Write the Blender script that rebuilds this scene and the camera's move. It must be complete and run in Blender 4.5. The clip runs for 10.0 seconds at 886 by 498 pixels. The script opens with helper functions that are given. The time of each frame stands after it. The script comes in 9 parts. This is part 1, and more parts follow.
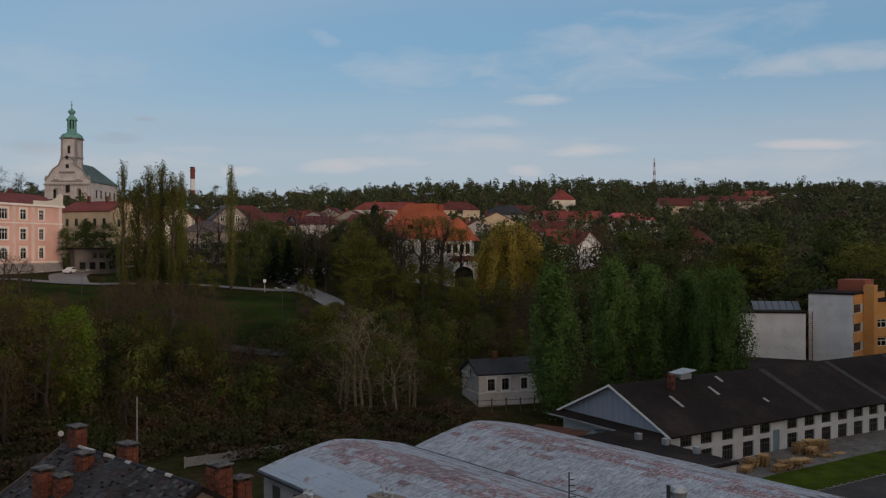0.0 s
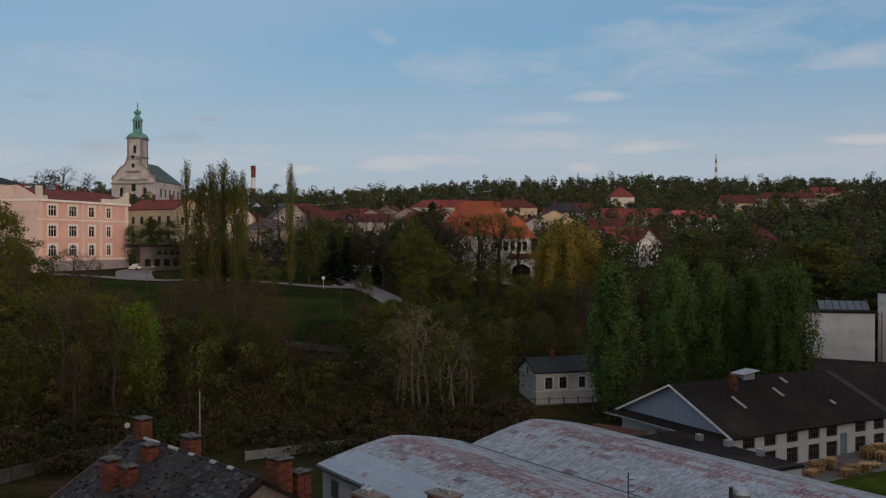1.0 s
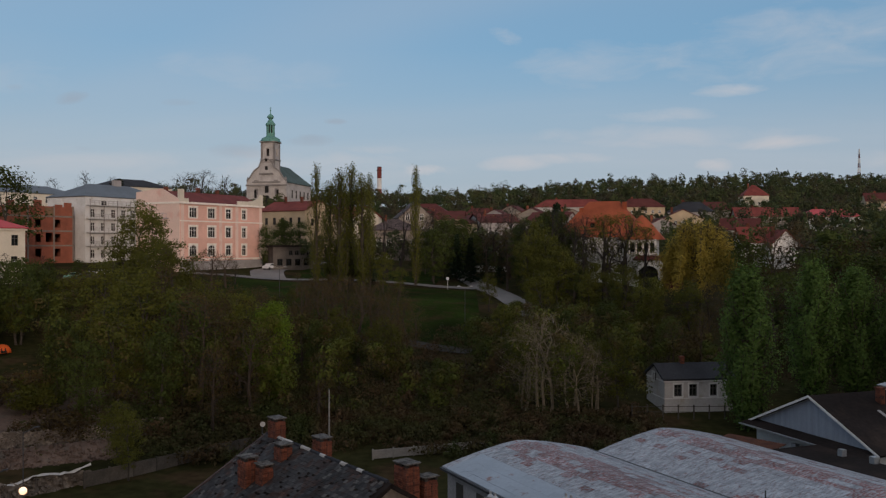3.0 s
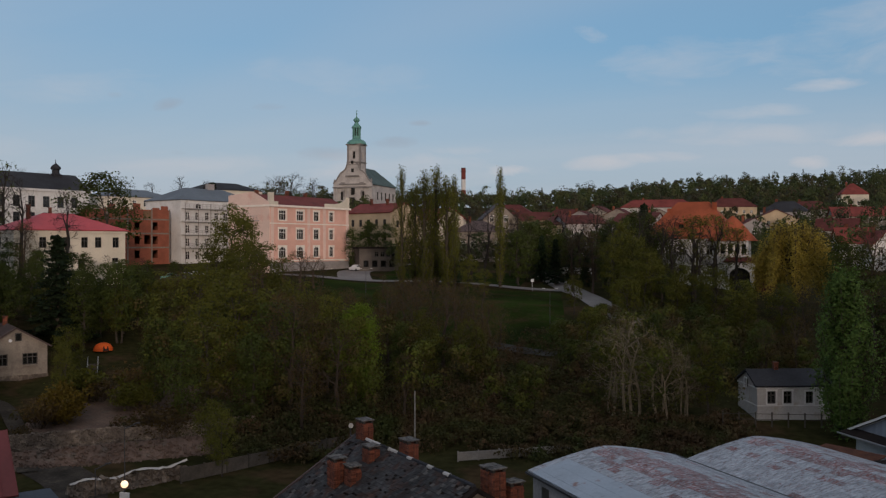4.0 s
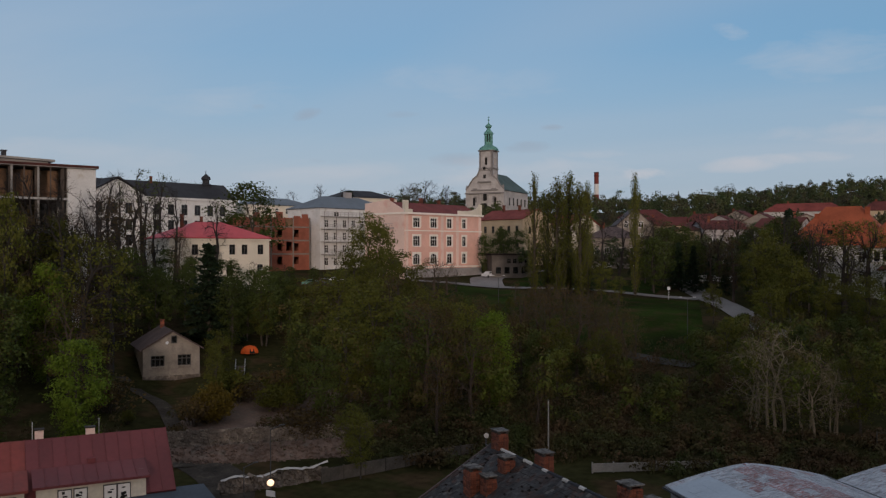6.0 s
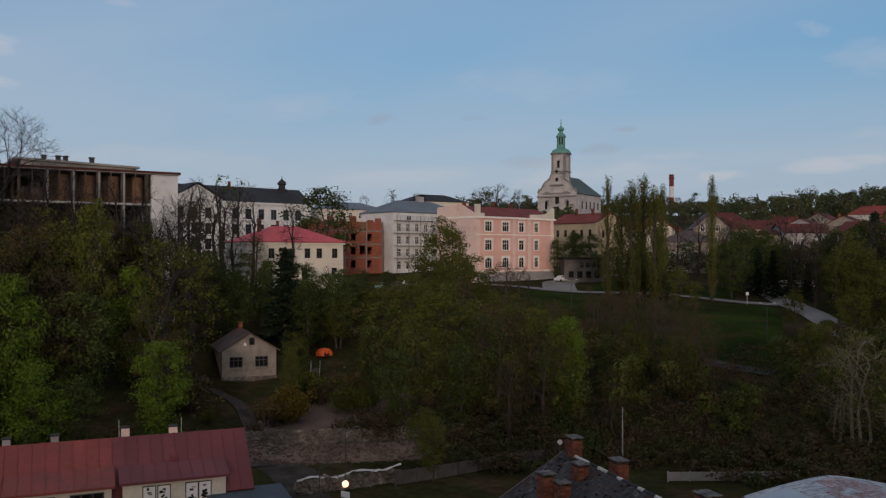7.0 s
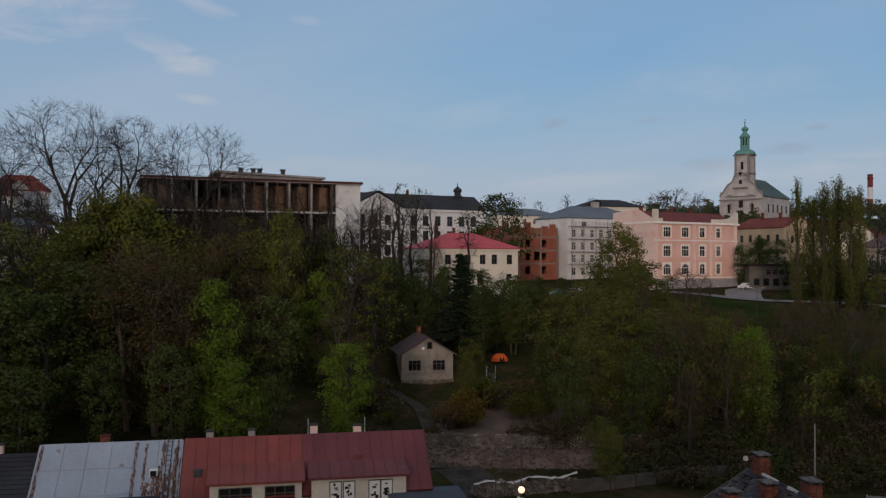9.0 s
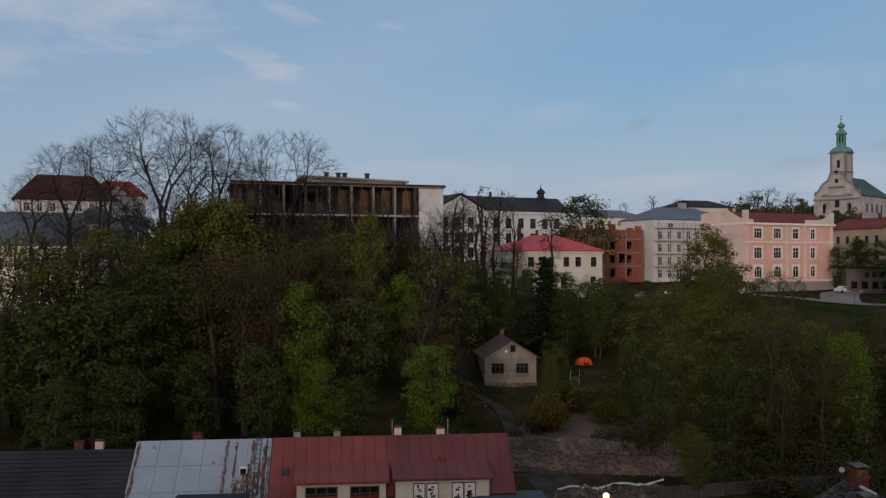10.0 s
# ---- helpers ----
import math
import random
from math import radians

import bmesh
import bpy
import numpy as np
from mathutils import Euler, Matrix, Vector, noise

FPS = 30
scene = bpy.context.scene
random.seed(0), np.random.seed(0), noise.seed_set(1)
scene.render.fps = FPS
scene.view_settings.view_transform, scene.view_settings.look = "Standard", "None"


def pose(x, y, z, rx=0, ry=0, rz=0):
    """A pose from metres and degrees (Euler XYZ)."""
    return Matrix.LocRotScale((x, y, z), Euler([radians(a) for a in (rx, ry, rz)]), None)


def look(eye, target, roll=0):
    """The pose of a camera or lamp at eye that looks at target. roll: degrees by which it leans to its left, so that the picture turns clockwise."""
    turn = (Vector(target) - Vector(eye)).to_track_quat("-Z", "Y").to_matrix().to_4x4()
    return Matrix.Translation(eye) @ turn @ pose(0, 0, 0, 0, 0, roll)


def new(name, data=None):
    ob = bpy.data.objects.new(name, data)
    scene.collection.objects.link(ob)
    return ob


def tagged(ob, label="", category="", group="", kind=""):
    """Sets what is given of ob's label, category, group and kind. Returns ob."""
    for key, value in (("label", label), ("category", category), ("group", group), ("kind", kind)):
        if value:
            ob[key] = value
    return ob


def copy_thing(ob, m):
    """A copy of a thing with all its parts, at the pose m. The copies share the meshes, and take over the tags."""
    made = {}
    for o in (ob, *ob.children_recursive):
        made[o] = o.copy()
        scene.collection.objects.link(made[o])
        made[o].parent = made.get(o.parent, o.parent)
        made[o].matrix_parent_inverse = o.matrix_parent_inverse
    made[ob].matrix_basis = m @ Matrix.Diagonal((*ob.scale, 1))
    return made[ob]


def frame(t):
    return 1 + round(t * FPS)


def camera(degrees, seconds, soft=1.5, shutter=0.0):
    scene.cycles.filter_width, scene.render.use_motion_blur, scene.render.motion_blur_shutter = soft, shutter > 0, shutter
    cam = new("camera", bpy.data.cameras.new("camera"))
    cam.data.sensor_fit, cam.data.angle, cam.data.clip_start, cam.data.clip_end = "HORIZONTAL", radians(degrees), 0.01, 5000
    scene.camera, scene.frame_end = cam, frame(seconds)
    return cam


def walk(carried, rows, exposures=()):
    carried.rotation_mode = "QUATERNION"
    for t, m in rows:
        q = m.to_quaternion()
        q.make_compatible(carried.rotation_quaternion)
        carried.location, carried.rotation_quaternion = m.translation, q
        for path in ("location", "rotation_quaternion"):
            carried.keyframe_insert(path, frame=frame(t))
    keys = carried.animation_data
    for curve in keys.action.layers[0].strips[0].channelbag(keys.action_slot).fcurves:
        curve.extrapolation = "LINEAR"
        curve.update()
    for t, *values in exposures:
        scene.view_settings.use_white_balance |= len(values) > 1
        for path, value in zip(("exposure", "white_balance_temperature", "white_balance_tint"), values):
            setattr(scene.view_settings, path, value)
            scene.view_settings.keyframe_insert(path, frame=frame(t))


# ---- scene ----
cam = camera(54.52, 10.0, soft=1.3)
PATH = [
    (0.0, pose(0.000, 0.000, 20.000, 89.829, 0.122, -0.000)),
    (0.5, pose(-0.006, 0.006, 19.929, 89.750, 0.078, 2.165)),
    (1.0, pose(-0.037, 0.055, 19.962, 89.686, 0.054, 3.789)),
    (1.5, pose(-0.105, 0.100, 20.049, 89.671, 0.019, 5.340)),
    (2.0, pose(-0.153, 0.163, 20.139, 89.640, -0.012, 7.361)),
    (2.5, pose(-0.186, 0.178, 20.227, 89.640, -0.052, 9.497)),
    (4.0, pose(-0.266, -0.017, 20.541, 89.682, 0.017, 17.566)),
    (4.5, pose(-0.291, -0.087, 20.626, 89.775, -0.025, 20.164)),
    (5.0, pose(-0.292, -0.171, 20.729, 89.868, -0.042, 22.091)),
    (5.5, pose(-0.275, -0.374, 20.845, 89.931, 0.006, 24.097)),
    (7.0, pose(-0.246, -0.800, 21.071, 90.239, -0.053, 31.079)),
    (7.5, pose(-0.243, -0.951, 21.108, 90.338, -0.085, 33.635)),
    (8.0, pose(-0.217, -1.089, 21.127, 90.420, -0.092, 36.717)),
    (8.5, pose(-0.193, -1.187, 21.147, 90.524, -0.132, 39.705)),
    (9.0, pose(-0.130, -1.218, 21.208, 90.593, -0.101, 42.625)),
    (9.5, pose(-0.110, -1.218, 21.273, 90.648, -0.098, 45.571)),
    (10.0, pose(-0.056, -1.227, 21.303, 90.726, -0.022, 48.161)),
]
walk(cam, PATH, exposures=((0.0, 0.04, 6880, 10), (5.0, 0.0, 6620, 10), (10.0, -0.06, 6350, 10)))

# ---- world: evening sky with thin streaks of cloud, low soft sun behind the camera ----
SUN_AZ, SUN_EL = 212.0, 7.0      # degrees, anticlockwise from +y
world = bpy.data.worlds.new("evening_sky")
scene.world = world
world.use_nodes = True
wn, wl = world.node_tree.nodes, world.node_tree.links
wn.clear()


def wnode(kind, **values):
    n = wn.new(kind)
    for key, value in values.items():
        n.inputs[key].default_value = value
    return n


w_out = wn.new("ShaderNodeOutputWorld")
w_bg = wnode("ShaderNodeBackground", Strength=0.106)
sky = wn.new("ShaderNodeTexSky")
sky.sky_type, sky.sun_disc = "NISHITA", False
sky.sun_elevation, sky.sun_rotation = radians(SUN_EL), radians(-SUN_AZ)
sky.air_density, sky.dust_density, sky.ozone_density = 1.0, 1.2, 1.5
w_tc = wn.new("ShaderNodeTexCoord")
w_sep = wn.new("ShaderNodeSeparateXYZ")
wl.new(w_tc.outputs["Generated"], w_sep.inputs[0])


def wmath(op, a, b=None, clamp=False):
    n = wn.new("ShaderNodeMath")
    n.operation, n.use_clamp = op, clamp
    for k, v in enumerate((a, b)):
        if v is None:
            continue
        if isinstance(v, (int, float)):
            n.inputs[k].default_value = v
        else:
            wl.new(v, n.inputs[k])
    return n.outputs[0]


# clouds lie on a high flat layer: the direction divided by its height
w_zz = wmath("MAXIMUM", wmath("ADD", w_sep.outputs[2], 0.13), 0.02)
w_u, w_v = wmath("DIVIDE", w_sep.outputs[0], w_zz), wmath("DIVIDE", w_sep.outputs[1], w_zz)
w_com = wn.new("ShaderNodeCombineXYZ")
wl.new(w_u, w_com.inputs[0])
wl.new(w_v, w_com.inputs[1])


def wcloud(scale, rot, stretch, lo, hi, seed, detail=6.0):
    mp = wn.new("ShaderNodeMapping")
    mp.inputs["Rotation"].default_value = (0, 0, radians(rot))
    mp.inputs["Scale"].default_value = (scale * stretch, scale, 1)
    mp.inputs["Location"].default_value = (seed, seed * 0.7, 0)
    wl.new(w_com.outputs[0], mp.inputs[0])
    nz = wnode("ShaderNodeTexNoise", Scale=1.0, Detail=detail, Roughness=0.55, Distortion=0.35)
    wl.new(mp.outputs[0], nz.inputs[0])
    r = wn.new("ShaderNodeMapRange")
    r.interpolation_type = "SMOOTHSTEP"
    r.inputs[1].default_value, r.inputs[2].default_value = lo, hi
    wl.new(nz.outputs[0], r.inputs[0])
    return r.outputs[0]


w_wisps = wcloud(0.62, 25, 0.35, 0.38, 0.66, 3.1)
w_veil = wcloud(0.36, 40, 0.5, 0.33, 0.70, 5.3, 3.0)

# single clouds by bearing and height over the horizon, with torn edges
w_az = wmath("ARCTAN2", wmath("MULTIPLY", w_sep.outputs[0], -1.0), w_sep.outputs[1])
w_el = wmath("ARCSINE", w_sep.outputs[2])
w_sky = wn.new("ShaderNodeCombineXYZ")
wl.new(wmath("MULTIPLY", w_az, 11.0), w_sky.inputs[0])
wl.new(wmath("MULTIPLY", w_el, 34.0), w_sky.inputs[1])
w_torn = wnode("ShaderNodeTexNoise", Scale=1.0, Detail=7.0, Roughness=0.6, Distortion=0.5)
wl.new(w_sky.outputs[0], w_torn.inputs[0])
w_tear = wmath("MULTIPLY", wmath("SUBTRACT", w_torn.outputs[0], 0.5), 3.2)


def cloud_bank(rows_):
    """Soft clouds from rows of bearing, height, half width, half height (degrees), slant, density."""
    total = 0.0
    for a, e, ha, he, slant, dense in rows_:
        da = wmath("SUBTRACT", w_az, radians(a))
        de = wmath("SUBTRACT", wmath("SUBTRACT", w_el, radians(e)), wmath("MULTIPLY", da, slant))
        qa, qe = wmath("DIVIDE", da, radians(ha)), wmath("DIVIDE", de, radians(he))
        d2 = wmath("ADD", wmath("MULTIPLY", qa, qa), wmath("MULTIPLY", qe, qe))
        body = wmath("MULTIPLY", wmath("ADD", wmath("SUBTRACT", 0.75, d2), w_tear), dense, True)
        total = wmath("MAXIMUM", body, total)
    return total


w_puffs = cloud_bank(((-12.0, 12.6, 13.0, 2.6, -0.06, 0.45), (-24.0, 11.2, 7.5, 1.2, -0.02, 0.6), (7.8, 13.4, 1.5, 0.8, 0.3, 0.75), (3.0, 11.6, 5.5, 1.6, 0.05, 0.4), (-6.5, 9.6, 2.8, 0.45, 0.0, 0.7), (-2.6, 8.2, 4.2, 0.6, 0.05, 0.6),
                      (70.5, 15.6, 10.5, 3.2, 0.06, 0.8), (77.0, 11.5, 6.0, 1.8, 0.0, 0.6), (60.2, 12.8, 3.6, 1.3, 0.3, 0.95), (58.4, 10.0, 1.7, 0.5, 0.1, 0.6), (58.2, 15.8, 2.2, 0.8, 0.2, 0.6), (51.6, 15.4, 1.7, 0.5, 0.0, 0.6), (40.0, 9.5, 7.0, 1.2, -0.03, 0.25), (24.0, 11.0, 7.0, 1.3, 0.03, 0.25)))
w_rose = cloud_bank(((-9.5, 6.3, 4.2, 0.5, 0.0, 0.65), (-23.5, 6.2, 4.6, 0.42, 0.03, 0.8), (3.6, 5.6, 3.6, 0.5, 0.0, 0.6), (13.3, 4.9, 1.7, 0.55, 0.0, 0.95), (7.0, 5.3, 3.0, 0.6, 0.0, 0.55), (-5.6, 5.0, 1.4, 0.5, 0.0, 0.7), (16.0, 6.2, 3.0, 0.4, 0.0, 0.4), (20.0, 5.0, 10.0, 1.3, 0.0, 0.38), (-2.0, 6.9, 10.0, 0.9, 0.02, 0.38), (34.0, 5.2, 8.0, 1.0, 0.0, 0.30), (-19.0, 5.0, 9.0, 0.9, 0.0, 0.35), (50.0, 6.0, 8.0, 1.0, 0.0, 0.22)))
w_grey = cloud_bank(((19.2, 8.0, 0.9, 0.25, 0.0, 0.8), (20.9, 6.7, 1.7, 0.55, -0.05, 0.7), (25.6, 5.9, 2.6, 0.6, 0.0, 0.6), (35.3, 8.9, 1.2, 0.5, -0.2, 0.75), (38.4, 9.2, 0.7, 0.3, 0.0, 0.6), (34.6, 5.8, 1.0, 0.3, 0.0, 0.4), (29.0, 8.9, 1.2, 0.25, 0.0, 0.3)))
w_low = wn.new("ShaderNodeMapRange")          # the haze near the horizon
w_low.inputs[1].default_value, w_low.inputs[2].default_value = 0.22, 0.0
wl.new(w_sep.outputs[2], w_low.inputs[0])


def wmix(fac, a, b, mode="MIX"):
    n = wn.new("ShaderNodeMix")
    n.data_type, n.blend_type, n.clamp_factor = "RGBA", mode, True
    for k, v in ((0, fac), (6, a), (7, b)):
        if isinstance(v, (int, float, tuple)):
            n.inputs[k].default_value = v
        else:
            wl.new(v, n.inputs[k])
    return n.outputs[2]


w_col = wmix(1.0, sky.outputs[0], (0.86, 1.08, 1.30, 1), "MULTIPLY")
w_col = wmix(0.55, w_col, (1.90, 3.80, 6.15, 1))
w_col = wmix(wmath("MULTIPLY", w_low.outputs[0], 0.85), w_col, (4.05, 4.38, 5.20, 1))
w_col = wmix(wmath("MULTIPLY", w_veil, 0.45), w_col, (3.95, 4.42, 5.25, 1))
w_col = wmix(wmath("MULTIPLY", w_wisps, 0.26), w_col, (4.55, 4.95, 5.6, 1))
w_col = wmix(wmath("MULTIPLY", w_grey, 0.60), w_col, (2.9, 3.2, 3.85, 1))
w_col = wmix(wmath("MULTIPLY", w_puffs, 0.72), w_col, (5.0, 5.15, 5.65, 1))
w_col = wmix(wmath("MULTIPLY", w_rose, 0.62), w_col, (6.0, 5.5, 5.6, 1))
# added unseen: paler cloud overhead and evening glow round the low sun, warming skylight
w_high = wn.new("ShaderNodeMapRange")
w_high.interpolation_type = "SMOOTHSTEP"
w_high.inputs[1].default_value, w_high.inputs[2].default_value, w_high.inputs[4].default_value = 0.30, 0.75, 0.5
wl.new(w_sep.outputs[2], w_high.inputs[0])
w_col = wmix(w_high.outputs[0], w_col, (4.6, 4.5, 4.6, 1))
w_dot = wn.new("ShaderNodeVectorMath")
w_dot.operation = "DOT_PRODUCT"
w_dot.inputs[1].default_value = (-math.sin(radians(SUN_AZ)), math.cos(radians(SUN_AZ)), 0.12)
wl.new(w_tc.outputs["Generated"], w_dot.inputs[0])
w_glow = wn.new("ShaderNodeMapRange")
w_glow.interpolation_type = "SMOOTHSTEP"
w_glow.inputs[1].default_value, w_glow.inputs[2].default_value, w_glow.inputs[4].default_value = 0.0, 1.0, 0.5
wl.new(w_dot.outputs["Value"], w_glow.inputs[0])
w_col = wmix(w_glow.outputs[0], w_col, (7.0, 5.2, 4.0, 1))
wl.new(w_col, w_bg.inputs[0])
wl.new(w_bg.outputs[0], w_out.inputs[0])

sun = new("sun", bpy.data.lights.new("sun", "SUN"))
sun.data.energy, sun.data.angle, sun.data.color = 1.30, radians(5), (1.0, 0.80, 0.67)
_sa, _se = radians(SUN_AZ), radians(SUN_EL)
sun.matrix_world = look((-math.sin(_sa) * 100 * math.cos(_se), math.cos(_sa) * 100 * math.cos(_se), 100 * math.sin(_se)), (0, 0, 0))


# ---- materials ----
def mat(name, base, rough=0.85, metal=0.0, var=0.22, scale=0.6, fine=9.0, bump=0.15, tint=None, tint_lo=0.55, tint_hi=0.7, stretch=(1, 1, 1), rand=0.0, spec=0.4, place=False, isle=0.0, pale=None, turn=None):
    """A weathered surface: broad stains, fine grain and relief; tint is a second colour in patches."""
    m = bpy.data.materials.new(name)
    m.use_nodes = True
    nt, ln = m.node_tree.nodes, m.node_tree.links
    bs = nt["Principled BSDF"]
    bs.inputs["Roughness"].default_value = rough
    bs.inputs["Metallic"].default_value = metal
    bs.inputs["Specular IOR Level"].default_value = spec
    tc, mp = nt.new("ShaderNodeTexCoord"), nt.new("ShaderNodeMapping")
    mp.inputs["Scale"].default_value = stretch
    if turn is not None:                           # streaks that run along a heading
        mp.vector_type = "TEXTURE"
        mp.inputs["Rotation"].default_value = (0, 0, radians(turn))
        mp.inputs["Scale"].default_value = tuple(1 / s for s in stretch)
    if place:                                      # grain that runs on from piece to piece
        ln.new(nt.new("ShaderNodeNewGeometry").outputs["Position"], mp.inputs[0])
    else:
        ln.new(tc.outputs["Object"], mp.inputs[0])

    def noisy(s, detail=4.0):
        n = nt.new("ShaderNodeTexNoise")
        n.inputs["Scale"].default_value, n.inputs["Detail"].default_value = s, detail
        ln.new(mp.outputs[0], n.inputs[0])
        return n.outputs[0]

    def mix(fac, a, b, mode="MIX"):
        n = nt.new("ShaderNodeMix")
        n.data_type, n.blend_type = "RGBA", mode
        for k, v in ((0, fac), (6, a), (7, b)):
            if isinstance(v, (int, float, tuple)):
                n.inputs[k].default_value = v
            else:
                ln.new(v, n.inputs[k])
        return n.outputs[2]

    def ramp(x, lo, hi, a, b):
        n = nt.new("ShaderNodeMapRange")
        for k, v in enumerate((lo, hi, a, b)):
            n.inputs[k + 1].default_value = v
        ln.new(x, n.inputs[0])
        return n.outputs[0]

    broad, grain = noisy(scale), noisy(fine, 6.0)
    col = (*base, 1)
    if tint:
        col = mix(ramp(noisy(scale * 2.3, 7.0), tint_lo, tint_hi, 0, 1), col, (*tint, 1))
    f1, f2 = ramp(broad, 0.3, 0.7, 1 - var, 1 + var), ramp(grain, 0.3, 0.7, 1 - var * 0.7, 1 + var * 0.7)
    for fac in (f1, f2):
        cmb = nt.new("ShaderNodeCombineColor")
        for k in range(3):
            ln.new(fac, cmb.inputs[k])
        col = mix(1.0, col, cmb.outputs[0], "MULTIPLY")
    if rand:
        oi = nt.new("ShaderNodeObjectInfo")
        cmb = nt.new("ShaderNodeCombineColor")
        fr = ramp(oi.outputs["Random"], 0, 1, 1 - rand, 1 + rand)
        for k in range(3):
            ln.new(fr, cmb.inputs[k])
        col = mix(1.0, col, cmb.outputs[0], "MULTIPLY")
    if isle:                                       # each joined piece a little different, a few pale ones
        ge = nt.new("ShaderNodeNewGeometry")
        cmb = nt.new("ShaderNodeCombineColor")
        fr = ramp(ge.outputs["Random Per Island"], 0, 1, 1 - isle, 1 + isle)
        for k in range(3):
            ln.new(fr, cmb.inputs[k])
        col = mix(1.0, col, cmb.outputs[0], "MULTIPLY")
        if pale:
            col = mix(ramp(ge.outputs["Random Per Island"], 0.90, 0.95, 0, 0.8), col, (*pale, 1))
    ln.new(col, bs.inputs["Base Color"])
    bp = nt.new("ShaderNodeBump")
    bp.inputs["Strength"].default_value, bp.inputs["Distance"].default_value = bump, 0.05
    ln.new(grain, bp.inputs["Height"])
    ln.new(bp.outputs[0], bs.inputs["Normal"])
    return m


def leaf_mat(name, base, second, spread=0.35):
    """Leaves: each one a slightly different green, some light passing through."""
    m = bpy.data.materials.new(name)
    m.use_nodes = True
    nt, ln = m.node_tree.nodes, m.node_tree.links
    bs = nt["Principled BSDF"]
    bs.inputs["Roughness"].default_value, bs.inputs["Specular IOR Level"].default_value = 0.75, 0.15
    ge, oi = nt.new("ShaderNodeNewGeometry"), nt.new("ShaderNodeObjectInfo")
    mx = nt.new("ShaderNodeMix")
    mx.data_type = "RGBA"
    mx.inputs[6].default_value, mx.inputs[7].default_value = (*base, 1), (*second, 1)
    ln.new(ge.outputs["Random Per Island"], mx.inputs[0])
    hs = nt.new("ShaderNodeHueSaturation")
    mr = nt.new("ShaderNodeMapRange")
    mr.inputs[3].default_value, mr.inputs[4].default_value = 1 - spread, 1 + spread
    ln.new(oi.outputs["Random"], mr.inputs[0])
    ln.new(mr.outputs[0], hs.inputs["Value"])
    ln.new(mx.outputs[2], hs.inputs["Color"])
    ln.new(hs.outputs[0], bs.inputs["Base Color"])
    tr, ms = nt.new("ShaderNodeBsdfTranslucent"), nt.new("ShaderNodeMixShader")
    ln.new(hs.outputs[0], tr.inputs[0])
    ms.inputs[0].default_value = 0.3
    ln.new(bs.outputs[0], ms.inputs[1])
    ln.new(tr.outputs[0], ms.inputs[2])
    ln.new(ms.outputs[0], nt["Material Output"].inputs[0])
    return m


def woods_mat(name, colours, scale):
    """Countless crowns: broad patches of the given greens and browns, each leaf clump a little different."""
    m = bpy.data.materials.new(name)
    m.use_nodes = True
    nt, ln = m.node_tree.nodes, m.node_tree.links
    bs = nt["Principled BSDF"]
    bs.inputs["Roughness"].default_value, bs.inputs["Specular IOR Level"].default_value = 0.8, 0.1
    tc, nz, cr = nt.new("ShaderNodeTexCoord"), nt.new("ShaderNodeTexNoise"), nt.new("ShaderNodeValToRGB")
    nz.inputs["Scale"].default_value, nz.inputs["Detail"].default_value = scale, 1.0
    ln.new(tc.outputs["Object"], nz.inputs[0])
    ln.new(nz.outputs[0], cr.inputs[0])
    el = cr.color_ramp.elements
    while len(el) < len(colours):
        el.new(0.5)
    for k, c in enumerate(colours):
        el[k].position, el[k].color = 0.3 + 0.4 * k / (len(colours) - 1), (*c, 1)
    ge, mr, hs = nt.new("ShaderNodeNewGeometry"), nt.new("ShaderNodeMapRange"), nt.new("ShaderNodeHueSaturation")
    mr.inputs[3].default_value, mr.inputs[4].default_value = 0.86, 1.15
    ln.new(ge.outputs["Random Per Island"], mr.inputs[0])
    ln.new(mr.outputs[0], hs.inputs["Value"])
    ln.new(cr.outputs[0], hs.inputs["Color"])
    ln.new(hs.outputs[0], bs.inputs["Base Color"])
    return m


def glass_mat():
    m = bpy.data.materials.new("window_glass")
    m.use_nodes = True
    bs = m.node_tree.nodes["Principled BSDF"]
    bs.inputs["Base Color"].default_value = (0.05, 0.055, 0.06, 1)
    bs.inputs["Roughness"].default_value = 0.06
    bs.inputs["Transmission Weight"].default_value = 0.7
    return m


GLASS = glass_mat()
M_GROUND = mat("ground_grass_and_soil", (0.029, 0.028, 0.011), 1.0, spec=0.02, var=0.4, scale=0.08, fine=1.2, bump=0.6, tint=(0.050, 0.034, 0.018), tint_lo=0.5, tint_hi=0.62)
M_GRASS = mat("mown_grass", (0.042, 0.060, 0.006), 1.0, spec=0.03, var=0.35, scale=0.4, fine=5.0, bump=0.5, tint=(0.06, 0.055, 0.02), tint_lo=0.56, tint_hi=0.72)
M_SLOPEGRASS = mat("dark_slope_grass", (0.019, 0.032, 0.006), 1.0, spec=0.02, var=0.4, scale=0.12, fine=3.0, bump=0.5, tint=(0.036, 0.028, 0.012), tint_lo=0.50, tint_hi=0.66)
M_ASPHALT = mat("grey_asphalt", (0.050, 0.046, 0.044), 0.95, var=0.25, scale=0.25, fine=4, spec=0.15)
M_ROAD = mat("pale_worn_road", (0.19, 0.175, 0.17), 0.9, var=0.2, scale=0.15, fine=3)
M_PINK = mat("pink_plaster", (0.70, 0.41, 0.335), 0.9, var=0.10, scale=0.3, fine=5, tint=(0.74, 0.44, 0.36), tint_lo=0.5, tint_hi=0.75)
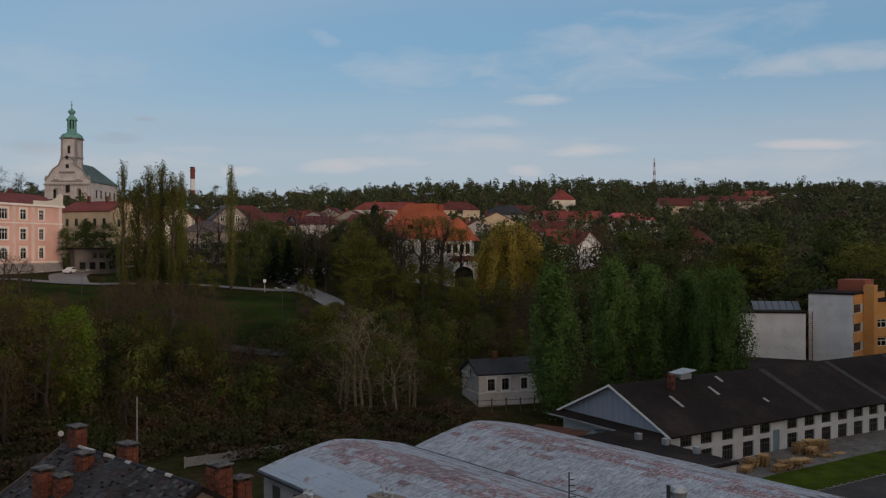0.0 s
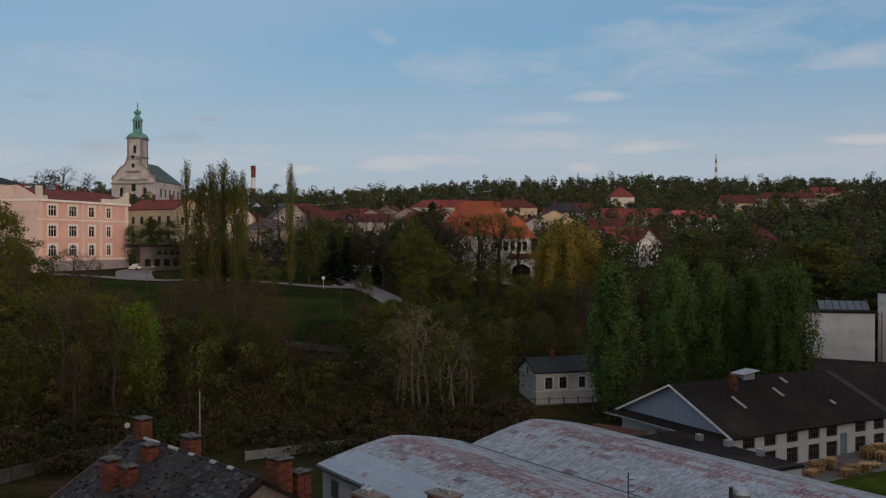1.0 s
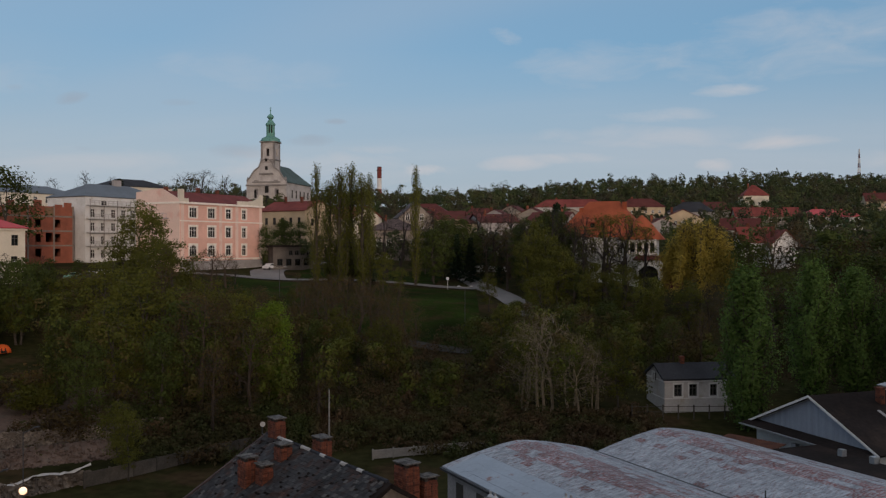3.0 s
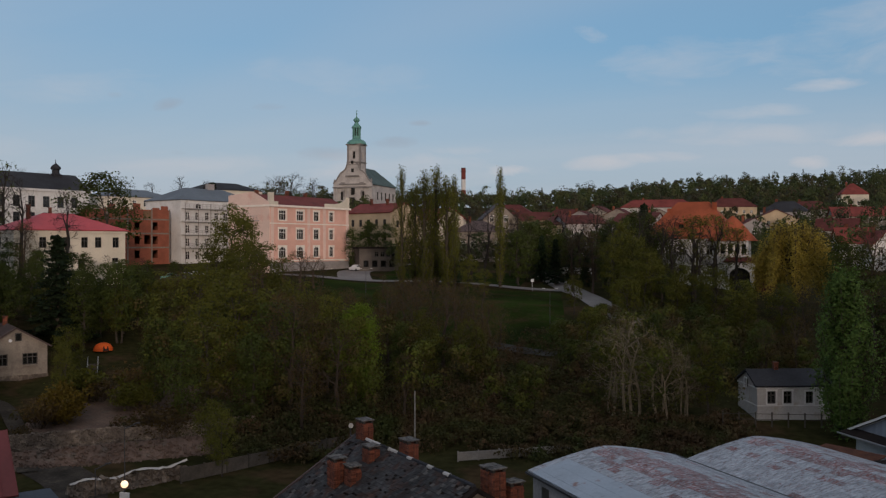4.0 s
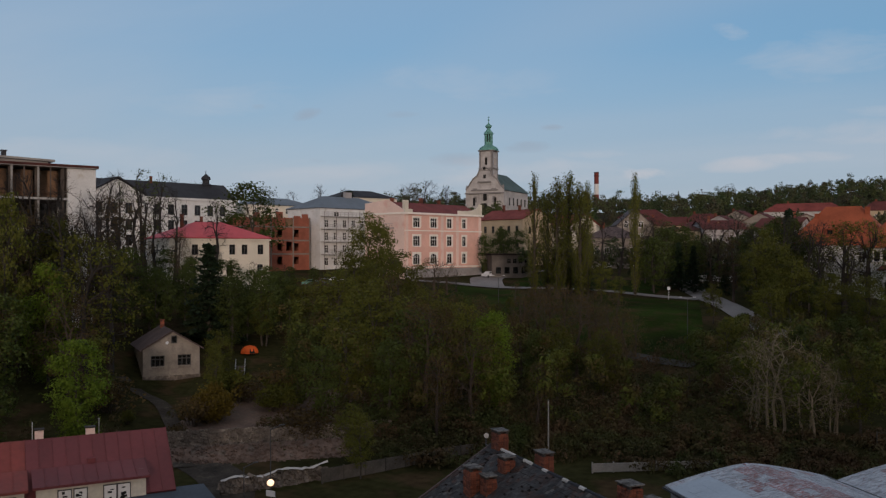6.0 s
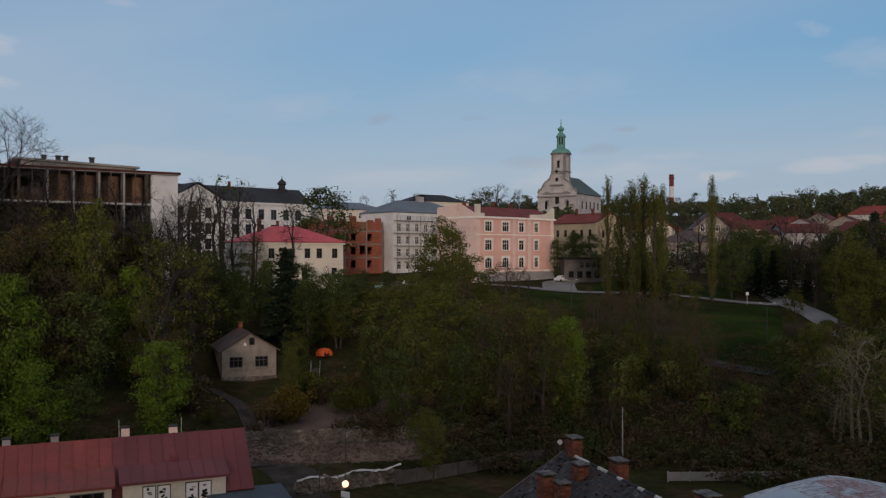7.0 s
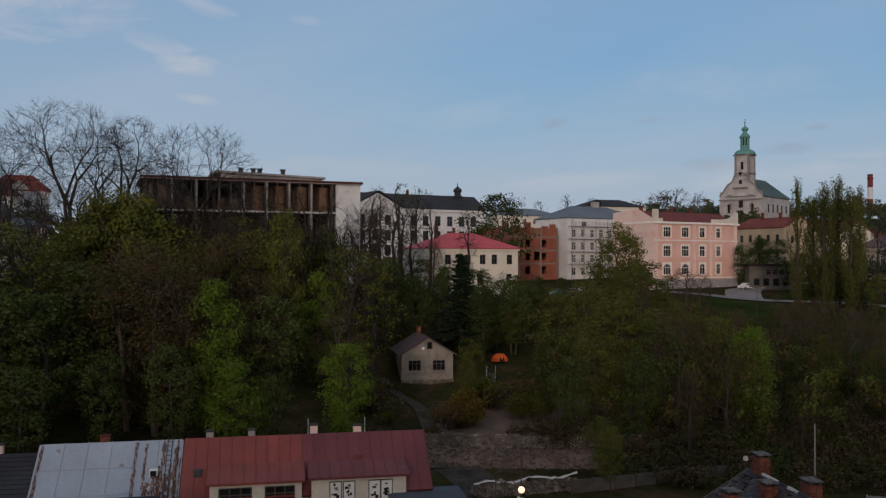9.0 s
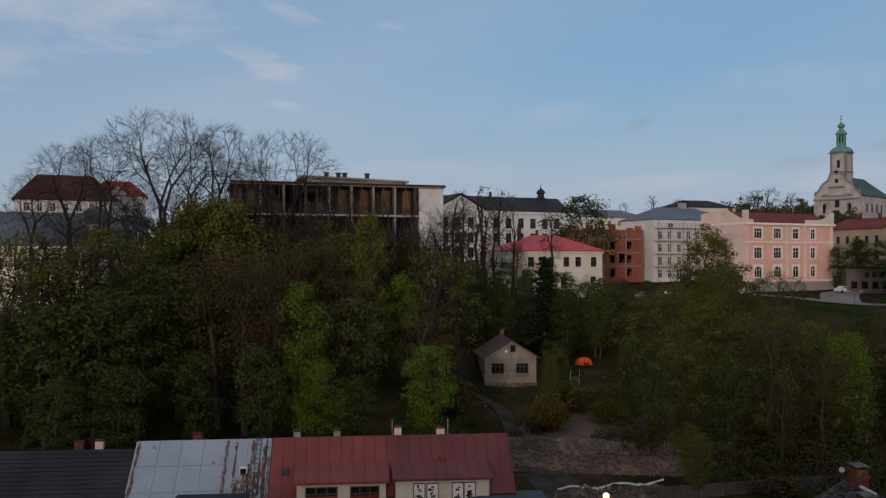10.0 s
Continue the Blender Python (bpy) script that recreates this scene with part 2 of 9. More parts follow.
M_PINKSIDE = mat("pale_pink_plaster", (0.74, 0.55, 0.48), 0.9, var=0.10, scale=0.12, fine=5, tint=(0.70, 0.38, 0.32), tint_lo=0.56, tint_hi=0.70)
M_TRIM = mat("pale_stucco_trim", (0.80, 0.73, 0.66), 0.9, var=0.08, scale=0.6, fine=5)
M_TENROOF = mat("red_brown_sheet_roof", (0.150, 0.036, 0.032), 0.7, var=0.2, scale=0.3, fine=4, spec=0.12)
M_KIOSK = mat("dark_blue_grey_felt", (0.060, 0.072, 0.090), 0.8, var=0.2, scale=0.5, fine=5, spec=0.2)
M_SHEDWALL = mat("dark_weathered_render", (0.105, 0.090, 0.080), 0.9, var=0.3, scale=0.4, fine=5)
M_OLDTILE = mat("dark_brown_old_tiles", (0.070, 0.026, 0.023), 0.8, var=0.3, scale=0.3, fine=4, spec=0.12)
M_PLY = mat("shuttering_and_warm_lit_panels", (0.16, 0.092, 0.052), 0.85, var=0.25, scale=0.5, fine=5)
M_CAPSTONE = mat("lime_flecked_cap_stone", (0.115, 0.105, 0.098), 0.9, var=0.4, scale=1.8, fine=9, tint=(0.04, 0.034, 0.03), tint_lo=0.48, tint_hi=0.6)
M_CREAM = mat("cream_plaster", (0.60, 0.545, 0.455), 0.9, var=0.12, scale=0.3, fine=5)
M_OCHRE = mat("ochre_plaster", (0.44, 0.345, 0.235), 0.9, var=0.15, scale=0.3, fine=5)
M_WHITE = mat("white_render", (0.60, 0.595, 0.59), 0.9, var=0.12, scale=0.35, fine=5, tint=(0.5, 0.47, 0.43), tint_lo=0.58, tint_hi=0.75)
M_OFFWHITE = mat("greyed_white_render", (0.42, 0.405, 0.395), 0.9, var=0.15, scale=0.35, fine=5, tint=(0.36, 0.33, 0.29), tint_lo=0.52, tint_hi=0.7)
M_GREYWALL = mat("grey_render", (0.32, 0.30, 0.30), 0.9, var=0.2, scale=0.3, fine=5)
M_BROWNWALL = mat("brown_old_render", (0.20, 0.17, 0.145), 0.9, var=0.25, scale=0.3, fine=5)
M_BLUEGREY = mat("blue_grey_boarding", (0.27, 0.295, 0.345), 0.8, var=0.15, scale=0.4, fine=6, stretch=(6, 6, 0.6))
M_STONE = mat("church_stone", (0.21, 0.195, 0.19), 0.9, var=0.2, scale=0.25, fine=3)
M_STONELIGHT = mat("church_pale_plaster", (0.40, 0.375, 0.365), 0.9, var=0.22, scale=0.2, fine=3)
M_COPPER = mat("green_copper_patina", (0.115, 0.27, 0.235), 0.7, 0.2, var=0.2, scale=0.4, fine=4)
M_COPPERROOF = mat("grey_green_roof_sheet", (0.075, 0.105, 0.10), 0.7, 0.1, var=0.2, scale=0.15, fine=3, spec=0.12)
M_REDTILE = mat("red_roof_tiles", (0.175, 0.045, 0.039), 0.8, var=0.22, scale=0.3, fine=4, spec=0.12)
M_BROWNRED = mat("brown_red_roof_tiles", (0.095, 0.030, 0.027), 0.8, var=0.25, scale=0.3, fine=4, spec=0.12)
M_ORANGETILE = mat("orange_roof_tiles", (0.275, 0.074, 0.037), 0.8, var=0.18, scale=0.3, fine=4, spec=0.12)
M_REDSHEET = mat("red_painted_roof_sheet", (0.20, 0.040, 0.032), 0.6, var=0.14, scale=0.25, fine=3, tint=(0.15, 0.036, 0.03), tint_lo=0.5, tint_hi=0.75, place=True, rand=0.08)
M_WINESHEET = mat("wine_red_roof_sheet", (0.135, 0.030, 0.033), 0.6, var=0.12, scale=0.25, fine=3, place=True, rand=0.08)
M_PINKSHEET = mat("raspberry_roof_sheet", (0.46, 0.085, 0.10), 0.6, var=0.10, scale=0.25, fine=3, spec=0.12)
M_SLATE = mat("dark_slate_roof", (0.033, 0.034, 0.040), 0.75, var=0.25, scale=0.3, fine=4, spec=0.12)
M_SLATEPIECE = mat("mossy_slates", (0.036, 0.034, 0.036), 0.8, var=0.45, scale=0.7, fine=5, tint=(0.040, 0.018, 0.012), tint_lo=0.5, tint_hi=0.62, rand=0.4, place=True, isle=0.6, pale=(0.085, 0.08, 0.075))
M_BLACKROOF = mat("black_roofing_felt", (0.022, 0.017, 0.016), 0.95, var=0.3, scale=0.15, fine=3, tint=(0.036, 0.026, 0.022), tint_lo=0.5, tint_hi=0.7, spec=0.1)
M_GREYROOF = mat("blue_grey_roof_sheet", (0.115, 0.138, 0.165), 0.65, 0.1, var=0.15, scale=0.3, fine=4)
M_BRICK = mat("old_chimney_brick", (0.175, 0.054, 0.030), 0.9, var=0.4, scale=1.3, fine=9, tint=(0.030, 0.020, 0.018), tint_lo=0.50, tint_hi=0.72, rand=0.4, isle=0.25, pale=(0.13, 0.115, 0.10))
M_BLOCK = mat("orange_hollow_brick", (0.255, 0.080, 0.048), 0.9, var=0.18, scale=0.5, fine=4)
M_CONCRETE = mat("grey_concrete", (0.26, 0.245, 0.23), 0.9, var=0.2, scale=0.5, fine=6)
M_FRAMEWHITE = mat("white_window_paint", (0.72, 0.70, 0.67), 0.6, var=0.08, scale=1, fine=9)
M_FRAMEDARK = mat("dark_window_paint", (0.06, 0.055, 0.05), 0.6, var=0.15, scale=1, fine=9)
M_SOOT = mat("sooty_cap_stone", (0.038, 0.033, 0.030), 0.9, var=0.35, scale=1.5, fine=9)
# shade inside openings put into a near-black colour; also used for poster print
M_DARK = mat("near_black_shade_and_print", (0.015, 0.014, 0.013), 0.95, var=0.2)
M_RUSTED = mat("rust_bleeding_through_white_paint", (0.105, 0.044, 0.027), 0.85, 0.1, var=0.35, scale=1.4, fine=8, tint=(0.27, 0.25, 0.25), tint_lo=0.50, tint_hi=0.60, stretch=(3, 1, 1))
M_RUST = mat("rusty_steel", (0.10, 0.036, 0.020), 0.85, 0.2, var=0.35, scale=1.0, fine=8)
M_YELLOW = mat("yellow_facade_panels", (0.56, 0.27, 0.085), 0.8, var=0.12, scale=0.3, fine=4)
M_METAL = mat("galvanised_metal", (0.45, 0.46, 0.48), 0.5, 0.6, var=0.15, scale=1, fine=8)
M_DARKMETAL = mat("dark_painted_metal", (0.05, 0.05, 0.055), 0.6, 0.3, var=0.2, scale=1, fine=8)
M_WOODPALE = mat("pale_new_timber", (0.36, 0.22, 0.10), 0.85, var=0.25, scale=1.5, fine=8, rand=0.35, stretch=(1, 6, 6))
M_FENCE = mat("grey_weathered_boards", (0.075, 0.065, 0.055), 0.9, var=0.3, scale=0.8, fine=8, rand=0.25)
M_SHEETROOF = mat("flaking_white_sheet_roof", (0.34, 0.365, 0.405), 0.75, 0.05, var=0.34, scale=0.9, fine=6, tint=(0.17, 0.085, 0.082), tint_lo=0.52, tint_hi=0.72, rand=0.10, place=True, turn=39, stretch=(1.6, 4.6, 1), isle=0.15)
M_SHEETPATCH = mat("repainted_pale_blue_sheet", (0.315, 0.36, 0.42), 0.6, 0.05, var=0.08, scale=0.4, fine=4, tint=(0.24, 0.16, 0.15), tint_lo=0.66, tint_hi=0.72, rand=0.05, place=True)
M_SHEETRED = mat("rubbed_red_sheet_roof", (0.205, 0.080, 0.075), 0.75, 0.05, var=0.34, scale=0.9, fine=6, tint=(0.30, 0.31, 0.34), tint_lo=0.42, tint_hi=0.60, rand=0.18, place=True, turn=39, stretch=(1.6, 4.6, 1), isle=0.18)
M_RUBBLE = mat("grey_brown_rubble", (0.130, 0.106, 0.088), 0.95, var=0.35, scale=0.6, fine=5, bump=0.7, tint=(0.24, 0.20, 0.165), tint_lo=0.52, tint_hi=0.66, place=True)
M_EARTH = mat("reddish_bare_earth", (0.112, 0.076, 0.060), 0.95, var=0.35, scale=0.35, fine=4, bump=0.6, tint=(0.11, 0.09, 0.075), tint_lo=0.55, tint_hi=0.68, place=True)
M_ORANGE = mat("orange_tent_cloth", (0.75, 0.12, 0.015), 0.7, var=0.1, scale=1, fine=8)
M_BLUECAR = mat("dark_blue_car_paint", (0.03, 0.05, 0.08), 0.3, 0.2, var=0.08)
M_CARWHITE = mat("white_car_paint", (0.65, 0.66, 0.68), 0.3, 0.1, var=0.05)
M_CARGREEN = mat("green_car_paint", (0.03, 0.16, 0.13), 0.3, 0.1, var=0.05)
M_POSTER = mat("white_poster_paper", (0.72, 0.70, 0.68), 0.7, var=0.05)
M_TEAL = mat("teal_painted_door", (0.16, 0.25, 0.27), 0.7, var=0.15)
M_BARK = mat("dark_bark", (0.055, 0.045, 0.036), 0.95, var=0.35, scale=1.5, fine=9, bump=0.4)
M_BARKPALE = mat("pale_birch_bark", (0.20, 0.16, 0.115), 0.9, var=0.3, scale=1.5, fine=9)
M_BARKDARK = mat("blackish_bark", (0.024, 0.020, 0.018), 0.95, var=0.3, scale=1.5, fine=9, bump=0.4)
M_BEIGE = mat("weathered_beige_render", (0.27, 0.235, 0.20), 0.9, var=0.18, scale=0.5, fine=5, tint=(0.20, 0.17, 0.15), tint_lo=0.5, tint_hi=0.7)
M_BROWNROOF = mat("dark_brown_roof_tiles", (0.075, 0.053, 0.052), 0.85, var=0.3, scale=0.5, fine=5)
M_YARD = mat("worn_concrete_yard", (0.125, 0.112, 0.102), 0.9, var=0.3, scale=0.35, fine=4, tint=(0.07, 0.06, 0.05), tint_lo=0.52, tint_hi=0.66)
M_LANE = mat("dark_brown_lane", (0.044, 0.037, 0.031), 0.95, var=0.4, scale=0.5, fine=5, spec=0.1, tint=(0.06, 0.05, 0.04), tint_lo=0.5, tint_hi=0.66)
# stained concrete, darkened to put the open block's interior shade into the colour
M_DARKCONCRETE = mat("stained_concrete_shade_darkened", (0.085, 0.068, 0.058), 0.95, var=0.3, scale=0.4, fine=5)
M_TWIG = mat("brown_twigs", (0.055, 0.040, 0.031), 0.95, var=0.3, scale=0.8, fine=6)
L_OLIVE = leaf_mat("olive_spring_leaves", (0.072, 0.078, 0.012), (0.105, 0.108, 0.019), 0.25)
L_GREEN = leaf_mat("fresh_green_leaves", (0.095, 0.145, 0.014), (0.14, 0.20, 0.022), 0.2)
L_DARK = leaf_mat("dark_green_leaves", (0.043, 0.059, 0.013), (0.066, 0.084, 0.019), 0.25)
L_POPLAR = leaf_mat("poplar_green_leaves", (0.066, 0.118, 0.028), (0.108, 0.170, 0.040), 0.12)
L_BROWN = leaf_mat("brownish_spring_buds", (0.066, 0.044, 0.017), (0.092, 0.064, 0.024), 0.25)
L_WILLOW = leaf_mat("yellow_willow_leaves", (0.25, 0.19, 0.034), (0.35, 0.27, 0.05), 0.05)
L_LIME = leaf_mat("yellowish_spring_leaves", (0.080, 0.087, 0.016), (0.122, 0.126, 0.024), 0.15)
L_RUSSET = leaf_mat("russet_young_leaves", (0.060, 0.041, 0.018), (0.084, 0.058, 0.024), 0.2)
L_GOLD = leaf_mat("golden_brown_buds", (0.12, 0.085, 0.014), (0.16, 0.115, 0.020), 0.2)
L_CONIFER = leaf_mat("conifer_needles", (0.012, 0.024, 0.012), (0.024, 0.040, 0.018))
L_SLOPE = woods_mat("mixed_spring_woods", ((0.055, 0.036, 0.018), (0.068, 0.078, 0.015), (0.046, 0.058, 0.013), (0.072, 0.052, 0.022), (0.080, 0.098, 0.017), (0.048, 0.060, 0.014)), 0.11)
L_HILL = woods_mat("hill_woods", ((0.046, 0.052, 0.025), (0.037, 0.053, 0.024), (0.066, 0.079, 0.030), (0.055, 0.046, 0.032), (0.041, 0.066, 0.026)), 0.035)
L_UNDER = woods_mat("undergrowth", ((0.062, 0.041, 0.023), (0.044, 0.050, 0.017), (0.080, 0.050, 0.028), (0.038, 0.050, 0.015), (0.060, 0.046, 0.023)), 0.10)


# ---- building blocks ----
def finish(bm, name, material, parent=None, label=""):
    me = bpy.data.meshes.new(name)
    bm.normal_update()
    bm.to_mesh(me)
    bm.free()
    me.materials.append(material)
    ob = new(name, me)
    if parent:
        ob.parent = parent
    if label:
        ob["label"] = label
    return ob


def part(name, bm, material, parent, label=""):
    """Links a bmesh as one mesh object under a thing or a part."""
    return finish(bm, name, material, parent, label)


def box(bm, x0, y0, z0, x1, y1, z1, m=None):
    v = [bm.verts.new((x, y, z)) for z in (z0, z1) for x, y in ((x0, y0), (x1, y0), (x1, y1), (x0, y1))]
    for f in ((3, 2, 1, 0), (4, 5, 6, 7), (0, 1, 5, 4), (1, 2, 6, 5), (2, 3, 7, 6), (3, 0, 4, 7)):
        bm.faces.new([v[i] for i in f])
    if m:
        bmesh.ops.transform(bm, matrix=m, verts=v)
    return v


def boxed(*dims):
    bm = bmesh.new()
    box(bm, *dims)
    return bm


def slab(bm, pts, thick):
    """A plate under the polygon pts (its top face, anticlockwise from above)."""
    p = [Vector(a) for a in pts]
    n = (p[1] - p[0]).cross(p[2] - p[0]).normalized() * thick
    a, b = [bm.verts.new(q) for q in p], [bm.verts.new(q - n) for q in p]
    bm.faces.new(a)
    bm.faces.new(b[::-1])
    for i in range(len(p)):
        j = (i + 1) % len(p)
        bm.faces.new((a[j], a[i], b[i], b[j]))


def rod(bm, p0, p1, r0, r1=None, n=6):
    r1 = r0 if r1 is None else r1
    p0, p1 = Vector(p0), Vector(p1)
    q = (p1 - p0).to_track_quat("Z", "Y")
    rings = []
    for p, r in ((p0, r0), (p1, r1)):
        rings.append([bm.verts.new(p + q @ Vector((r * math.cos(2 * math.pi * i / n), r * math.sin(2 * math.pi * i / n), 0))) for i in range(n)])
    for i in range(n):
        j = (i + 1) % n
        bm.faces.new((rings[0][i], rings[0][j], rings[1][j], rings[1][i]))
    bm.faces.new(rings[0][::-1])
    bm.faces.new(rings[1])


def lathe(bm, profile, n=16, cx=0.0, cy=0.0, rot=0.0):
    """A turned body: profile is (radius, z) from below."""
    rings = []
    for r, z in profile:
        rings.append([bm.verts.new((cx + r * math.cos(rot + 2 * math.pi * i / n), cy + r * math.sin(rot + 2 * math.pi * i / n), z)) for i in range(n)])
    for a, b in zip(rings, rings[1:]):
        for i in range(n):
            j = (i + 1) % n
            bm.faces.new((a[i], a[j], b[j], b[i]))
    bm.faces.new(rings[0][::-1])
    bm.faces.new(rings[-1])


def empty(name, m, label, category, group="", kind=""):
    e = new(name)
    e.matrix_world = m
    return tagged(e, label, category, group, kind)


def lattice(bm, xs, zs, y0, y1):
    """One connected frame of bars: every second cell between the cuts is open."""
    v = {}

    def at(i, j, y):
        if (i, j, y) not in v:
            v[i, j, y] = bm.verts.new((xs[i], y, zs[j]))
        return v[i, j, y]

    full = {(i, j): not (i % 2 and j % 2) for i in range(len(xs) - 1) for j in range(len(zs) - 1)}
    for (i, j), f in full.items():
        if not f:
            continue
        c = ((i, j), (i + 1, j), (i + 1, j + 1), (i, j + 1))
        bm.faces.new([at(*q, y0) for q in c])
        bm.faces.new([at(*q, y1) for q in c[::-1]])
        for (di, dj), a, b in (((0, -1), 0, 1), ((1, 0), 1, 2), ((0, 1), 2, 3), ((-1, 0), 3, 0)):
            if not full.get((i + di, j + dj), False):
                bm.faces.new((at(*c[a], y1), at(*c[b], y1), at(*c[b], y0), at(*c[a], y0)))


WINDOWS = {}


def window_meshes(w, h, style):
    """Frame with its bars, and the glass, for one size of window; origin at the sill's middle, outside is -y."""
    key = (round(w, 2), round(h, 2), style)
    if key in WINDOWS:
        return WINDOWS[key]
    bm, e = bmesh.new(), 0.10
    arch = style.startswith("arch")
    ex = 0.12                                      # depth of the frame behind the wall's face
    bars = {"cross": 1, "triple": 2, "plain": 0, "arch": 1, "archtriple": 2, "grid": 3}[style]
    xs, zs, k = [-w / 2, -w / 2 + e], [0, e], 0.05
    for i in range(bars):
        x = -w / 2 + w * (i + 1) / (bars + 1)
        xs += [x - k, x + k]
    if style != "plain":
        zs += [h * 0.66 - k, h * 0.66 + k]
    xs, zs = xs + [w / 2 - e, w / 2], zs + [h - e, h]
    lattice(bm, xs, zs, ex, ex + 0.08)
    if arch:                                       # rounded head: corner blocks cut to a quarter circle
        r, n = w / 2, 6
        for s in (-1, 1):
            a = [(s * r * math.cos(t), h - r + r * math.sin(t)) for t in [math.pi / 2 * i / n for i in range(n + 1)]]
            for (xa, za), (xb, zb) in zip(a, a[1:]):
                q = [(xa, za), (xb, zb), (xb, h), (xa, h)]
                f = [bm.verts.new((x, -0.012, z)) for x, z in q]
                k = [bm.verts.new((x, ex, z)) for x, z in q]
                bm.faces.new(f if s < 0 else f[::-1])
                for i in range(4):
                    j = (i + 1) % 4
                    bm.faces.new((f[i], f[j], k[j], k[i]))
    me = bpy.data.meshes.new("window")
    bm.normal_update()
    bm.to_mesh(me)
    bm.free()
    bp = boxed(-w / 2 + e, ex + 0.03, e, w / 2 - e, ex + 0.045, h - e)
    mp = bpy.data.meshes.new("pane")
    bp.to_mesh(mp)
    bp.free()
    mp.materials.append(GLASS)
    WINDOWS[key] = (me, mp)
    return WINDOWS[key]


FRAMED = {}


def add_window(parent, m, w, h, style, material):
    me, mp = window_meshes(w, h, style)
    key = (me.name, material.name)
    if key not in FRAMED:
        FRAMED[key] = me.copy()
        FRAMED[key].materials.append(material)
    ob = new("window", FRAMED[key])
    ob.parent, ob.matrix_local = parent, m
    pane = new("pane", mp)
    pane.parent = ob
    return ob


def faces_of(w, d):
    """Left end, direction and outward normal of the four sides, seen from outside."""
    return {"front": ((0, 0), (1, 0), (0, -1), w), "right": ((w, 0), (0, 1), (1, 0), d), "back": ((w, d), (-1, 0), (0, 1), w), "left": ((0, d), (0, -1), (-1, 0), d)}


def pierced(bm, side, w, d, z0, z1, holes, deep=0.22):
    """One side of a building from z0 to z1 with rectangular openings and their reveals."""
    (ox, oy), (ux, uy), (nx, ny), length = faces_of(w, d)[side]
    xs = sorted({0.0, length, *(round(h[0] - h[2] / 2, 3) for h in holes), *(round(h[0] + h[2] / 2, 3) for h in holes)})
    zs = sorted({z0, z1, *(round(h[1], 3) for h in holes), *(round(h[1] + h[3], 3) for h in holes)})

    def at(x, z, back=0.0):
        return (ox + ux * x - nx * back, oy + uy * x - ny * back, z)

    for xa, xb in zip(xs, xs[1:]):
        for za, zb in zip(zs, zs[1:]):
            xm, zm = (xa + xb) / 2, (za + zb) / 2
            if any(abs(xm - h[0]) < h[2] / 2 and h[1] < zm < h[1] + h[3] for h in holes):
                continue
            bm.faces.new([bm.verts.new(at(x, z)) for x, z in ((xa, za), (xb, za), (xb, zb), (xa, zb))])
    for h in holes:
        c = [(h[0] - h[2] / 2, h[1]), (h[0] + h[2] / 2, h[1]), (h[0] + h[2] / 2, h[1] + h[3]), (h[0] - h[2] / 2, h[1] + h[3])]
        for (xa, za), (xb, zb) in zip(c, c[1:] + c[:1]):
            bm.faces.new([bm.verts.new(p) for p in (at(xa, za), at(xb, zb), at(xb, zb, deep), at(xa, za, deep))])


def side_pose(side, w, d, x, z):
    (ox, oy), (ux, uy), (nx, ny), _ = faces_of(w, d)[side]
    return Matrix.Translation((ox + ux * x, oy + uy * x, z)) @ Matrix.Rotation(math.atan2(uy, ux), 4, "Z")


def rows(xs, zs, w, h, style="cross"):
    return [(x, z, w, h, style) for z in zs for x in xs]


def spaced(a, b, n):
    return [a + (b - a) * (i + 0.5) / n for i in range(n)]


def roof_mesh(kind, w, d, h, rh, over, thick=0.18, ridge=None):
    """kind: gable_x (ridge along x), gable_y, hip, flat."""
    bm, o = bmesh.new(), over
    if kind == "flat":
        box(bm, -o, -o, h, w + o, d + o, h + max(rh, 0.15))
    elif kind == "gable_x":
        k = rh / (d / 2)
        e = h - o * k
        slab(bm, [(-o, -o, e + thick), (w + o, -o, e + thick), (w + o, d / 2, h + rh + thick), (-o, d / 2, h + rh + thick)], thick)
        slab(bm, [(-o, d / 2, h + rh + thick), (w + o, d / 2, h + rh + thick), (w + o, d + o, e + thick), (-o, d + o, e + thick)], thick)
    elif kind == "half":
        r = d * 0.45
        e = h - o * rh / r
        slab(bm, [(-o, -o, e + thick), (w + o, -o, e + thick), (w + o, r, h + rh + thick), (-o, r, h + rh + thick)], thick)
        slab(bm, [(-o, r, h + rh + thick), (w + o, r, h + rh + thick), (w + o, d + o, h + rh - 0.7), (-o, d + o, h + rh - 0.7)], thick)
    elif kind == "gable_y":
        k = rh / (w / 2)
        e = h - o * k
        slab(bm, [(-o, d + o, e + thick), (-o, -o, e + thick), (w / 2, -o, h + rh + thick), (w / 2, d + o, h + rh + thick)], thick)
        slab(bm, [(w / 2, d + o, h + rh + thick), (w / 2, -o, h + rh + thick), (w + o, -o, e + thick), (w + o, d + o, e + thick)], thick)
    else:
        s = min(w, d) / 2 if ridge is None else ridge
        k = rh / (min(w, d) / 2)
        e = h - o * k * 0.5 + thick
        t = h + rh + thick
        if w >= d:
            r0, r1 = (s, d / 2, t), (w - s, d / 2, t)
        else:
            r0, r1 = (w / 2, s, t), (w / 2, d - s, t)
        c = [(-o, -o, e), (w + o, -o, e), (w + o, d + o, e), (-o, d + o, e)]
        if w >= d:
            sides = ([c[0], c[1], r1, r0], [c[1], c[2], r1], [c[2], c[3], r0, r1], [c[3], c[0], r0])
        else:
            sides = ([c[0], c[1], r0], [c[1], c[2], r1, r0], [c[2], c[3], r1], [c[3], c[0], r0, r1])
        for q in sides:
            slab(bm, q, thick)
    return bm


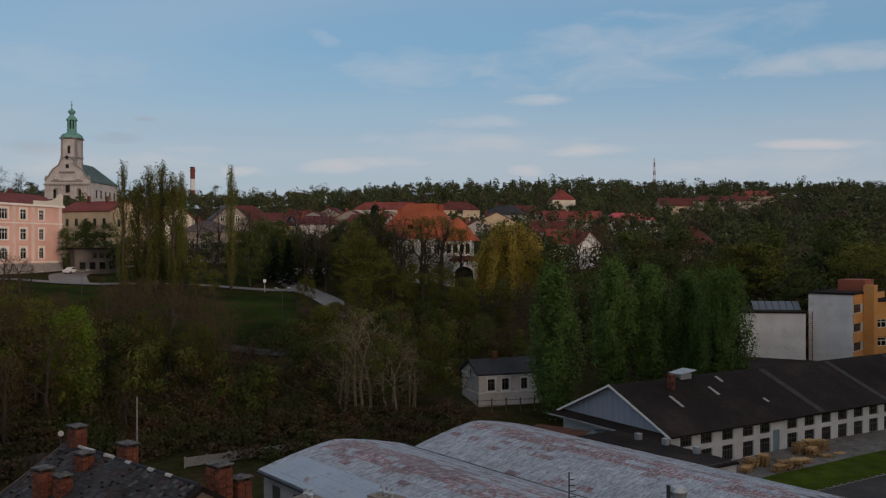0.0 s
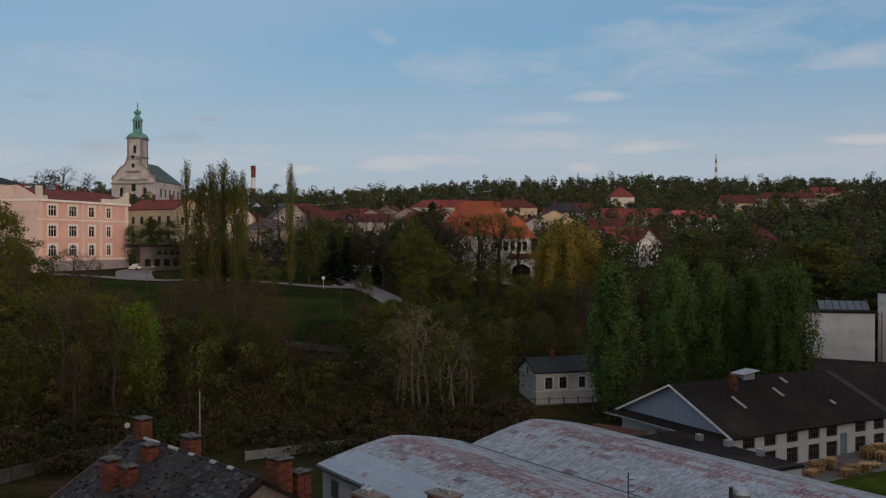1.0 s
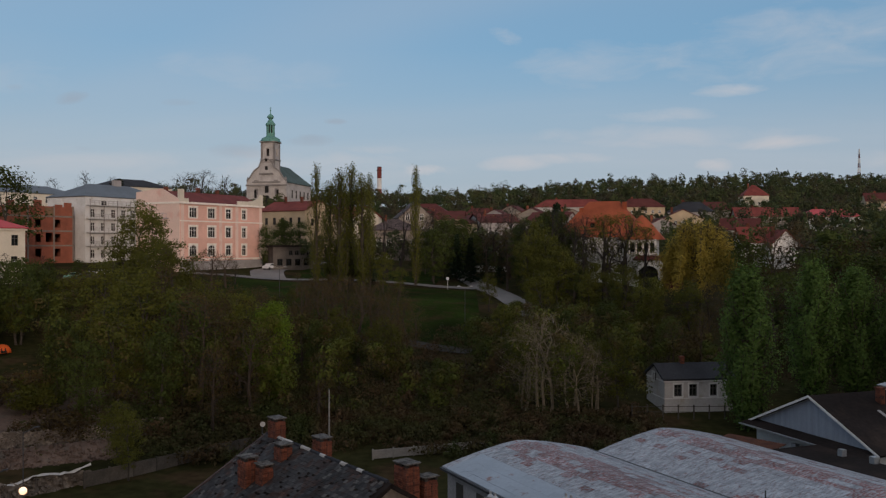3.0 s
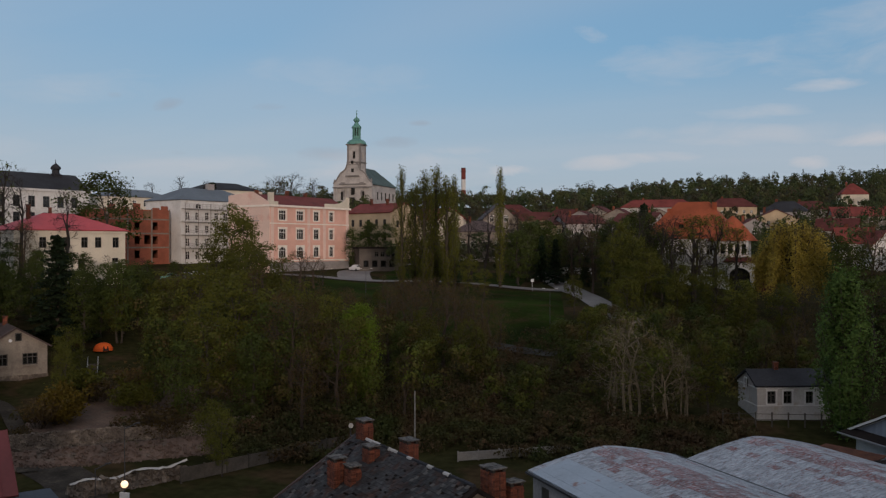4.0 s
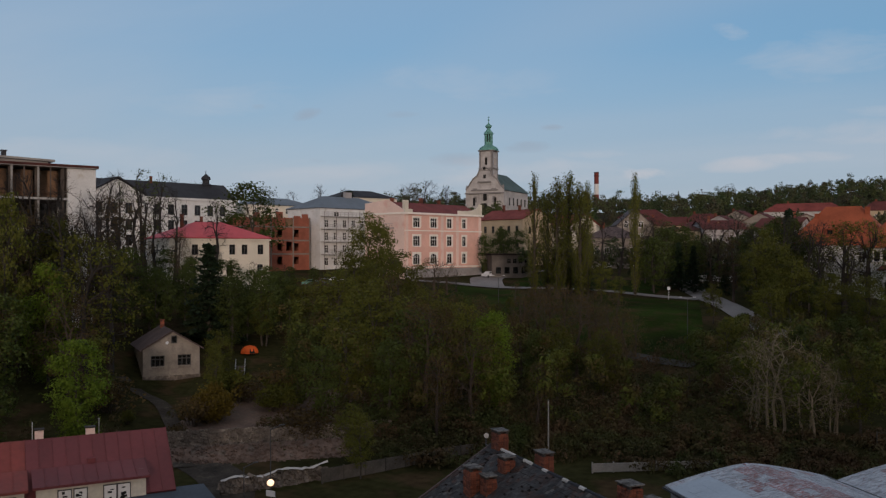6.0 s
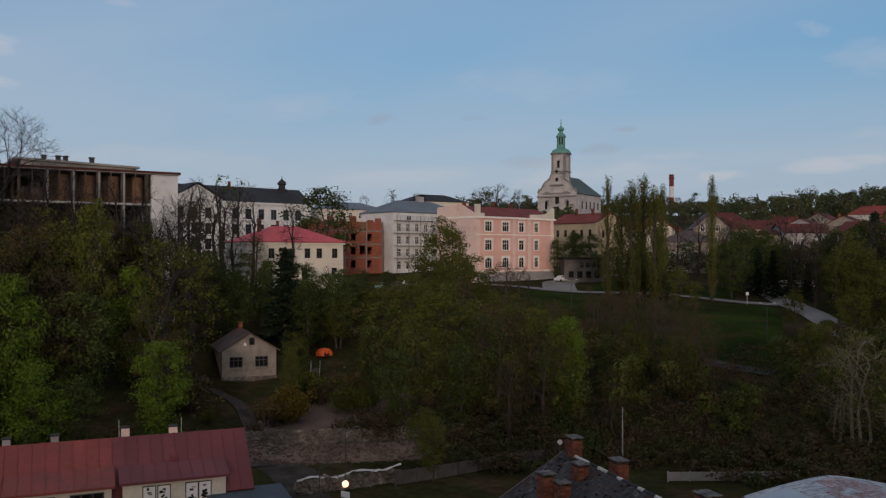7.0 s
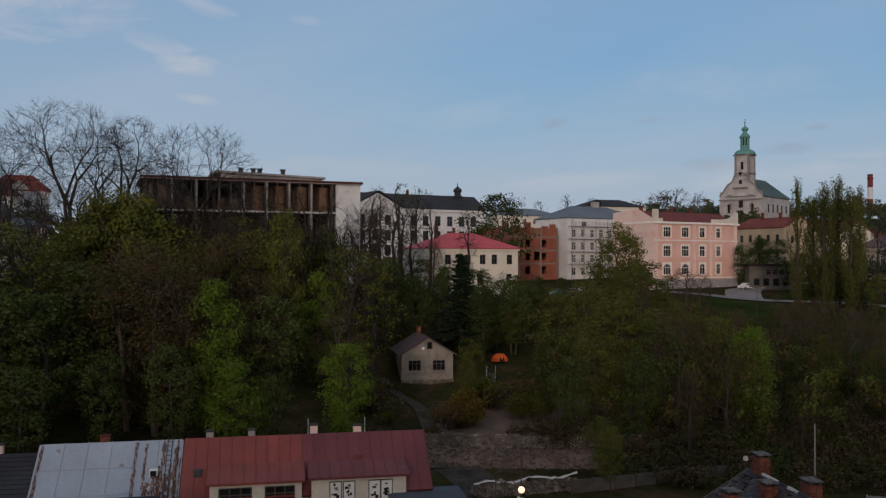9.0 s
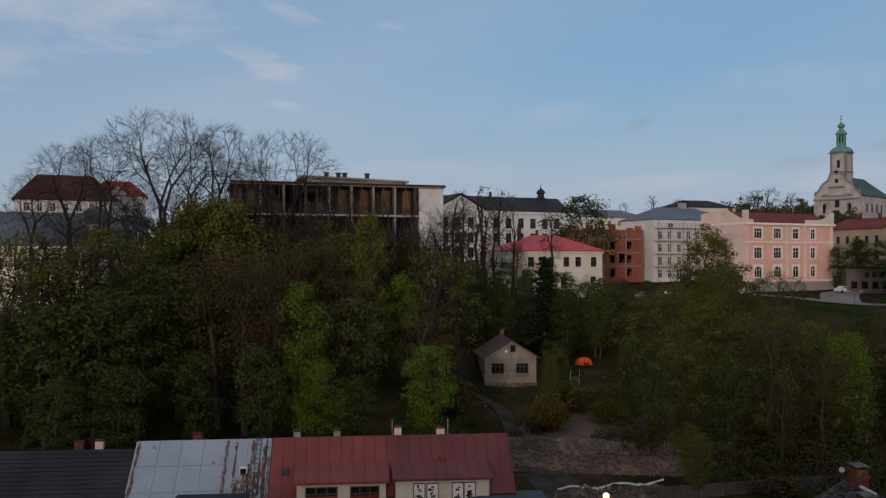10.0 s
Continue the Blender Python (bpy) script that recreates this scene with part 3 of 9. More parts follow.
def chimney_part(parent, x, y, z0, z1, w=0.7, d=0.5, material=None):
    bm = bmesh.new()
    box(bm, x - w / 2, y - d / 2, z0, x + w / 2, y + d / 2, z1)
    box(bm, x - w / 2 - 0.07, y - d / 2 - 0.07, z1, x + w / 2 + 0.07, y + d / 2 + 0.07, z1 + 0.12)
    return part("chimney", bm, material or M_BRICK, parent)


def building(name, label, left, right, depth, z, h, roof, rh, wall_m, roof_m, holes=None, over=0.4, frame_m=None, chimneys=(), base=3.0, cornice=None, category="house", ridge=None, trims=None, group="", sills=True, surround=0.07):
    """A house whose front runs from left to right (as seen from outside), standing at height z."""
    (x0, y0), (x1, y1) = left, right
    w, ang = math.hypot(x1 - x0, y1 - y0), math.degrees(math.atan2(y1 - y0, x1 - x0))
    e = empty(name, pose(x0, y0, z, 0, 0, ang), label, category, group)
    holes, d = holes or {}, depth
    bm = bmesh.new()
    for side in ("front", "right", "back", "left"):
        pierced(bm, side, w, d, -base, h, [q for q in holes.get(side, []) if q[1] + q[3] < h])
    if roof == "gable_x":
        for x in (0, w):
            q = [bm.verts.new(p) for p in ((x, 0, h), (x, d, h), (x, d / 2, h + rh))]
            bm.faces.new(q if x else q[::-1])
    if roof == "gable_y":
        for y in (0, d):
            q = [bm.verts.new(p) for p in ((0, y, h), (w, y, h), (w / 2, y, h + rh))]
            bm.faces.new(q if not y else q[::-1])
    part("wall", bm, wall_m, e)
    part("roof", roof_mesh(roof, w, d, h, rh, over, ridge=ridge), roof_m, e)
    for zc, hc, oc in cornice or ():
        for q in ((-oc, -oc, zc, w + oc, 0.0, zc + hc), (-oc, 0, zc, 0, d + oc, zc + hc), (w, 0, zc, w + oc, d + oc, zc + hc)):
            part("cornice", boxed(*q), trims or wall_m, e)
    for side, hs in holes.items():
        for hole in hs:
            x, zz, ww, hh, style = hole
            if style == "open":
                continue
            high = zz + hh >= h                           # windows in a gable sit on its face
            win = add_window(e, side_pose(side, w, d, x, zz) @ Matrix.Translation((0, -0.24 if high else 0, 0)), ww, hh, style, frame_m or M_FRAMEWHITE)
            if sills and trims:
                bm = bmesh.new()
                box(bm, -ww / 2 - 0.12, -0.1, -0.14, ww / 2 + 0.12, 0.02, 0)
                box(bm, -ww / 2 - surround * 2 - 0.02, -0.07, hh, ww / 2 + surround * 2 + 0.02, 0.02, hh + 0.04 + surround * 2)
                for s in (-1, 1):
                    box(bm, s * (ww / 2 + surround) - surround, -0.05, 0, s * (ww / 2 + surround) + surround, 0.02, hh)
                part("window_surround", bm, trims, win)
    for c in chimneys:
        chimney_part(e, *c)
    return e


# ---- ground: a flat valley floor, a wooded slope, a plateau with the town, hills behind ----
G_R = (0, 72, 86, 100, 125, 150, 200, 280, 400, 600, 900, 1500, 5000)
G_AZ = {
    # unseen rise behind the camera, added to keep low sun off the valley
    -180: (0, 0, 0, 0, 0, 3, 14, 38, 52, 58, 60, 66, 70),
    -130: (0, 0, 0, 0, 1, 6, 24, 60, 66, 66, 66, 68, 70),
    -80: (0, 0, 0, 0, 0, 2, 12, 42, 56, 60, 64, 70, 70),
    -45: (0, 0, 0, 0, 0, 1, 4, 12, 24, 42, 62, 72, 65),
    -30: (0, 0, 0, 0, 1, 2.5, 7, 16, 28, 44, 62, 74, 60),
    -10: (0, 0, 0.6, 2.4, 3.0, 5, 10.5, 17, 26, 46, 77, 84, 60),
    0: (0, 0, 1.6, 3.2, 5, 8, 12.5, 18, 27, 46, 76, 82, 60),
    12: (0, 0, 0.6, 2.2, 4.6, 8.4, 13.2, 18, 26, 42, 60, 70, 60),
    25: (0, 0, 0.6, 2.2, 5.0, 9.5, 13.8, 20, 32, 49, 56, 60, 60),
    40: (0, 0, 0.8, 2.4, 6.4, 11.8, 14.2, 19, 27, 38, 46, 55, 60),
    50: (0, 0, 1.2, 3.6, 8, 12.5, 16, 20, 26, 35, 44, 55, 60),
    80: (0, 0, 2.0, 5.0, 9, 13, 17, 20, 26, 35, 44, 55, 60),
    130: (0, 0, 0.5, 1, 2, 4, 9, 16, 24, 35, 44, 55, 60),
    180: (0, 0, 0, 0, 0, 3, 14, 38, 52, 58, 60, 66, 70),
}
G_KEYS = sorted(G_AZ)
G_TAB = np.array([G_AZ[k] for k in G_KEYS], float)


def ground(x, y):
    r, az = math.hypot(x, y), math.degrees(math.atan2(-x, y))
    cols = [np.interp(r, G_R, G_TAB[i]) for i in range(len(G_KEYS))]
    z = float(np.interp(az, G_KEYS, cols))
    z -= 1.5 * math.exp(-((x + 79) ** 2 + (y - 80) ** 2) / 55)
    return z + min(1.0, max(0.0, (r - 95) / 60)) * 0.8 * noise.noise((x * 0.04, y * 0.04, 0.3))


def polar(az, r):
    """The place at a bearing (degrees, anticlockwise from +y) and a distance."""
    a = radians(az)
    return -math.sin(a) * r, math.cos(a) * r


def build_ground():
    rings = [0.01] + [8 * i for i in range(1, 9)] + [70 + 5 * i for i in range(0, 40)] + [280, 300, 330, 360, 400, 450, 500, 560, 640, 740, 900, 1100, 1400, 1900, 2700, 3800, 4900]
    n = 180
    verts, faces = [], []
    for r in rings:
        for i in range(n):
            x, y = polar(-180 + 360 * i / n, r)
            verts.append((x, y, ground(x, y)))
    for k in range(len(rings) - 1):
        for i in range(n):
            j = (i + 1) % n
            faces.append((k * n + j, k * n + i, (k + 1) * n + i, (k + 1) * n + j)[::-1])
    me = bpy.data.meshes.new("ground")
    me.from_pydata(verts, [], [f[::-1] for f in faces] + [tuple(range(n))])
    me.materials.append(M_GROUND)
    for p in me.polygons:
        p.use_smooth = True
    return tagged(new("ground", me), "dark rough grass and bare soil of valley and hills", "ground", kind="structure")


build_ground()


def sheet(name, outline_fn, nu, nv, material, label, lift=0.12, category="path"):
    """A thin layer that lies on the ground: outline_fn(u, v) gives x, y."""
    verts, faces = [], []
    for i in range(nu + 1):
        for j in range(nv + 1):
            x, y = outline_fn(i / nu, j / nv)
            verts.append((x, y, ground(x, y) + lift))
    for i in range(nu):
        for j in range(nv):
            a = i * (nv + 1) + j
            faces.append((a, a + nv + 1, a + nv + 2, a + 1))
    me = bpy.data.meshes.new(name)
    me.from_pydata(verts, [], faces)
    me.materials.append(material)
    return tagged(new(name, me), label, category, kind="structure")


def strip(name, pts, width, material, label, lift=0.14, n=40):
    """A road along a smooth line of points."""
    p = [Vector((*q, 0)) for q in pts]

    def on(t):
        s = t * (len(p) - 1)
        i = min(int(s), len(p) - 2)
        f = s - i
        a, b, c, d = p[max(i - 1, 0)], p[i], p[i + 1], p[min(i + 2, len(p) - 1)]
        return 0.5 * ((2 * b) + (c - a) * f + (2 * a - 5 * b + 4 * c - d) * f * f + (3 * b - a - 3 * c + d) * f ** 3)

    def fn(u, v):
        a, b = on(max(u - 0.01, 0)), on(min(u + 0.01, 1))
        t = (b - a).normalized()
        q = on(u) + Vector((t.y, -t.x, 0)) * (v - 0.5) * width
        return q.x, q.y

    return sheet(name, fn, n, 3, material, label, lift)


# ---- trees ----
def segments_mesh(segs):
    """Tapered limbs from rows of (start, end, radius, radius)."""
    verts, faces = [], []
    for p0, p1, r0, r1 in segs:
        d = p1 - p0
        q = d.to_track_quat("Z", "Y")
        k = len(verts)
        sides = 3 if r0 < 0.06 else 6
        for p, r in ((p0, r0), (p1, r1)):
            for i in range(sides):
                a = 2 * math.pi * i / sides
                verts.append(p + q @ Vector((r * math.cos(a), r * math.sin(a), 0)))
        for i in range(sides):
            j = (i + 1) % sides
            faces.append((k + i, k + j, k + sides + j, k + sides + i))
    me = bpy.data.meshes.new("trunk")
    me.from_pydata([tuple(v) for v in verts], [], faces)
    return me


def leaves_mesh(points, size, rng, flat=0.5, normals=None, jitter=0.38):
    """One small three-cornered leaf spray at each point, turned at random or roughly square to a given direction."""
    n = len(points)
    pts = np.array(points)
    s = size * rng.uniform(0.55, 1.25, (n, 1))
    a = rng.normal(size=(n, 3))
    a[:, 2] *= flat
    b = rng.normal(size=(n, 3))
    if normals is not None:
        nn = np.array(normals) + rng.normal(size=(n, 3)) * jitter
        nn /= np.linalg.norm(nn, axis=1, keepdims=True)
        a -= nn * (a * nn).sum(1, keepdims=True)
        b = np.cross(nn, a)
    a /= np.linalg.norm(a, axis=1, keepdims=True)
    b -= a * (a * b).sum(1, keepdims=True)
    b /= np.linalg.norm(b, axis=1, keepdims=True)
    c = np.stack([pts - a * s, pts + a * s * 0.6 + b * s * 0.75, pts + a * s * 0.6 - b * s * 0.75], 1).reshape(-1, 3)
    me = bpy.data.meshes.new("crown")
    me.from_pydata(c.tolist(), [], np.arange(3 * n).reshape(n, 3).tolist())
    return me


def grow(rng, p, d, length, radius, depth, segs, tips, up=0.12, wander=0.22, kids=3, angle=0.75, shrink=0.68):
    """A limb of a few bends that splits into thinner ones."""
    n = 3 if depth > 1 else 2 if depth else 1
    for i in range(n):
        d = (d + Vector(rng.normal(size=3)) * wander + Vector((0, 0, up))).normalized()
        q = p + d * (length / n)
        r = radius * (1 - 0.28 / n)
        segs.append((p, q, radius, r))
        p, radius = q, r
        if depth > 0 and (i > 0 or depth < 3):
            for _ in range(kids if i == n - 1 else max(1, kids - 1)):
                axis = d.orthogonal().normalized()
                axis.rotate(Matrix.Rotation(rng.uniform(0, 6.283), 3, d))
                e = d.copy()
                e.rotate(Matrix.Rotation(angle * rng.uniform(0.6, 1.2), 3, axis))
                grow(rng, p, e, length * shrink * rng.uniform(0.75, 1.1), radius * 0.6, depth - 1, segs, tips, up, wander, kids, angle, shrink)
    if depth <= 1:
        tips.append((p, d))


def tree_proto(name, label, trunk_m, segs, leaf_points, leaf_m, leaf_size, seed, category="tree", flat=0.5, normals=None):
    """A tree of two parts: trunk with its limbs, and the crown (fine twigs where it is bare)."""
    rng = np.random.default_rng(seed)
    e = new(name)
    tagged(e, label, category)
    leafy = len(leaf_points) > 0
    thick = 0.0 if leafy else max(q[2] for q in segs) * 0.3
    for key, rows_ in (("trunk", [q for q in segs if q[2] >= thick]), ("crown", [q for q in segs if q[2] < thick])):
        if rows_:
            me = segments_mesh(rows_)
            me.name = key
            me.materials.append(trunk_m)
            t = new(key, me)
            t.parent = e
    if leafy:
        mc = leaves_mesh(leaf_points, leaf_size, rng, flat, normals)
        mc.materials.append(leaf_m)
        c = new("crown", mc)
        c.parent = e
    return e


def fan_out(rng, start, pts, unit, segs, tips, bend=0.10, way=Vector((0, 0, 1)), lean=0.38):
    """Limbs from one fork to many twig ends: the bunch is halved again and again."""
    n = len(pts)
    if n == 1:
        p1 = Vector(pts[0])
        gap = p1 - start
        mid = start + (gap.normalized() * (1 - lean) + way * lean) * gap.length * 0.5 + Vector(rng.normal(size=3)) * gap.length * bend
        segs += [(start, mid, unit * 1.15, unit), (mid, p1, unit, unit * 0.7)]
        tips.append((p1, (p1 - mid).normalized()))
        return
    c = Vector(pts.mean(0))
    gap = c - start
    way = (gap.normalized() * (1 - lean) + way * lean + Vector(rng.normal(size=3)) * bend).normalized()
    end = start + way * gap.length * (0.40 if n > 3 else 0.48)
    r = unit * n ** 0.56
    segs.append((start, end, r, r * 0.88))
    spread = pts - pts.mean(0)
    axis = np.linalg.svd(spread + rng.normal(size=spread.shape) * 0.15, full_matrices=False)[2][0]
    order = np.argsort(spread @ axis)
    cut = min(n - 1, max(1, int(round(n * rng.uniform(0.34, 0.66)))))
    fan_out(rng, end, pts[order[:cut]], unit, segs, tips, bend, way, lean)
    fan_out(rng, end, pts[order[cut:]], unit, segs, tips, bend, way, lean)


def crown_tree(name, label, seed, h=12.0, width=7.0, low=0.22, widest=0.55, n=110, leaf_m=None, leaves=0, size=0.15, clump=0.4, fill=0.8, trunk_m=None, unit=0.0011, shell=0.12, twigs=0, twig=0.06, category="tree", bend=0.10, stems=1, lean=0.38):
    """A tree grown towards the ends of its twigs, which fill a rounded uneven crown."""
    rng = np.random.default_rng(seed)
    t = rng.uniform(0, 1, n) ** 0.85
    lump = rng.uniform(0.72, 1.12, 9)
    a = rng.uniform(0, 6.283, n)
    prof = np.where(t < widest, np.sin(0.5 * np.pi * np.clip(t / widest, 0, 1)) * 0.72 + 0.28, np.sqrt(np.clip(1 - ((t - widest) / (1.02 - widest)) ** 2, 0.02, 1)))
    rr = width / 2 * prof * np.sqrt(rng.uniform(shell, 1, n)) * lump[((a / 6.284 * 5).astype(int) + 2 * (t * 2.4).astype(int)) % 9]
    ends = np.stack([np.cos(a) * rr, np.sin(a) * rr, h * (low + (1 - low) * t)], 1)
    segs, tips = [], []
    for k in range(stems):
        mine = ends[k::stems]
        foot = Vector((0, 0, -1.0)) if stems == 1 else Vector((math.cos(k * 2.2) * 0.5, math.sin(k * 2.2) * 0.5, -1.0))
        fork = foot + Vector((rng.normal() * 0.02 * h, rng.normal() * 0.02 * h, h * low * 0.75 + 1.0))
        r = unit * h * len(mine) ** 0.56
        segs += [(foot, foot * 0.5 + fork * 0.5, r * 1.35, r * 1.12), (foot * 0.5 + fork * 0.5, fork, r * 1.12, r)]
        fan_out(rng, fork, mine, unit * h, segs, tips, bend, lean=lean)
    for p, d in tips if twigs else ():
        for _ in range(twigs):
            e = (d + Vector(rng.normal(size=3)) * 0.32 + Vector((0, 0, 0.25))).normalized()
            segs.append((p - d * h * twig * rng.uniform(0, 0.7), p + e * h * twig * rng.uniform(0.5, 1.0), unit * h * 0.7, unit * h * 0.45))
    pts, nor = [], []
    if leaves:
        chosen = [q for q in tips if rng.random() < fill]
        per = max(1, leaves // len(chosen))
        mid = np.array((0, 0, h * (low + (1 - low) * 0.35)))
        for p, d in chosen:
            off = np.clip(rng.normal(size=(per, 3)), -1.7, 1.7) * clump * h / 12 * rng.uniform(0.7, 1.25) * np.array([1.2, 1.2, 0.7])
            q = np.array(p) + off
            pts.append(q)
            w = off / (clump * h / 12) + (q - mid) / np.linalg.norm(q - mid, axis=1, keepdims=True) * 0.8 + np.array((0, 0, 0.3))
            nor.append(w / np.linalg.norm(w, axis=1, keepdims=True))
        pts, nor = np.concatenate(pts), np.concatenate(nor)
    return tree_proto(name, label, trunk_m or M_BARK, segs, pts, leaf_m, size * h / 12, seed, category, normals=nor if leaves else None)


def column_tree(name, label, seed, leaf_m, h=16.0, width=2.2, leaves=4200, size=0.24, trunk_m=None, lumps=26, low=0.06):
    """A slim poplar: upright limbs close to the trunk, leaves in rising tufts."""
    rng = np.random.default_rng(seed)
    segs, pts = [(Vector((0, 0, -1)), Vector((0, 0, h * 0.55)), h * 0.018, h * 0.010), (Vector((0, 0, h * 0.55)), Vector((0.1, 0, h * 0.97)), h * 0.010, 0.03)], []
    for i in range(lumps):
        t = low + (0.98 - low) * (i + rng.uniform(0, 1)) / lumps
        a = i * 2.4 + rng.uniform(-0.5, 0.5)
        rr = width * (math.sin(math.pi * min(0.97, t ** 0.85)) ** 0.75) * rng.uniform(0.55, 1.0)
        base = Vector((0, 0, h * max(0.03, t - 0.14)))
        tip = Vector((math.cos(a) * rr, math.sin(a) * rr, h * min(0.97, t + 0.06)))
        mid = (base + tip) / 2 + Vector((math.cos(a), math.sin(a), 0)) * rr * 0.35
        segs += [(base, mid, 0.07, 0.05), (mid, tip, 0.05, 0.02)]
        k = leaves // lumps
        f = rng.uniform(0.15, 1.15, (k, 1))
        line = np.array(base) * (1 - f) ** 2 + 2 * f * (1 - f) * np.array(mid) + f * f * np.array(tip)
        pts.extend((line + np.clip(rng.normal(size=(k, 3)), -1.8, 1.8) * np.array([0.24, 0.24, 0.5]) * width / 2.2).tolist())
    q = np.array(pts)
    nor = np.stack([q[:, 0], q[:, 1], np.full(len(q), width * 0.25)], 1) + rng.normal(size=q.shape) * 0.5
    return tree_proto(name, label, trunk_m or M_BARK, segs, pts, leaf_m, size, seed, flat=1.0, normals=nor / np.linalg.norm(nor, axis=1, keepdims=True))


def conifer(name, label, seed, h=13.0, width=2.6):
    rng = np.random.default_rng(seed)
    segs, pts = [(Vector((0, 0, -1)), Vector((0, 0, h)), h * 0.016, 0.02)], []
    for i in range(60):
        t = 0.08 + 0.9 * i / 60
        a = i * 2.4
        rr = width * (1 - t) * rng.uniform(0.7, 1.1) + 0.15
        p0, p1 = Vector((0, 0, h * t)), Vector((math.cos(a) * rr, math.sin(a) * rr, h * t - rr * 0.25))
        segs.append((p0, p1, 0.05, 0.015))
        k = int(30 + 50 * (1 - t))
        f = rng.uniform(0.1, 1.05, (k, 1))
        pts.extend((np.array(p0) * (1 - f) + np.array(p1) * f + rng.normal(size=(k, 3)) * 0.16).tolist())
    return tree_proto(name, label, M_BARK, segs, pts, L_CONIFER, 0.24, seed)


def willow(name, label, seed, h=13.0, width=5.5):
    rng = np.random.default_rng(seed)
    segs, pts = [], []
    top = Vector((0, 0, h * 0.45))
    segs.append((Vector((0, 0, -1)), top, 0.45, 0.3))
    for i in range(90):
        a, e = rng.uniform(0, 6.283), rng.uniform(0.1, 1.0)
        rr = width * math.sqrt(e) * rng.uniform(0.8, 1.1)
        peak = Vector((math.cos(a) * rr * 0.75, math.sin(a) * rr * 0.75, h * (0.97 - 0.35 * e * e)))
        end = Vector((math.cos(a) * rr, math.sin(a) * rr, h * rng.uniform(0.22, 0.6)))
        segs += [(top, peak, 0.09, 0.04), (peak, end, 0.03, 0.012)]
        f = rng.uniform(0, 1, (290, 1))
        pts.extend((np.array(peak) * (1 - f) + np.array(end) * f + rng.normal(size=(290, 3)) * np.array([0.35, 0.35, 0.4])).tolist())
        f = rng.uniform(0.4, 1, (20, 1))
        pts.extend((np.array(top) * (1 - f) + np.array(peak) * f + rng.normal(size=(20, 3)) * 0.4).tolist())
    nor = np.array(pts) - np.array((0, 0, h * 0.35)) + rng.normal(size=(len(pts), 3)) * 1.5
    return tree_proto(name, label, M_BARK, segs, pts, L_WILLOW, 0.135, seed, flat=1.3, normals=nor / np.linalg.norm(nor, axis=1, keepdims=True))


def shrub(name, label, seed, leaf_m, h=3.0, stems=26, leaves=900, twig_m=None):
    rng = np.random.default_rng(seed)
    segs, pts = [], []
    for i in range(stems):
        a, t = rng.uniform(0, 6.283), rng.uniform(0.1, 0.7)
        p = Vector((math.cos(a) * 0.3, math.sin(a) * 0.3, -0.3))
        d = Vector((math.cos(a) * t, math.sin(a) * t, 1)).normalized()
        tips = []
        grow(rng, p, d, h * rng.uniform(0.5, 0.75), 0.035, 1, segs, tips, up=0.05, wander=0.15, kids=3, angle=0.5)
        for q, _ in tips:
            pts.extend((np.array(q) + rng.normal(size=(max(1, leaves // (stems * 4)), 3)) * 0.3).tolist())
    return tree_proto(name, label, twig_m or M_TWIG, segs, pts, leaf_m, 0.17, seed, "shrub")


PROTO_USED = set()
PLACED = []


def plant(proto, x, y, scale=1.0, turn=0.0, z=None, group="", tall=None):
    """Stands a copy of a tree on the ground; the first one is the tree itself."""
    s = scale
    m = pose(x, y, ground(x, y) if z is None else z, 0, 0, turn) @ Matrix.Diagonal((s, s, s * (tall or 1.0), 1))
    if proto.name in PROTO_USED:
        ob = copy_thing(proto, m @ Matrix.Diagonal((*(1 / k for k in proto.scale), 1)))
    else:
        PROTO_USED.add(proto.name)
        ob = proto
        ob.matrix_world = m
    if group:
        ob["group"] = group
    PLACED.append((x, y))
    return ob


HEIGHTS = {}


def plant_to(proto, az, r, top, wide=1.0, turn=0.0, group=""):
    """Stands a tree at a bearing and distance so that its top reaches an angle (degrees) over the eye's level of 20.6 m."""
    if proto.name not in HEIGHTS:
        HEIGHTS[proto.name] = max(v.co.z for c in proto.children for v in c.data.vertices)
    x, y = polar(az, r)
    h = max(1.5, 20.6 + r * math.tan(radians(top)) - ground(x, y))
    s = h / HEIGHTS[proto.name]
    return plant(proto, x, y, s * wide, turn, group=group, tall=1 / wide)


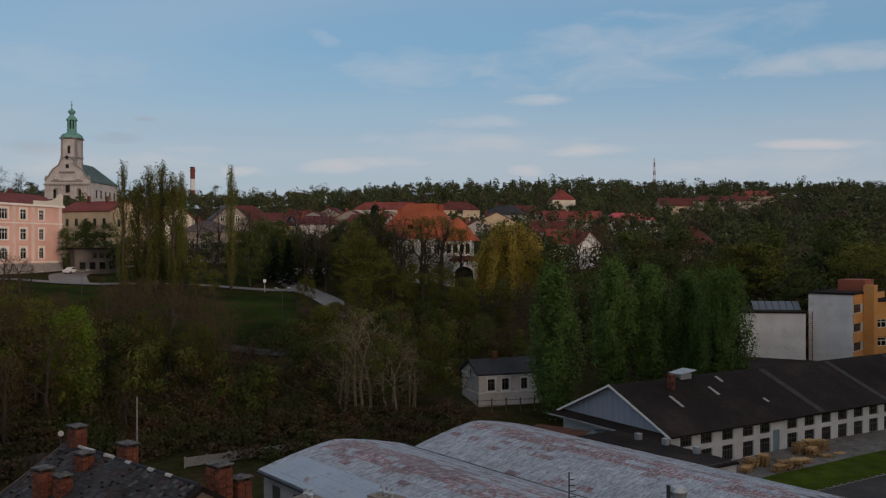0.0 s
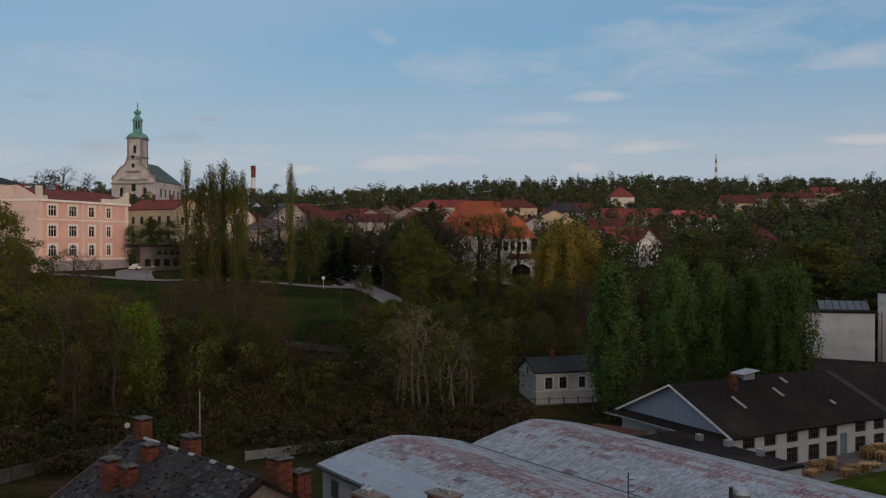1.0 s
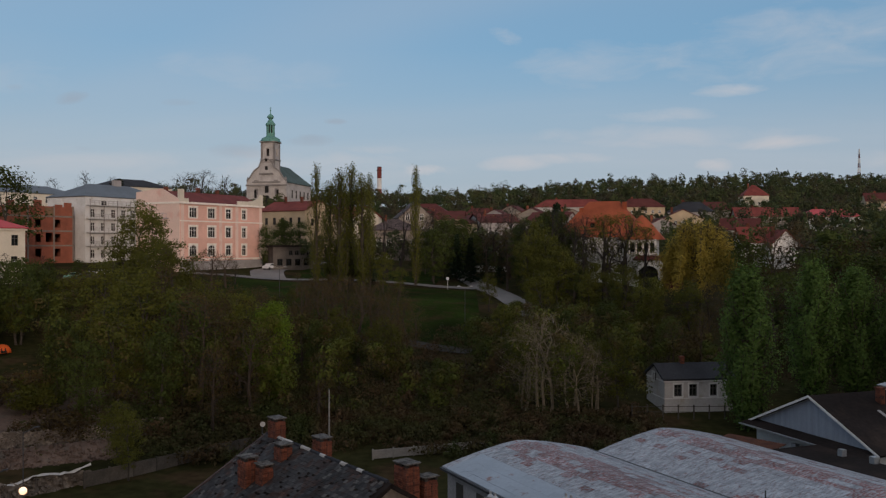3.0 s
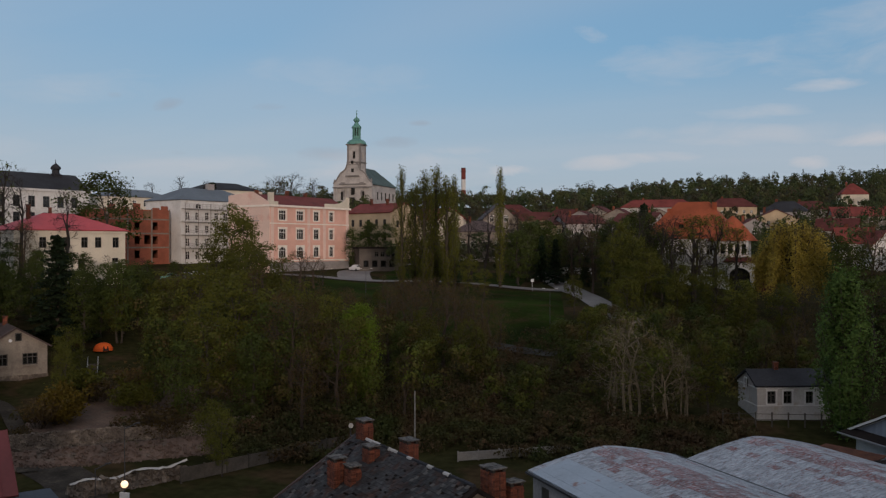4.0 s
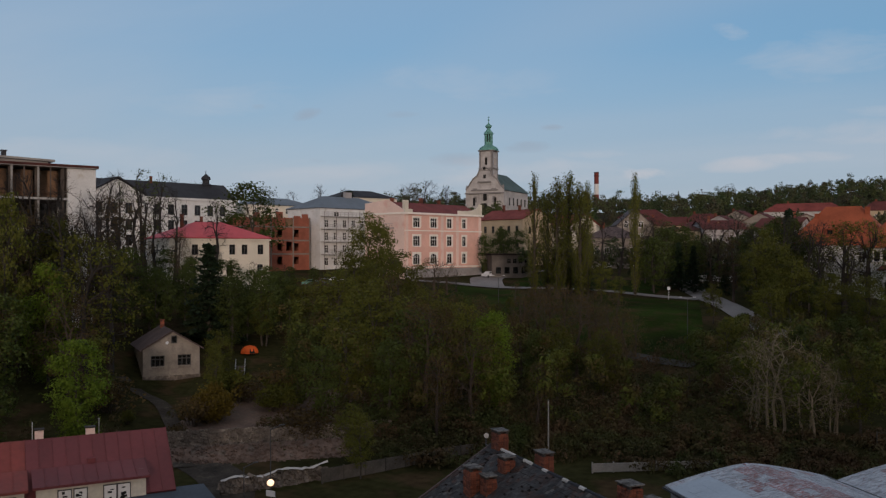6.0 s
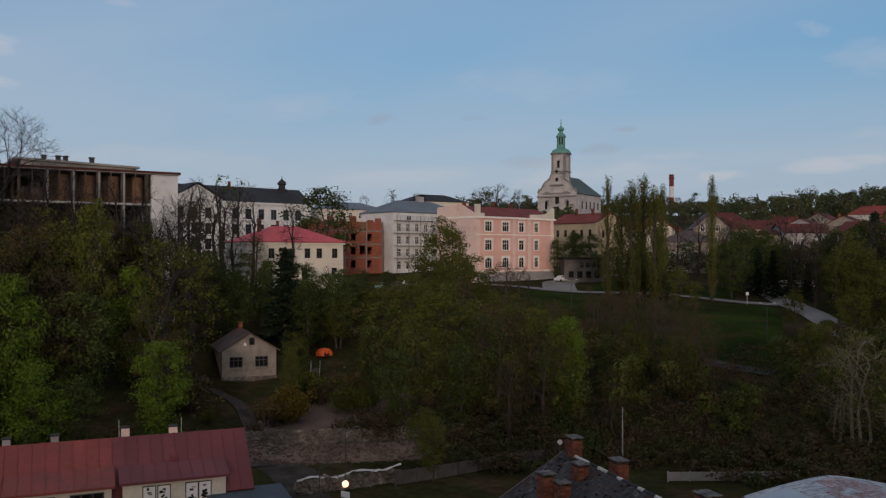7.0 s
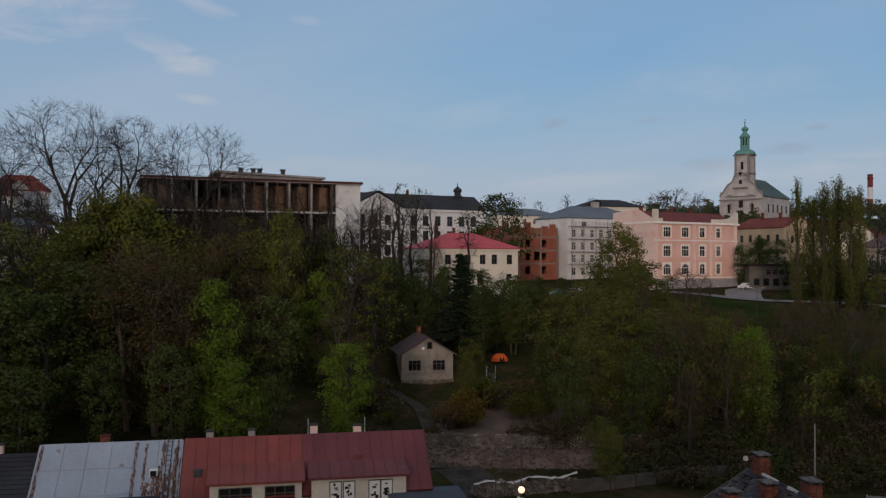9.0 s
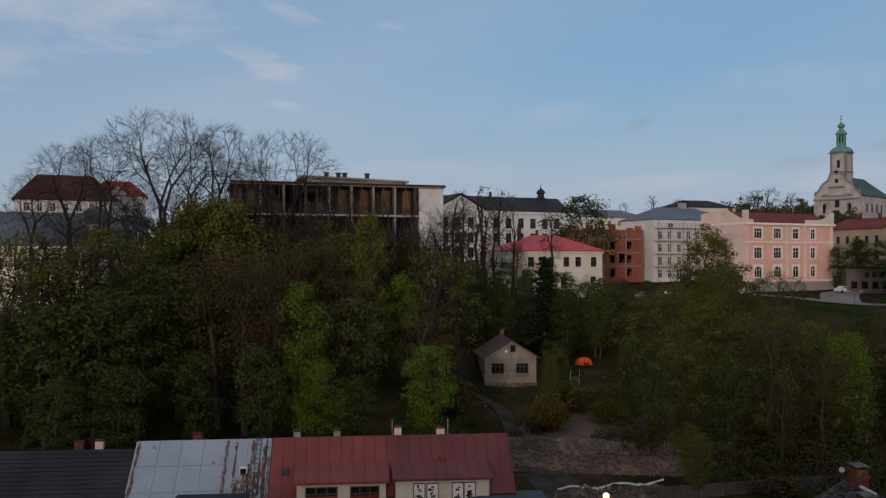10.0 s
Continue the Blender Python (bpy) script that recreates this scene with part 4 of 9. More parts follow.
# ---- the town on the plateau ----
# pink four-storey tenement
def pink_tenement():
    cols = [(3.9, 2.3, "triple"), (9.7, 2.3, "triple"), (15.3, 1.8, "cross"), (20.7, 1.45, "cross")]
    front = []
    for x, w, st in cols:
        front += [(x, 12.05, w, 2.3, st), (x, 7.65, w, 2.45, st), (x, 3.45, w, 2.5, "arch" + ("triple" if st == "triple" else "")), (x, 0.6, w * 0.7, 0.9, "plain")]
    front.append((24.6, 0.0, 1.2, 2.2, "plain"))
    side = [(8.0, 12.2, 0.9, 2.0, "plain")]
    e = building("tenement", "pink plastered four-storey tenement with pale window surrounds", (-96.0, 173.2), (-88.3, 199.3), 13.3, 14.0, 15.4, "half", 2.6, M_PINK, M_TENROOF,
                 {"front": front, "left": side}, over=0.15, chimneys=((5, 9.5, 16, 19.2, 0.8, 0.6), (13, 7.5, 17, 19.4, 0.9, 0.6), (20, 8, 17, 19.2, 0.8, 0.6)), category="building",
                 cornice=((15.1, 0.45, 0.45), (11.2, 0.25, 0.12), (2.6, 0.3, 0.12)), trims=M_TRIM, surround=0.17)
    bm = bmesh.new()                                     # plain gable wall, a hand proud of the shell
    n = 13.3
    slab(bm, [(-0.32, n, -2), (-0.32, n, 17.9), (-0.32, n * 0.42, 18.6), (-0.32, n * 0.34, 18.2), (-0.32, 0, 16.0), (-0.32, 0, -2)][::-1], 0.30)
    back = bmesh.new()
    box(back, 0.0, n - 0.3, 15.4, 27.2, n + 0.02, 17.6)
    part("back_parapet", back, M_PINKSIDE, e)
    part("gable_wall", bm, M_PINKSIDE, e, "bare pale pink gable wall")
    part("parapet", boxed(-0.3, -0.35, 15.55, 2.2, 0.15, 16.3), M_CREAM, e, "cream parapet")
    bm = bmesh.new()                                     # stepped parapet over the end of the front
    slab(bm, [(18.4, -0.1, 15.55), (27.4, -0.1, 15.55), (27.4, -0.1, 18.1), (26.6, -0.1, 18.3), (25.6, -0.1, 17.3), (24.0, -0.1, 16.7), (22.0, -0.1, 16.45), (18.4, -0.1, 16.4)], 0.3)
    part("parapet", bm, M_CREAM, e, "cream parapet")
    part("corner_pier", boxed(-0.3, -0.3, 16.3, 0.9, 0.5, 18.3), M_CREAM, e)
    part("plinth", boxed(-0.1, -0.1, -2, 27.3, -0.01, 2.4), M_GREYWALL, e, "grey rough plinth")
    for x in (0.6, 12.6, 18.1, 26.6):                    # flat pilasters
        part("pilaster", boxed(x - 0.45, -0.09, 2.9, x + 0.45, -0.005, 15.1), M_PINKSIDE, e)
    bm = bmesh.new()
    box(bm, -1.0, 3.2, 11.8, -0.33, 6.2, 12.0)
    for y in (3.2, 4.2, 5.2, 6.15):
        box(bm, -1.0, y, 12.0, -0.95, y + 0.05, 13.0)
    box(bm, -1.0, 3.2, 12.95, -0.95, 6.2, 13.02)
    part("balcony", bm, M_GREYWALL, e)
    return e


pink_tenement()


# baroque church on the hill
def church():
    e = empty("church", pose(-233.6, 508, 46, 0, 0, 0), "pale baroque church with a green copper tower helmet", "church")
    W, D = 24.0, 46.0
    bm = bmesh.new()
    side = [(x, 3.5, 2.2, 5.0, "arch") for x in spaced(2, 44, 6)]
    front = [(12, 6.5, 2.4, 5.0, "arch")]
    for s in ("front", "right", "back", "left"):
        pierced(bm, s, W, D, -6, 13.0, side if s == "right" else front if s == "front" else [])
    part("wall", bm, M_STONELIGHT, e)
    for s, hs in (("right", side), ("front", front)):
        for x, z, w, h, st in hs:
            add_window(e, side_pose(s, W, D, x, z), w, h, st, M_FRAMEDARK)
    part("roof", nave_roof(W, D), M_COPPERROOF, e, "grey-green sheet roof")
    bm = bmesh.new()                                     # curved front gable
    prof = [(-1.4, 11.0), (-1.3, 13.6), (-0.4, 14.7), (1.0, 16.0), (2.0, 17.8), (3.2, 19.5), (4.8, 21.0), (6.8, 22.3), (7.6, 24.0), (8.4, 26.2), (12.0, 28.0)]
    out = prof + [(W - x, z) for x, z in prof[-2::-1]]
    slab(bm, [(x, 0.56, z) for x, z in out], 1.2)
    part("gable", bm, M_STONELIGHT, e, "curved pale baroque gable")
    for mirror in (1, -1):                               # raised rim along the curve
        bm = bmesh.new()
        for (xa, za), (xb, zb) in zip(prof[1:-1], prof[2:]):
            xa, xb = (xa, xb) if mirror > 0 else (W - xa, W - xb)
            rod(bm, (xa, -0.75, za), (xb, -0.75, zb), 0.5, 0.5, 6)
        part("gable_rim", bm, M_STONE, e)
    for x in (3.4, 8.0, 14.8, 19.4):
        part("gable_pilaster", boxed(x, -0.95, 13.4, x + 1.1, -0.61, 21.0 if x in (3.4, 19.4) else 24.5), M_STONELIGHT, e)
    part("pediment", boxed(7.4, -1.6, 18.0, 16.6, -0.96, 18.7), M_STONE, e)
    for x0, x1 in ((-1.45, -0.05), (W + 0.05, W + 1.45)):        # low flanking bays and their pinnacles
        part("side_bay", boxed(x0, -0.6, -6, x1, 5.0, 11.4), M_STONELIGHT, e)
        bm = bmesh.new()
        lathe(bm, [(0.55, 13.4), (0.6, 14.6), (0.85, 14.8), (0.6, 15.4), (0.15, 16.6)], 8, (x0 + x1) / 2, -0.1)
        part("pinnacle", bm, M_STONE, e)
    part("entablature", boxed(-1.7, -1.5, 10.6, W + 1.7, -0.75, 11.5), M_STONE, e, "shaded stone cornice")
    part("portal", boxed(10.4, -1.1, -2, 13.6, -0.75, 4.5), M_DARK, e, "dark portal")
    for x in (3.9, 18.7):
        part("front_window", boxed(x, -0.8, 3.0, x + 1.5, -0.62, 8.2), M_DARK, e)
    part("front_window", boxed(11.1, -0.85, 6.2, 12.9, -0.62, 10.2), M_DARK, e)
    for x in (0.2, 5.2, 8.4, 14.4, 17.6, 22.6):
        part("pilaster", boxed(x, -0.7, -2, x + 1.2, -0.02, 12.6), M_STONELIGHT, e)
    for z, h, o in ((12.6, 0.8, 1.4), (17.6, 0.5, 1.2), (25.4, 0.4, 1.0)):
        x0 = 3.0 if z < 15 else 7.6 if z < 20 else 8.2
        part("moulding", boxed(x0 - 0.4, -o, z, W - x0 + 0.4, -0.01, z + h), M_STONE, e)
    bm = bmesh.new()                                     # tower
    tx, ty, tw = 8.0, 0.6, 8.8
    for s in ("front", "right", "back", "left"):
        b2 = bmesh.new()
        pierced(b2, s, tw, tw, 12, 38.4, [(4.4, 29.5, 1.9, 4.6, "open"), (4.4, 22.0, 1.7, 1.9, "open")], 0.8)
        me = bpy.data.meshes.new("tmp")
        b2.to_mesh(me)
        b2.free()
        for v in me.vertices:
            v.co.x += tx
            v.co.y += ty
        bm.from_mesh(me)
        bpy.data.meshes.remove(me)
    part("tower", bm, M_STONELIGHT, e)
    for x in (tx - 0.25, tx + tw - 0.95):
        for y in (ty - 0.25, ty + tw - 0.95):
            part("tower_pilaster", boxed(x, y, 13, x + 1.2, y + 1.2, 38.1), M_STONE, e)
    for z, o in ((38.2, 0.9), (26.8, 0.6)):
        part("tower_cornice", boxed(tx - o, ty - o, z, tx + tw + o, ty + tw + o, z + 0.7), M_STONE, e)
    for x in (4.4, 17.6):
        part("niche_hood", boxed(x - 0.5, -1.3, 13.6, x + 2.5, -0.62, 14.2), M_STONE, e)
        part("niche", boxed(x, -0.8, 5.0, x + 2.0, -0.62, 9.0), M_STONE, e)
    bm = bmesh.new()
    lathe(bm, [(1.3, 0.0), (1.3, 0.3)], 16)
    ob = part("oculus", bm, M_DARK, e, "round dark gable window")
    ob.matrix_local = pose(12.0, -0.95, 26.9, 90, 0, 0) @ Matrix.Scale(0.75, 4)
    ob = part("gable_window", boxed(-0.9, -0.1, 0, 0.9, 0.1, 2.4), M_DARK, e)
    ob.matrix_local = pose(12.0, -0.66, 20.6)
    # plain black box: its colour gives the belfry openings their inner shade
    part("louvre", boxed(tx + 0.9, ty + 0.9, 20, tx + tw - 0.9, ty + tw - 0.9, 36), M_DARK, e, "black box standing in for shade in the belfry")
    cx, cy = tx + tw / 2, ty + tw / 2
    bm = bmesh.new()
    lathe(bm, [(6.5, 38.8), (6.3, 39.5), (5.7, 40.6), (4.7, 41.5), (3.3, 42.1), (2.9, 42.4)], 8, cx, cy, math.pi / 8)
    part("helmet", bm, M_COPPER, e, "green copper helmet")
    bm = bmesh.new()
    lathe(bm, [(3.0, 49.3), (3.2, 49.8), (2.9, 50.6), (2.0, 51.6), (1.3, 52.6), (1.1, 53.3), (1.9, 54.0), (2.2, 54.8), (1.6, 55.6), (0.7, 56.3), (0.25, 57.2), (0.2, 58.4)], 8, cx, cy, math.pi / 8)
    part("onion_spire", bm, M_COPPER, e)
    bm = bmesh.new()
    lathe(bm, [(0.1, 58.2), (0.5, 58.5), (0.5, 59.0), (0.1, 59.4)], 8, cx, cy)
    rod(bm, (cx, cy, 59.2), (cx, cy, 61.2), 0.14)
    rod(bm, (cx - 0.7, cy, 60.5), (cx + 0.7, cy, 60.5), 0.14)
    part("cross", bm, M_COPPER, e)
    for i in range(8):
        a = math.pi / 8 + i * math.pi / 4
        bm = bmesh.new()
        rod(bm, (cx + 2.2 * math.cos(a), cy + 2.2 * math.sin(a), 42), (cx + 2.2 * math.cos(a), cy + 2.2 * math.sin(a), 49.5), 0.5)
        part("lantern_post", bm, M_COPPER, e)
    bm = bmesh.new()
    lathe(bm, [(2.6, 42.0), (2.6, 44.4)], 8, cx, cy, math.pi / 8)
    part("lantern_base", bm, M_COPPER, e)
    # black core added between the posts; the lantern's inner shade is its colour
    bm = bmesh.new()
    lathe(bm, [(1.7, 44.3), (1.7, 49.4)], 8, cx, cy, math.pi / 8)
    part("lantern_core", bm, M_DARK, e, "black core standing in for shade in the lantern")
    return e


def nave_roof(w, d):
    bm = bmesh.new()
    o, h, r = 0.8, 13.0, 25.0
    slab(bm, [(-o, d, h), (-o, 1, h), (w / 2, 1, r), (w / 2, d - 10, r)], 0.3)
    slab(bm, [(w / 2, d - 10, r), (w / 2, 1, r), (w + o, 1, h), (w + o, d, h)], 0.3)
    slab(bm, [(-o, d, h), (w / 2, d - 10, r), (w + o, d, h)][::-1], 0.3)
    return bm


church()

# cream school with a dark roof, long front with a gabled centre
school = building("school", "long white school building with a dark slate roof", (-199.0, 137.0), (-176.0, 210.1), 16, 19, 17.0, "gable_x", 5.0, M_WHITE, M_SLATE,
                  {"front": rows(spaced(1, 74, 17), (3.0, 7.4, 12.0), 2.0, 3.1, "cross")}, over=0.5, frame_m=M_FRAMEDARK, cornice=((16.5, 0.6, 0.5), (11.2, 0.25, 0.15)), trims=M_WHITE, category="building",
                  chimneys=((12, 6, 19, 23.4), (25, 6, 19, 23.2), (52, 7, 19, 23.4)))
bm = bmesh.new()
box(bm, 30, -1.0, 15.8, 46, 0.5, 17.3)
slab(bm, [(30, -1.0, 17.3), (46, -1.0, 17.3), (38, -1.0, 21.5)], 1.0)
box(bm, 30, -1.0, 0, 31, -0.02, 15.8)
box(bm, 45, -1.0, 0, 46, -0.02, 15.8)
part("pediment", bm, M_WHITE, school)
bm = bmesh.new()
slab(bm, [(29.4, -1.6, 17.2), (38, -1.6, 21.9), (38, 8, 21.9), (29.4, 8, 17.2)][::-1], 0.3)
slab(bm, [(38, -1.6, 21.9), (46.6, -1.6, 17.2), (46.6, 8, 17.2), (38, 8, 21.9)][::-1], 0.3)
part("pediment_roof", bm, M_SLATE, school)
bm = bmesh.new()
box(bm, 69.3, 6.3, 19, 71.9, 8.9, 21.8)
lathe(bm, [(1.7, 21.8), (1.75, 22.0), (1.1, 22.4), (1.05, 23.4), (1.5, 23.7), (1.3, 24.4), (0.6, 25.0), (0.15, 25.4), (0.05, 26.6)], 8, 70.6, 7.6)
part("cupola", bm, M_SLATE, school, "small dark roof turret")

# cream house with a raspberry hipped roof
building("house", "cream two-storey house with a raspberry hipped roof", (-121.0, 124.6), (-111.0, 142.5), 15, 14.6, 8.6, "hip", 3.2, M_CREAM, M_PINKSHEET,
         {"front": rows((5.0, 9.3, 12.6, 15.2, 18.6), (5.3,), 1.25, 2.0, "cross") + rows((3.0, 12.0, 18.5), (1.4,), 1.25, 1.9, "cross"), "left": rows((3, 7, 11), (5.3,), 1.25, 2.0)},
         over=0.5, frame_m=M_FRAMEDARK, cornice=((8.1, 0.35, 0.3), (4.3, 0.15, 0.08)), trims=M_CREAM, chimneys=((4.5, 6.5, 10, 13.4), (9, 8, 11, 13.0, 0.5, 0.5)))


# brick shell under construction
def brick_shell():
    e = empty("unfinished_house", pose(-134.5, 166, 16, 0, 0, 71.5), "orange hollow-brick building shell without a roof", "building")
    w, d, h = 17.5, 11, 12.9
    bm = bmesh.new()
    holes = rows((3.2, 8.2, 13.2), (1.2, 4.6, 8.0), 1.5, 1.9, "open")
    holes += [(6.0, 8.0, 1.0, 1.9, "open"), (11, 4.6, 1.8, 2.2, "open")]
    for s in ("front", "right", "back", "left"):
        pierced(bm, s, w, d, -2, h, holes if s == "front" else [], 0.3)
    part("wall", bm, M_BLOCK, e)
    bm = bmesh.new()
    for z in (3.6, 7.0, 10.4):
        box(bm, -0.06, -0.06, z, w + 0.06, d, z + 0.35)
    for x in (0, 5.4, 12.0, w - 0.4):
        box(bm, x, -0.06, 0, x + 0.4, -0.01, h + 0.2)
    part("concrete_frame", bm, M_BROWNWALL, e)
    for x, hh in ((0.5, 1.1), (4.0, 0.6), (7.2, 1.4), (12.6, 0.5), (15.0, 1.0)):      # unfinished courses along the top
        part("top_course", boxed(x, 0.02, 12.9, x + 1.9, 0.3, 12.9 + hh), M_BLOCK, e)
    for x in (1.6, 9.8):
        part("shuttering", boxed(x, -0.16, 10.8, x + 2.2, -0.07, 12.6), M_PLY, e, "brown shuttering boards")
    return e


brick_shell()


# scaffolded pale block
def scaffold_block():
    e = building("apartment_block", "pale unfinished apartment block with balconies and a grey roof", (-127.2, 184.5), (-119.5, 209), 14, 15.5, 16.2, "hip", 3.4, M_WHITE, M_GREYROOF,
                 {"front": rows(spaced(0.6, 25, 8), (1.2, 4.5, 7.8, 11.1), 1.3, 2.1, "cross") + [(5.5, 14.0, 1.7, 1.4, "plain")]}, over=0.4, category="building", ridge=6.5,
                 chimneys=((15, 7, 18, 21.0, 2.2, 1.0, M_GREYWALL),))
    for k, z in enumerate((4.2, 7.5, 10.8, 14.1)):
        bm = bmesh.new()
        box(bm, 0.2, -1.3, z - 0.15, 25.4, -0.02, z)
        for x in [0.3 + 1.35 * i for i in range(19)]:
            box(bm, x, -1.28, z, x + 0.07, -1.2, z + 1.05)
        box(bm, 0.2, -1.3, z + 1.0, 25.4, -1.2, z + 1.12)
        box(bm, 0.2, -1.3, z + 0.5, 25.4, -1.24, z + 0.58)
        part("balcony", bm, M_OFFWHITE, e, "pale balcony deck with rails")
    bm = bmesh.new()
    for x in (0.4, 4.4, 8.4, 12.4, 16.4, 20.4, 24.8):
        box(bm, x, -1.25, -1, x + 0.14, -1.1, 15.4)
    part("posts", bm, M_CONCRETE, e)
    return e


scaffold_block()
building("house", "cream long house behind the brick shell", (-181, 222), (-171, 245), 14, 22, 13.6, "hip", 2.6, M_CREAM, M_GREYROOF, {"front": rows(spaced(1, 24, 6), (3, 7.2, 10.6), 1.3, 2.0, "arch")}, over=0.4)
building("house", "cream town house with a grey low roof", (-172, 262), (-160, 283), 14, 26, 14, "hip", 2.8, M_CREAM, M_SLATE, {"front": rows(spaced(1, 22, 6), (3, 7, 10.6), 1.3, 2.0)}, over=0.4)


# concrete skeleton with open floors, left of the school
def open_frame():
    e = empty("unfinished_block", pose(-115.4, 60.3, 12, 0, 0, 64.2), "abandoned concrete frame block with open dark floors", "building")
    w, d = 28.5, 16.0
    bm = bmesh.new()
    for z in (3.2, 7.6, 11.9, 16.3):
        box(bm, 0, 0, z - 0.38, w, d, z)
    for i in range(9):
        for j in range(3):
            x, y = 0.4 + i * (w - 1.2) / 8, 0.4 + j * (d - 1.2) / 2
            for z0, z1 in ((-4, 2.82), (3.2, 7.22), (7.6, 11.52), (11.9, 15.92), (16.3, 20.6)):
                box(bm, x, y, z0, x + 0.45, y + 0.45, z1)
    part("concrete_frame", bm, M_DARKCONCRETE, e, "stained concrete columns and floors, darkened for interior shade")
    for i in (1, 2, 4, 5, 6, 7):
        for z0, z1 in ((7.6, 11.5), (11.9, 15.9), (16.3, 20.55)):
            part("pale_column", boxed(0.5 + i * (w - 1.2) / 8, -0.4, z0, 0.78 + i * (w - 1.2) / 8, -0.09, z1), M_CONCRETE, e, "pale flaking column")
    # panels whose warm colour stands in for evening light on the inner wall
    for i in (4, 5, 6, 7):
        part("shuttering", boxed(1.0 + i * (w - 1.2) / 8, 2.2, 16.32, 3.9 + i * (w - 1.2) / 8, 2.4, 20.3), M_PLY, e, "infill panel coloured as if lit by warm sun")
    for z in (7.6, 11.9, 16.3):
        part("slab_edge", boxed(0, -0.08, z - 0.3, w, -0.01, z - 0.02), M_OFFWHITE, e, "pale flaking slab edge")
    for i in range(17):
        part("slim_post", boxed(0.3 + i * 1.72, -0.3, 16.3, 0.44 + i * 1.72, -0.12, 20.55), M_DARKCONCRETE, e)
    bm = bmesh.new()
    box(bm, -0.4, -0.5, 20.6, w + 4.1, d + 0.5, 20.95)
    part("roof", bm, M_GREYWALL, e)
    part("roof_edge", boxed(-0.45, -0.62, 20.72, w + 4.15, -0.5, 21.05), M_OLDTILE, e, "dull red roof edge")
    bm = bmesh.new()
    pierced_box(bm, w, 0.02, w + 3.9, d, -4, 20.6)
    part("end_wall", bm, M_WHITE, e, "flaking white end wall")
    for z in (3.2, 7.6, 11.9, 16.3):                 # brown infill panels set behind the columns
        for i in range(8):
            x0 = 0.9 + i * (w - 1.2) / 8
            if (i * 7 + int(z)) % 3 != 0:
                part("infill_wall", boxed(x0, 2.6, z, x0 + 2.9, 2.8, z + (2.0 if (i + int(z)) % 2 else 3.9)), M_DARKCONCRETE, e)
    part("back_wall", boxed(0.2, d - 0.3, 0, w, d - 0.05, 20.6), M_DARKCONCRETE, e)
    for z in (3.2, 7.6, 11.9, 16.3):
        for zz in (0.45, 1.0):
            part("rail", boxed(0, 0.1, z + zz, w, 0.16, z + zz + 0.06), M_RUST, e)
    bm = bmesh.new()
    box(bm, 11.4, 3.0, 21.0, 26.6, 12.5, 22.0)
    slab(bm, [(10.4, 2.4, 22.4), (27.4, 2.4, 21.9), (27.4, 13, 21.9), (10.4, 13, 22.4)], 0.3)
    part("penthouse", bm, M_CONCRETE, e)
    for x in (14.5, 16.4, 17.4, 21.0):
        bm = bmesh.new()
        box(bm, x - 0.3, 4, 22.1, x + 0.3, 4.6, 22.9)
        box(bm, x - 0.42, 3.88, 22.9, x + 0.42, 4.72, 23.05)
        part("vent", bm, M_DARKMETAL, e)
    return e


def pierced_box(bm, x0, y0, x1, y1, z0, z1):
    box(bm, x0, y0, z0, x1, y1, z1)


open_frame()
building("house", "old white house with a dark brown hipped tile roof", (-205.7, 55.1), (-199.6, 75.2), 13, 22, 13.0, "hip", 5.9, M_WHITE, M_OLDTILE, {"front": rows(spaced(1, 20, 7), (6, 10.2), 1.2, 1.9)}, over=0.6, ridge=4.5, trims=M_TRIM)
red = building("house", "house with a bright red hipped roof and white gable", (-212.7, 73.9), (-208.0, 86.0), 10, 24, 13.0, "hip", 3.8, M_WHITE, M_REDTILE, {"front": rows((2, 5, 8, 11), (9,), 1.2, 1.9)}, over=0.5, ridge=3.5)
bm = bmesh.new()
slab(bm, [(4.4, -0.3, 12.4), (8.4, -0.3, 12.4), (8.4, -0.3, 13.6), (6.4, -0.3, 15.4), (4.4, -0.3, 13.6)], 2.5)
part("dormer", bm, M_TRIM, red, "white gabled dormer")
for s_ in (-1, 1):
    bm = bmesh.new()
    q = [(6.4 + s_ * 2.3, -0.5, 13.5), (6.4, -0.5, 15.65), (6.4, 4.0, 15.65), (6.4 + s_ * 2.3, 4.0, 13.5)]
    slab(bm, q if s_ < 0 else q[::-1], 0.15)
    part("dormer_roof", bm, M_REDTILE, red)
building("house", "grey house with a blue-grey sheet roof and cream walls", (-149, 30), (-142.2, 48.6), 13, 14, 9.8, "gable_x", 5.2, M_CREAM, M_GREYROOF, {"front": rows(spaced(0.6, 19, 7), (1.5, 5.6), 1.2, 2.1)}, over=0.5,
         chimneys=((5.5, 4.2, 12, 15.0, 1.2, 0.9, M_BROWNRED),), cornice=((9.2, 0.4, 0.3), (4.4, 0.2, 0.1)), trims=M_TRIM)
building("house", "cream wing beside the domed tower", (-150.6, 53.6), (-147.6, 60.6), 9, 14, 12.4, "hip", 1.6, M_CREAM, M_GREYROOF, {"front": rows((1.6, 4.0, 6.2), (3.0, 7.6), 1.1, 1.9)}, over=0.3)
bm = bmesh.new()
dome = empty("apse", pose(-146.2, 51.6, 14, 0, 0, 0), "cream round stair tower with a grey dome", "tower")
lathe(bm, [(2.3, -2), (2.3, 13.2)], 16)
part("wall", bm, M_CREAM, dome)
bm = bmesh.new()
lathe(bm, [(2.7, 13.2)] + [(2.6 * math.cos(t), 13.4 + 2.9 * math.sin(t)) for t in [math.pi / 2 * i / 7 for i in range(7)]] + [(0.1, 16.4), (0.07, 17.6)], 16)
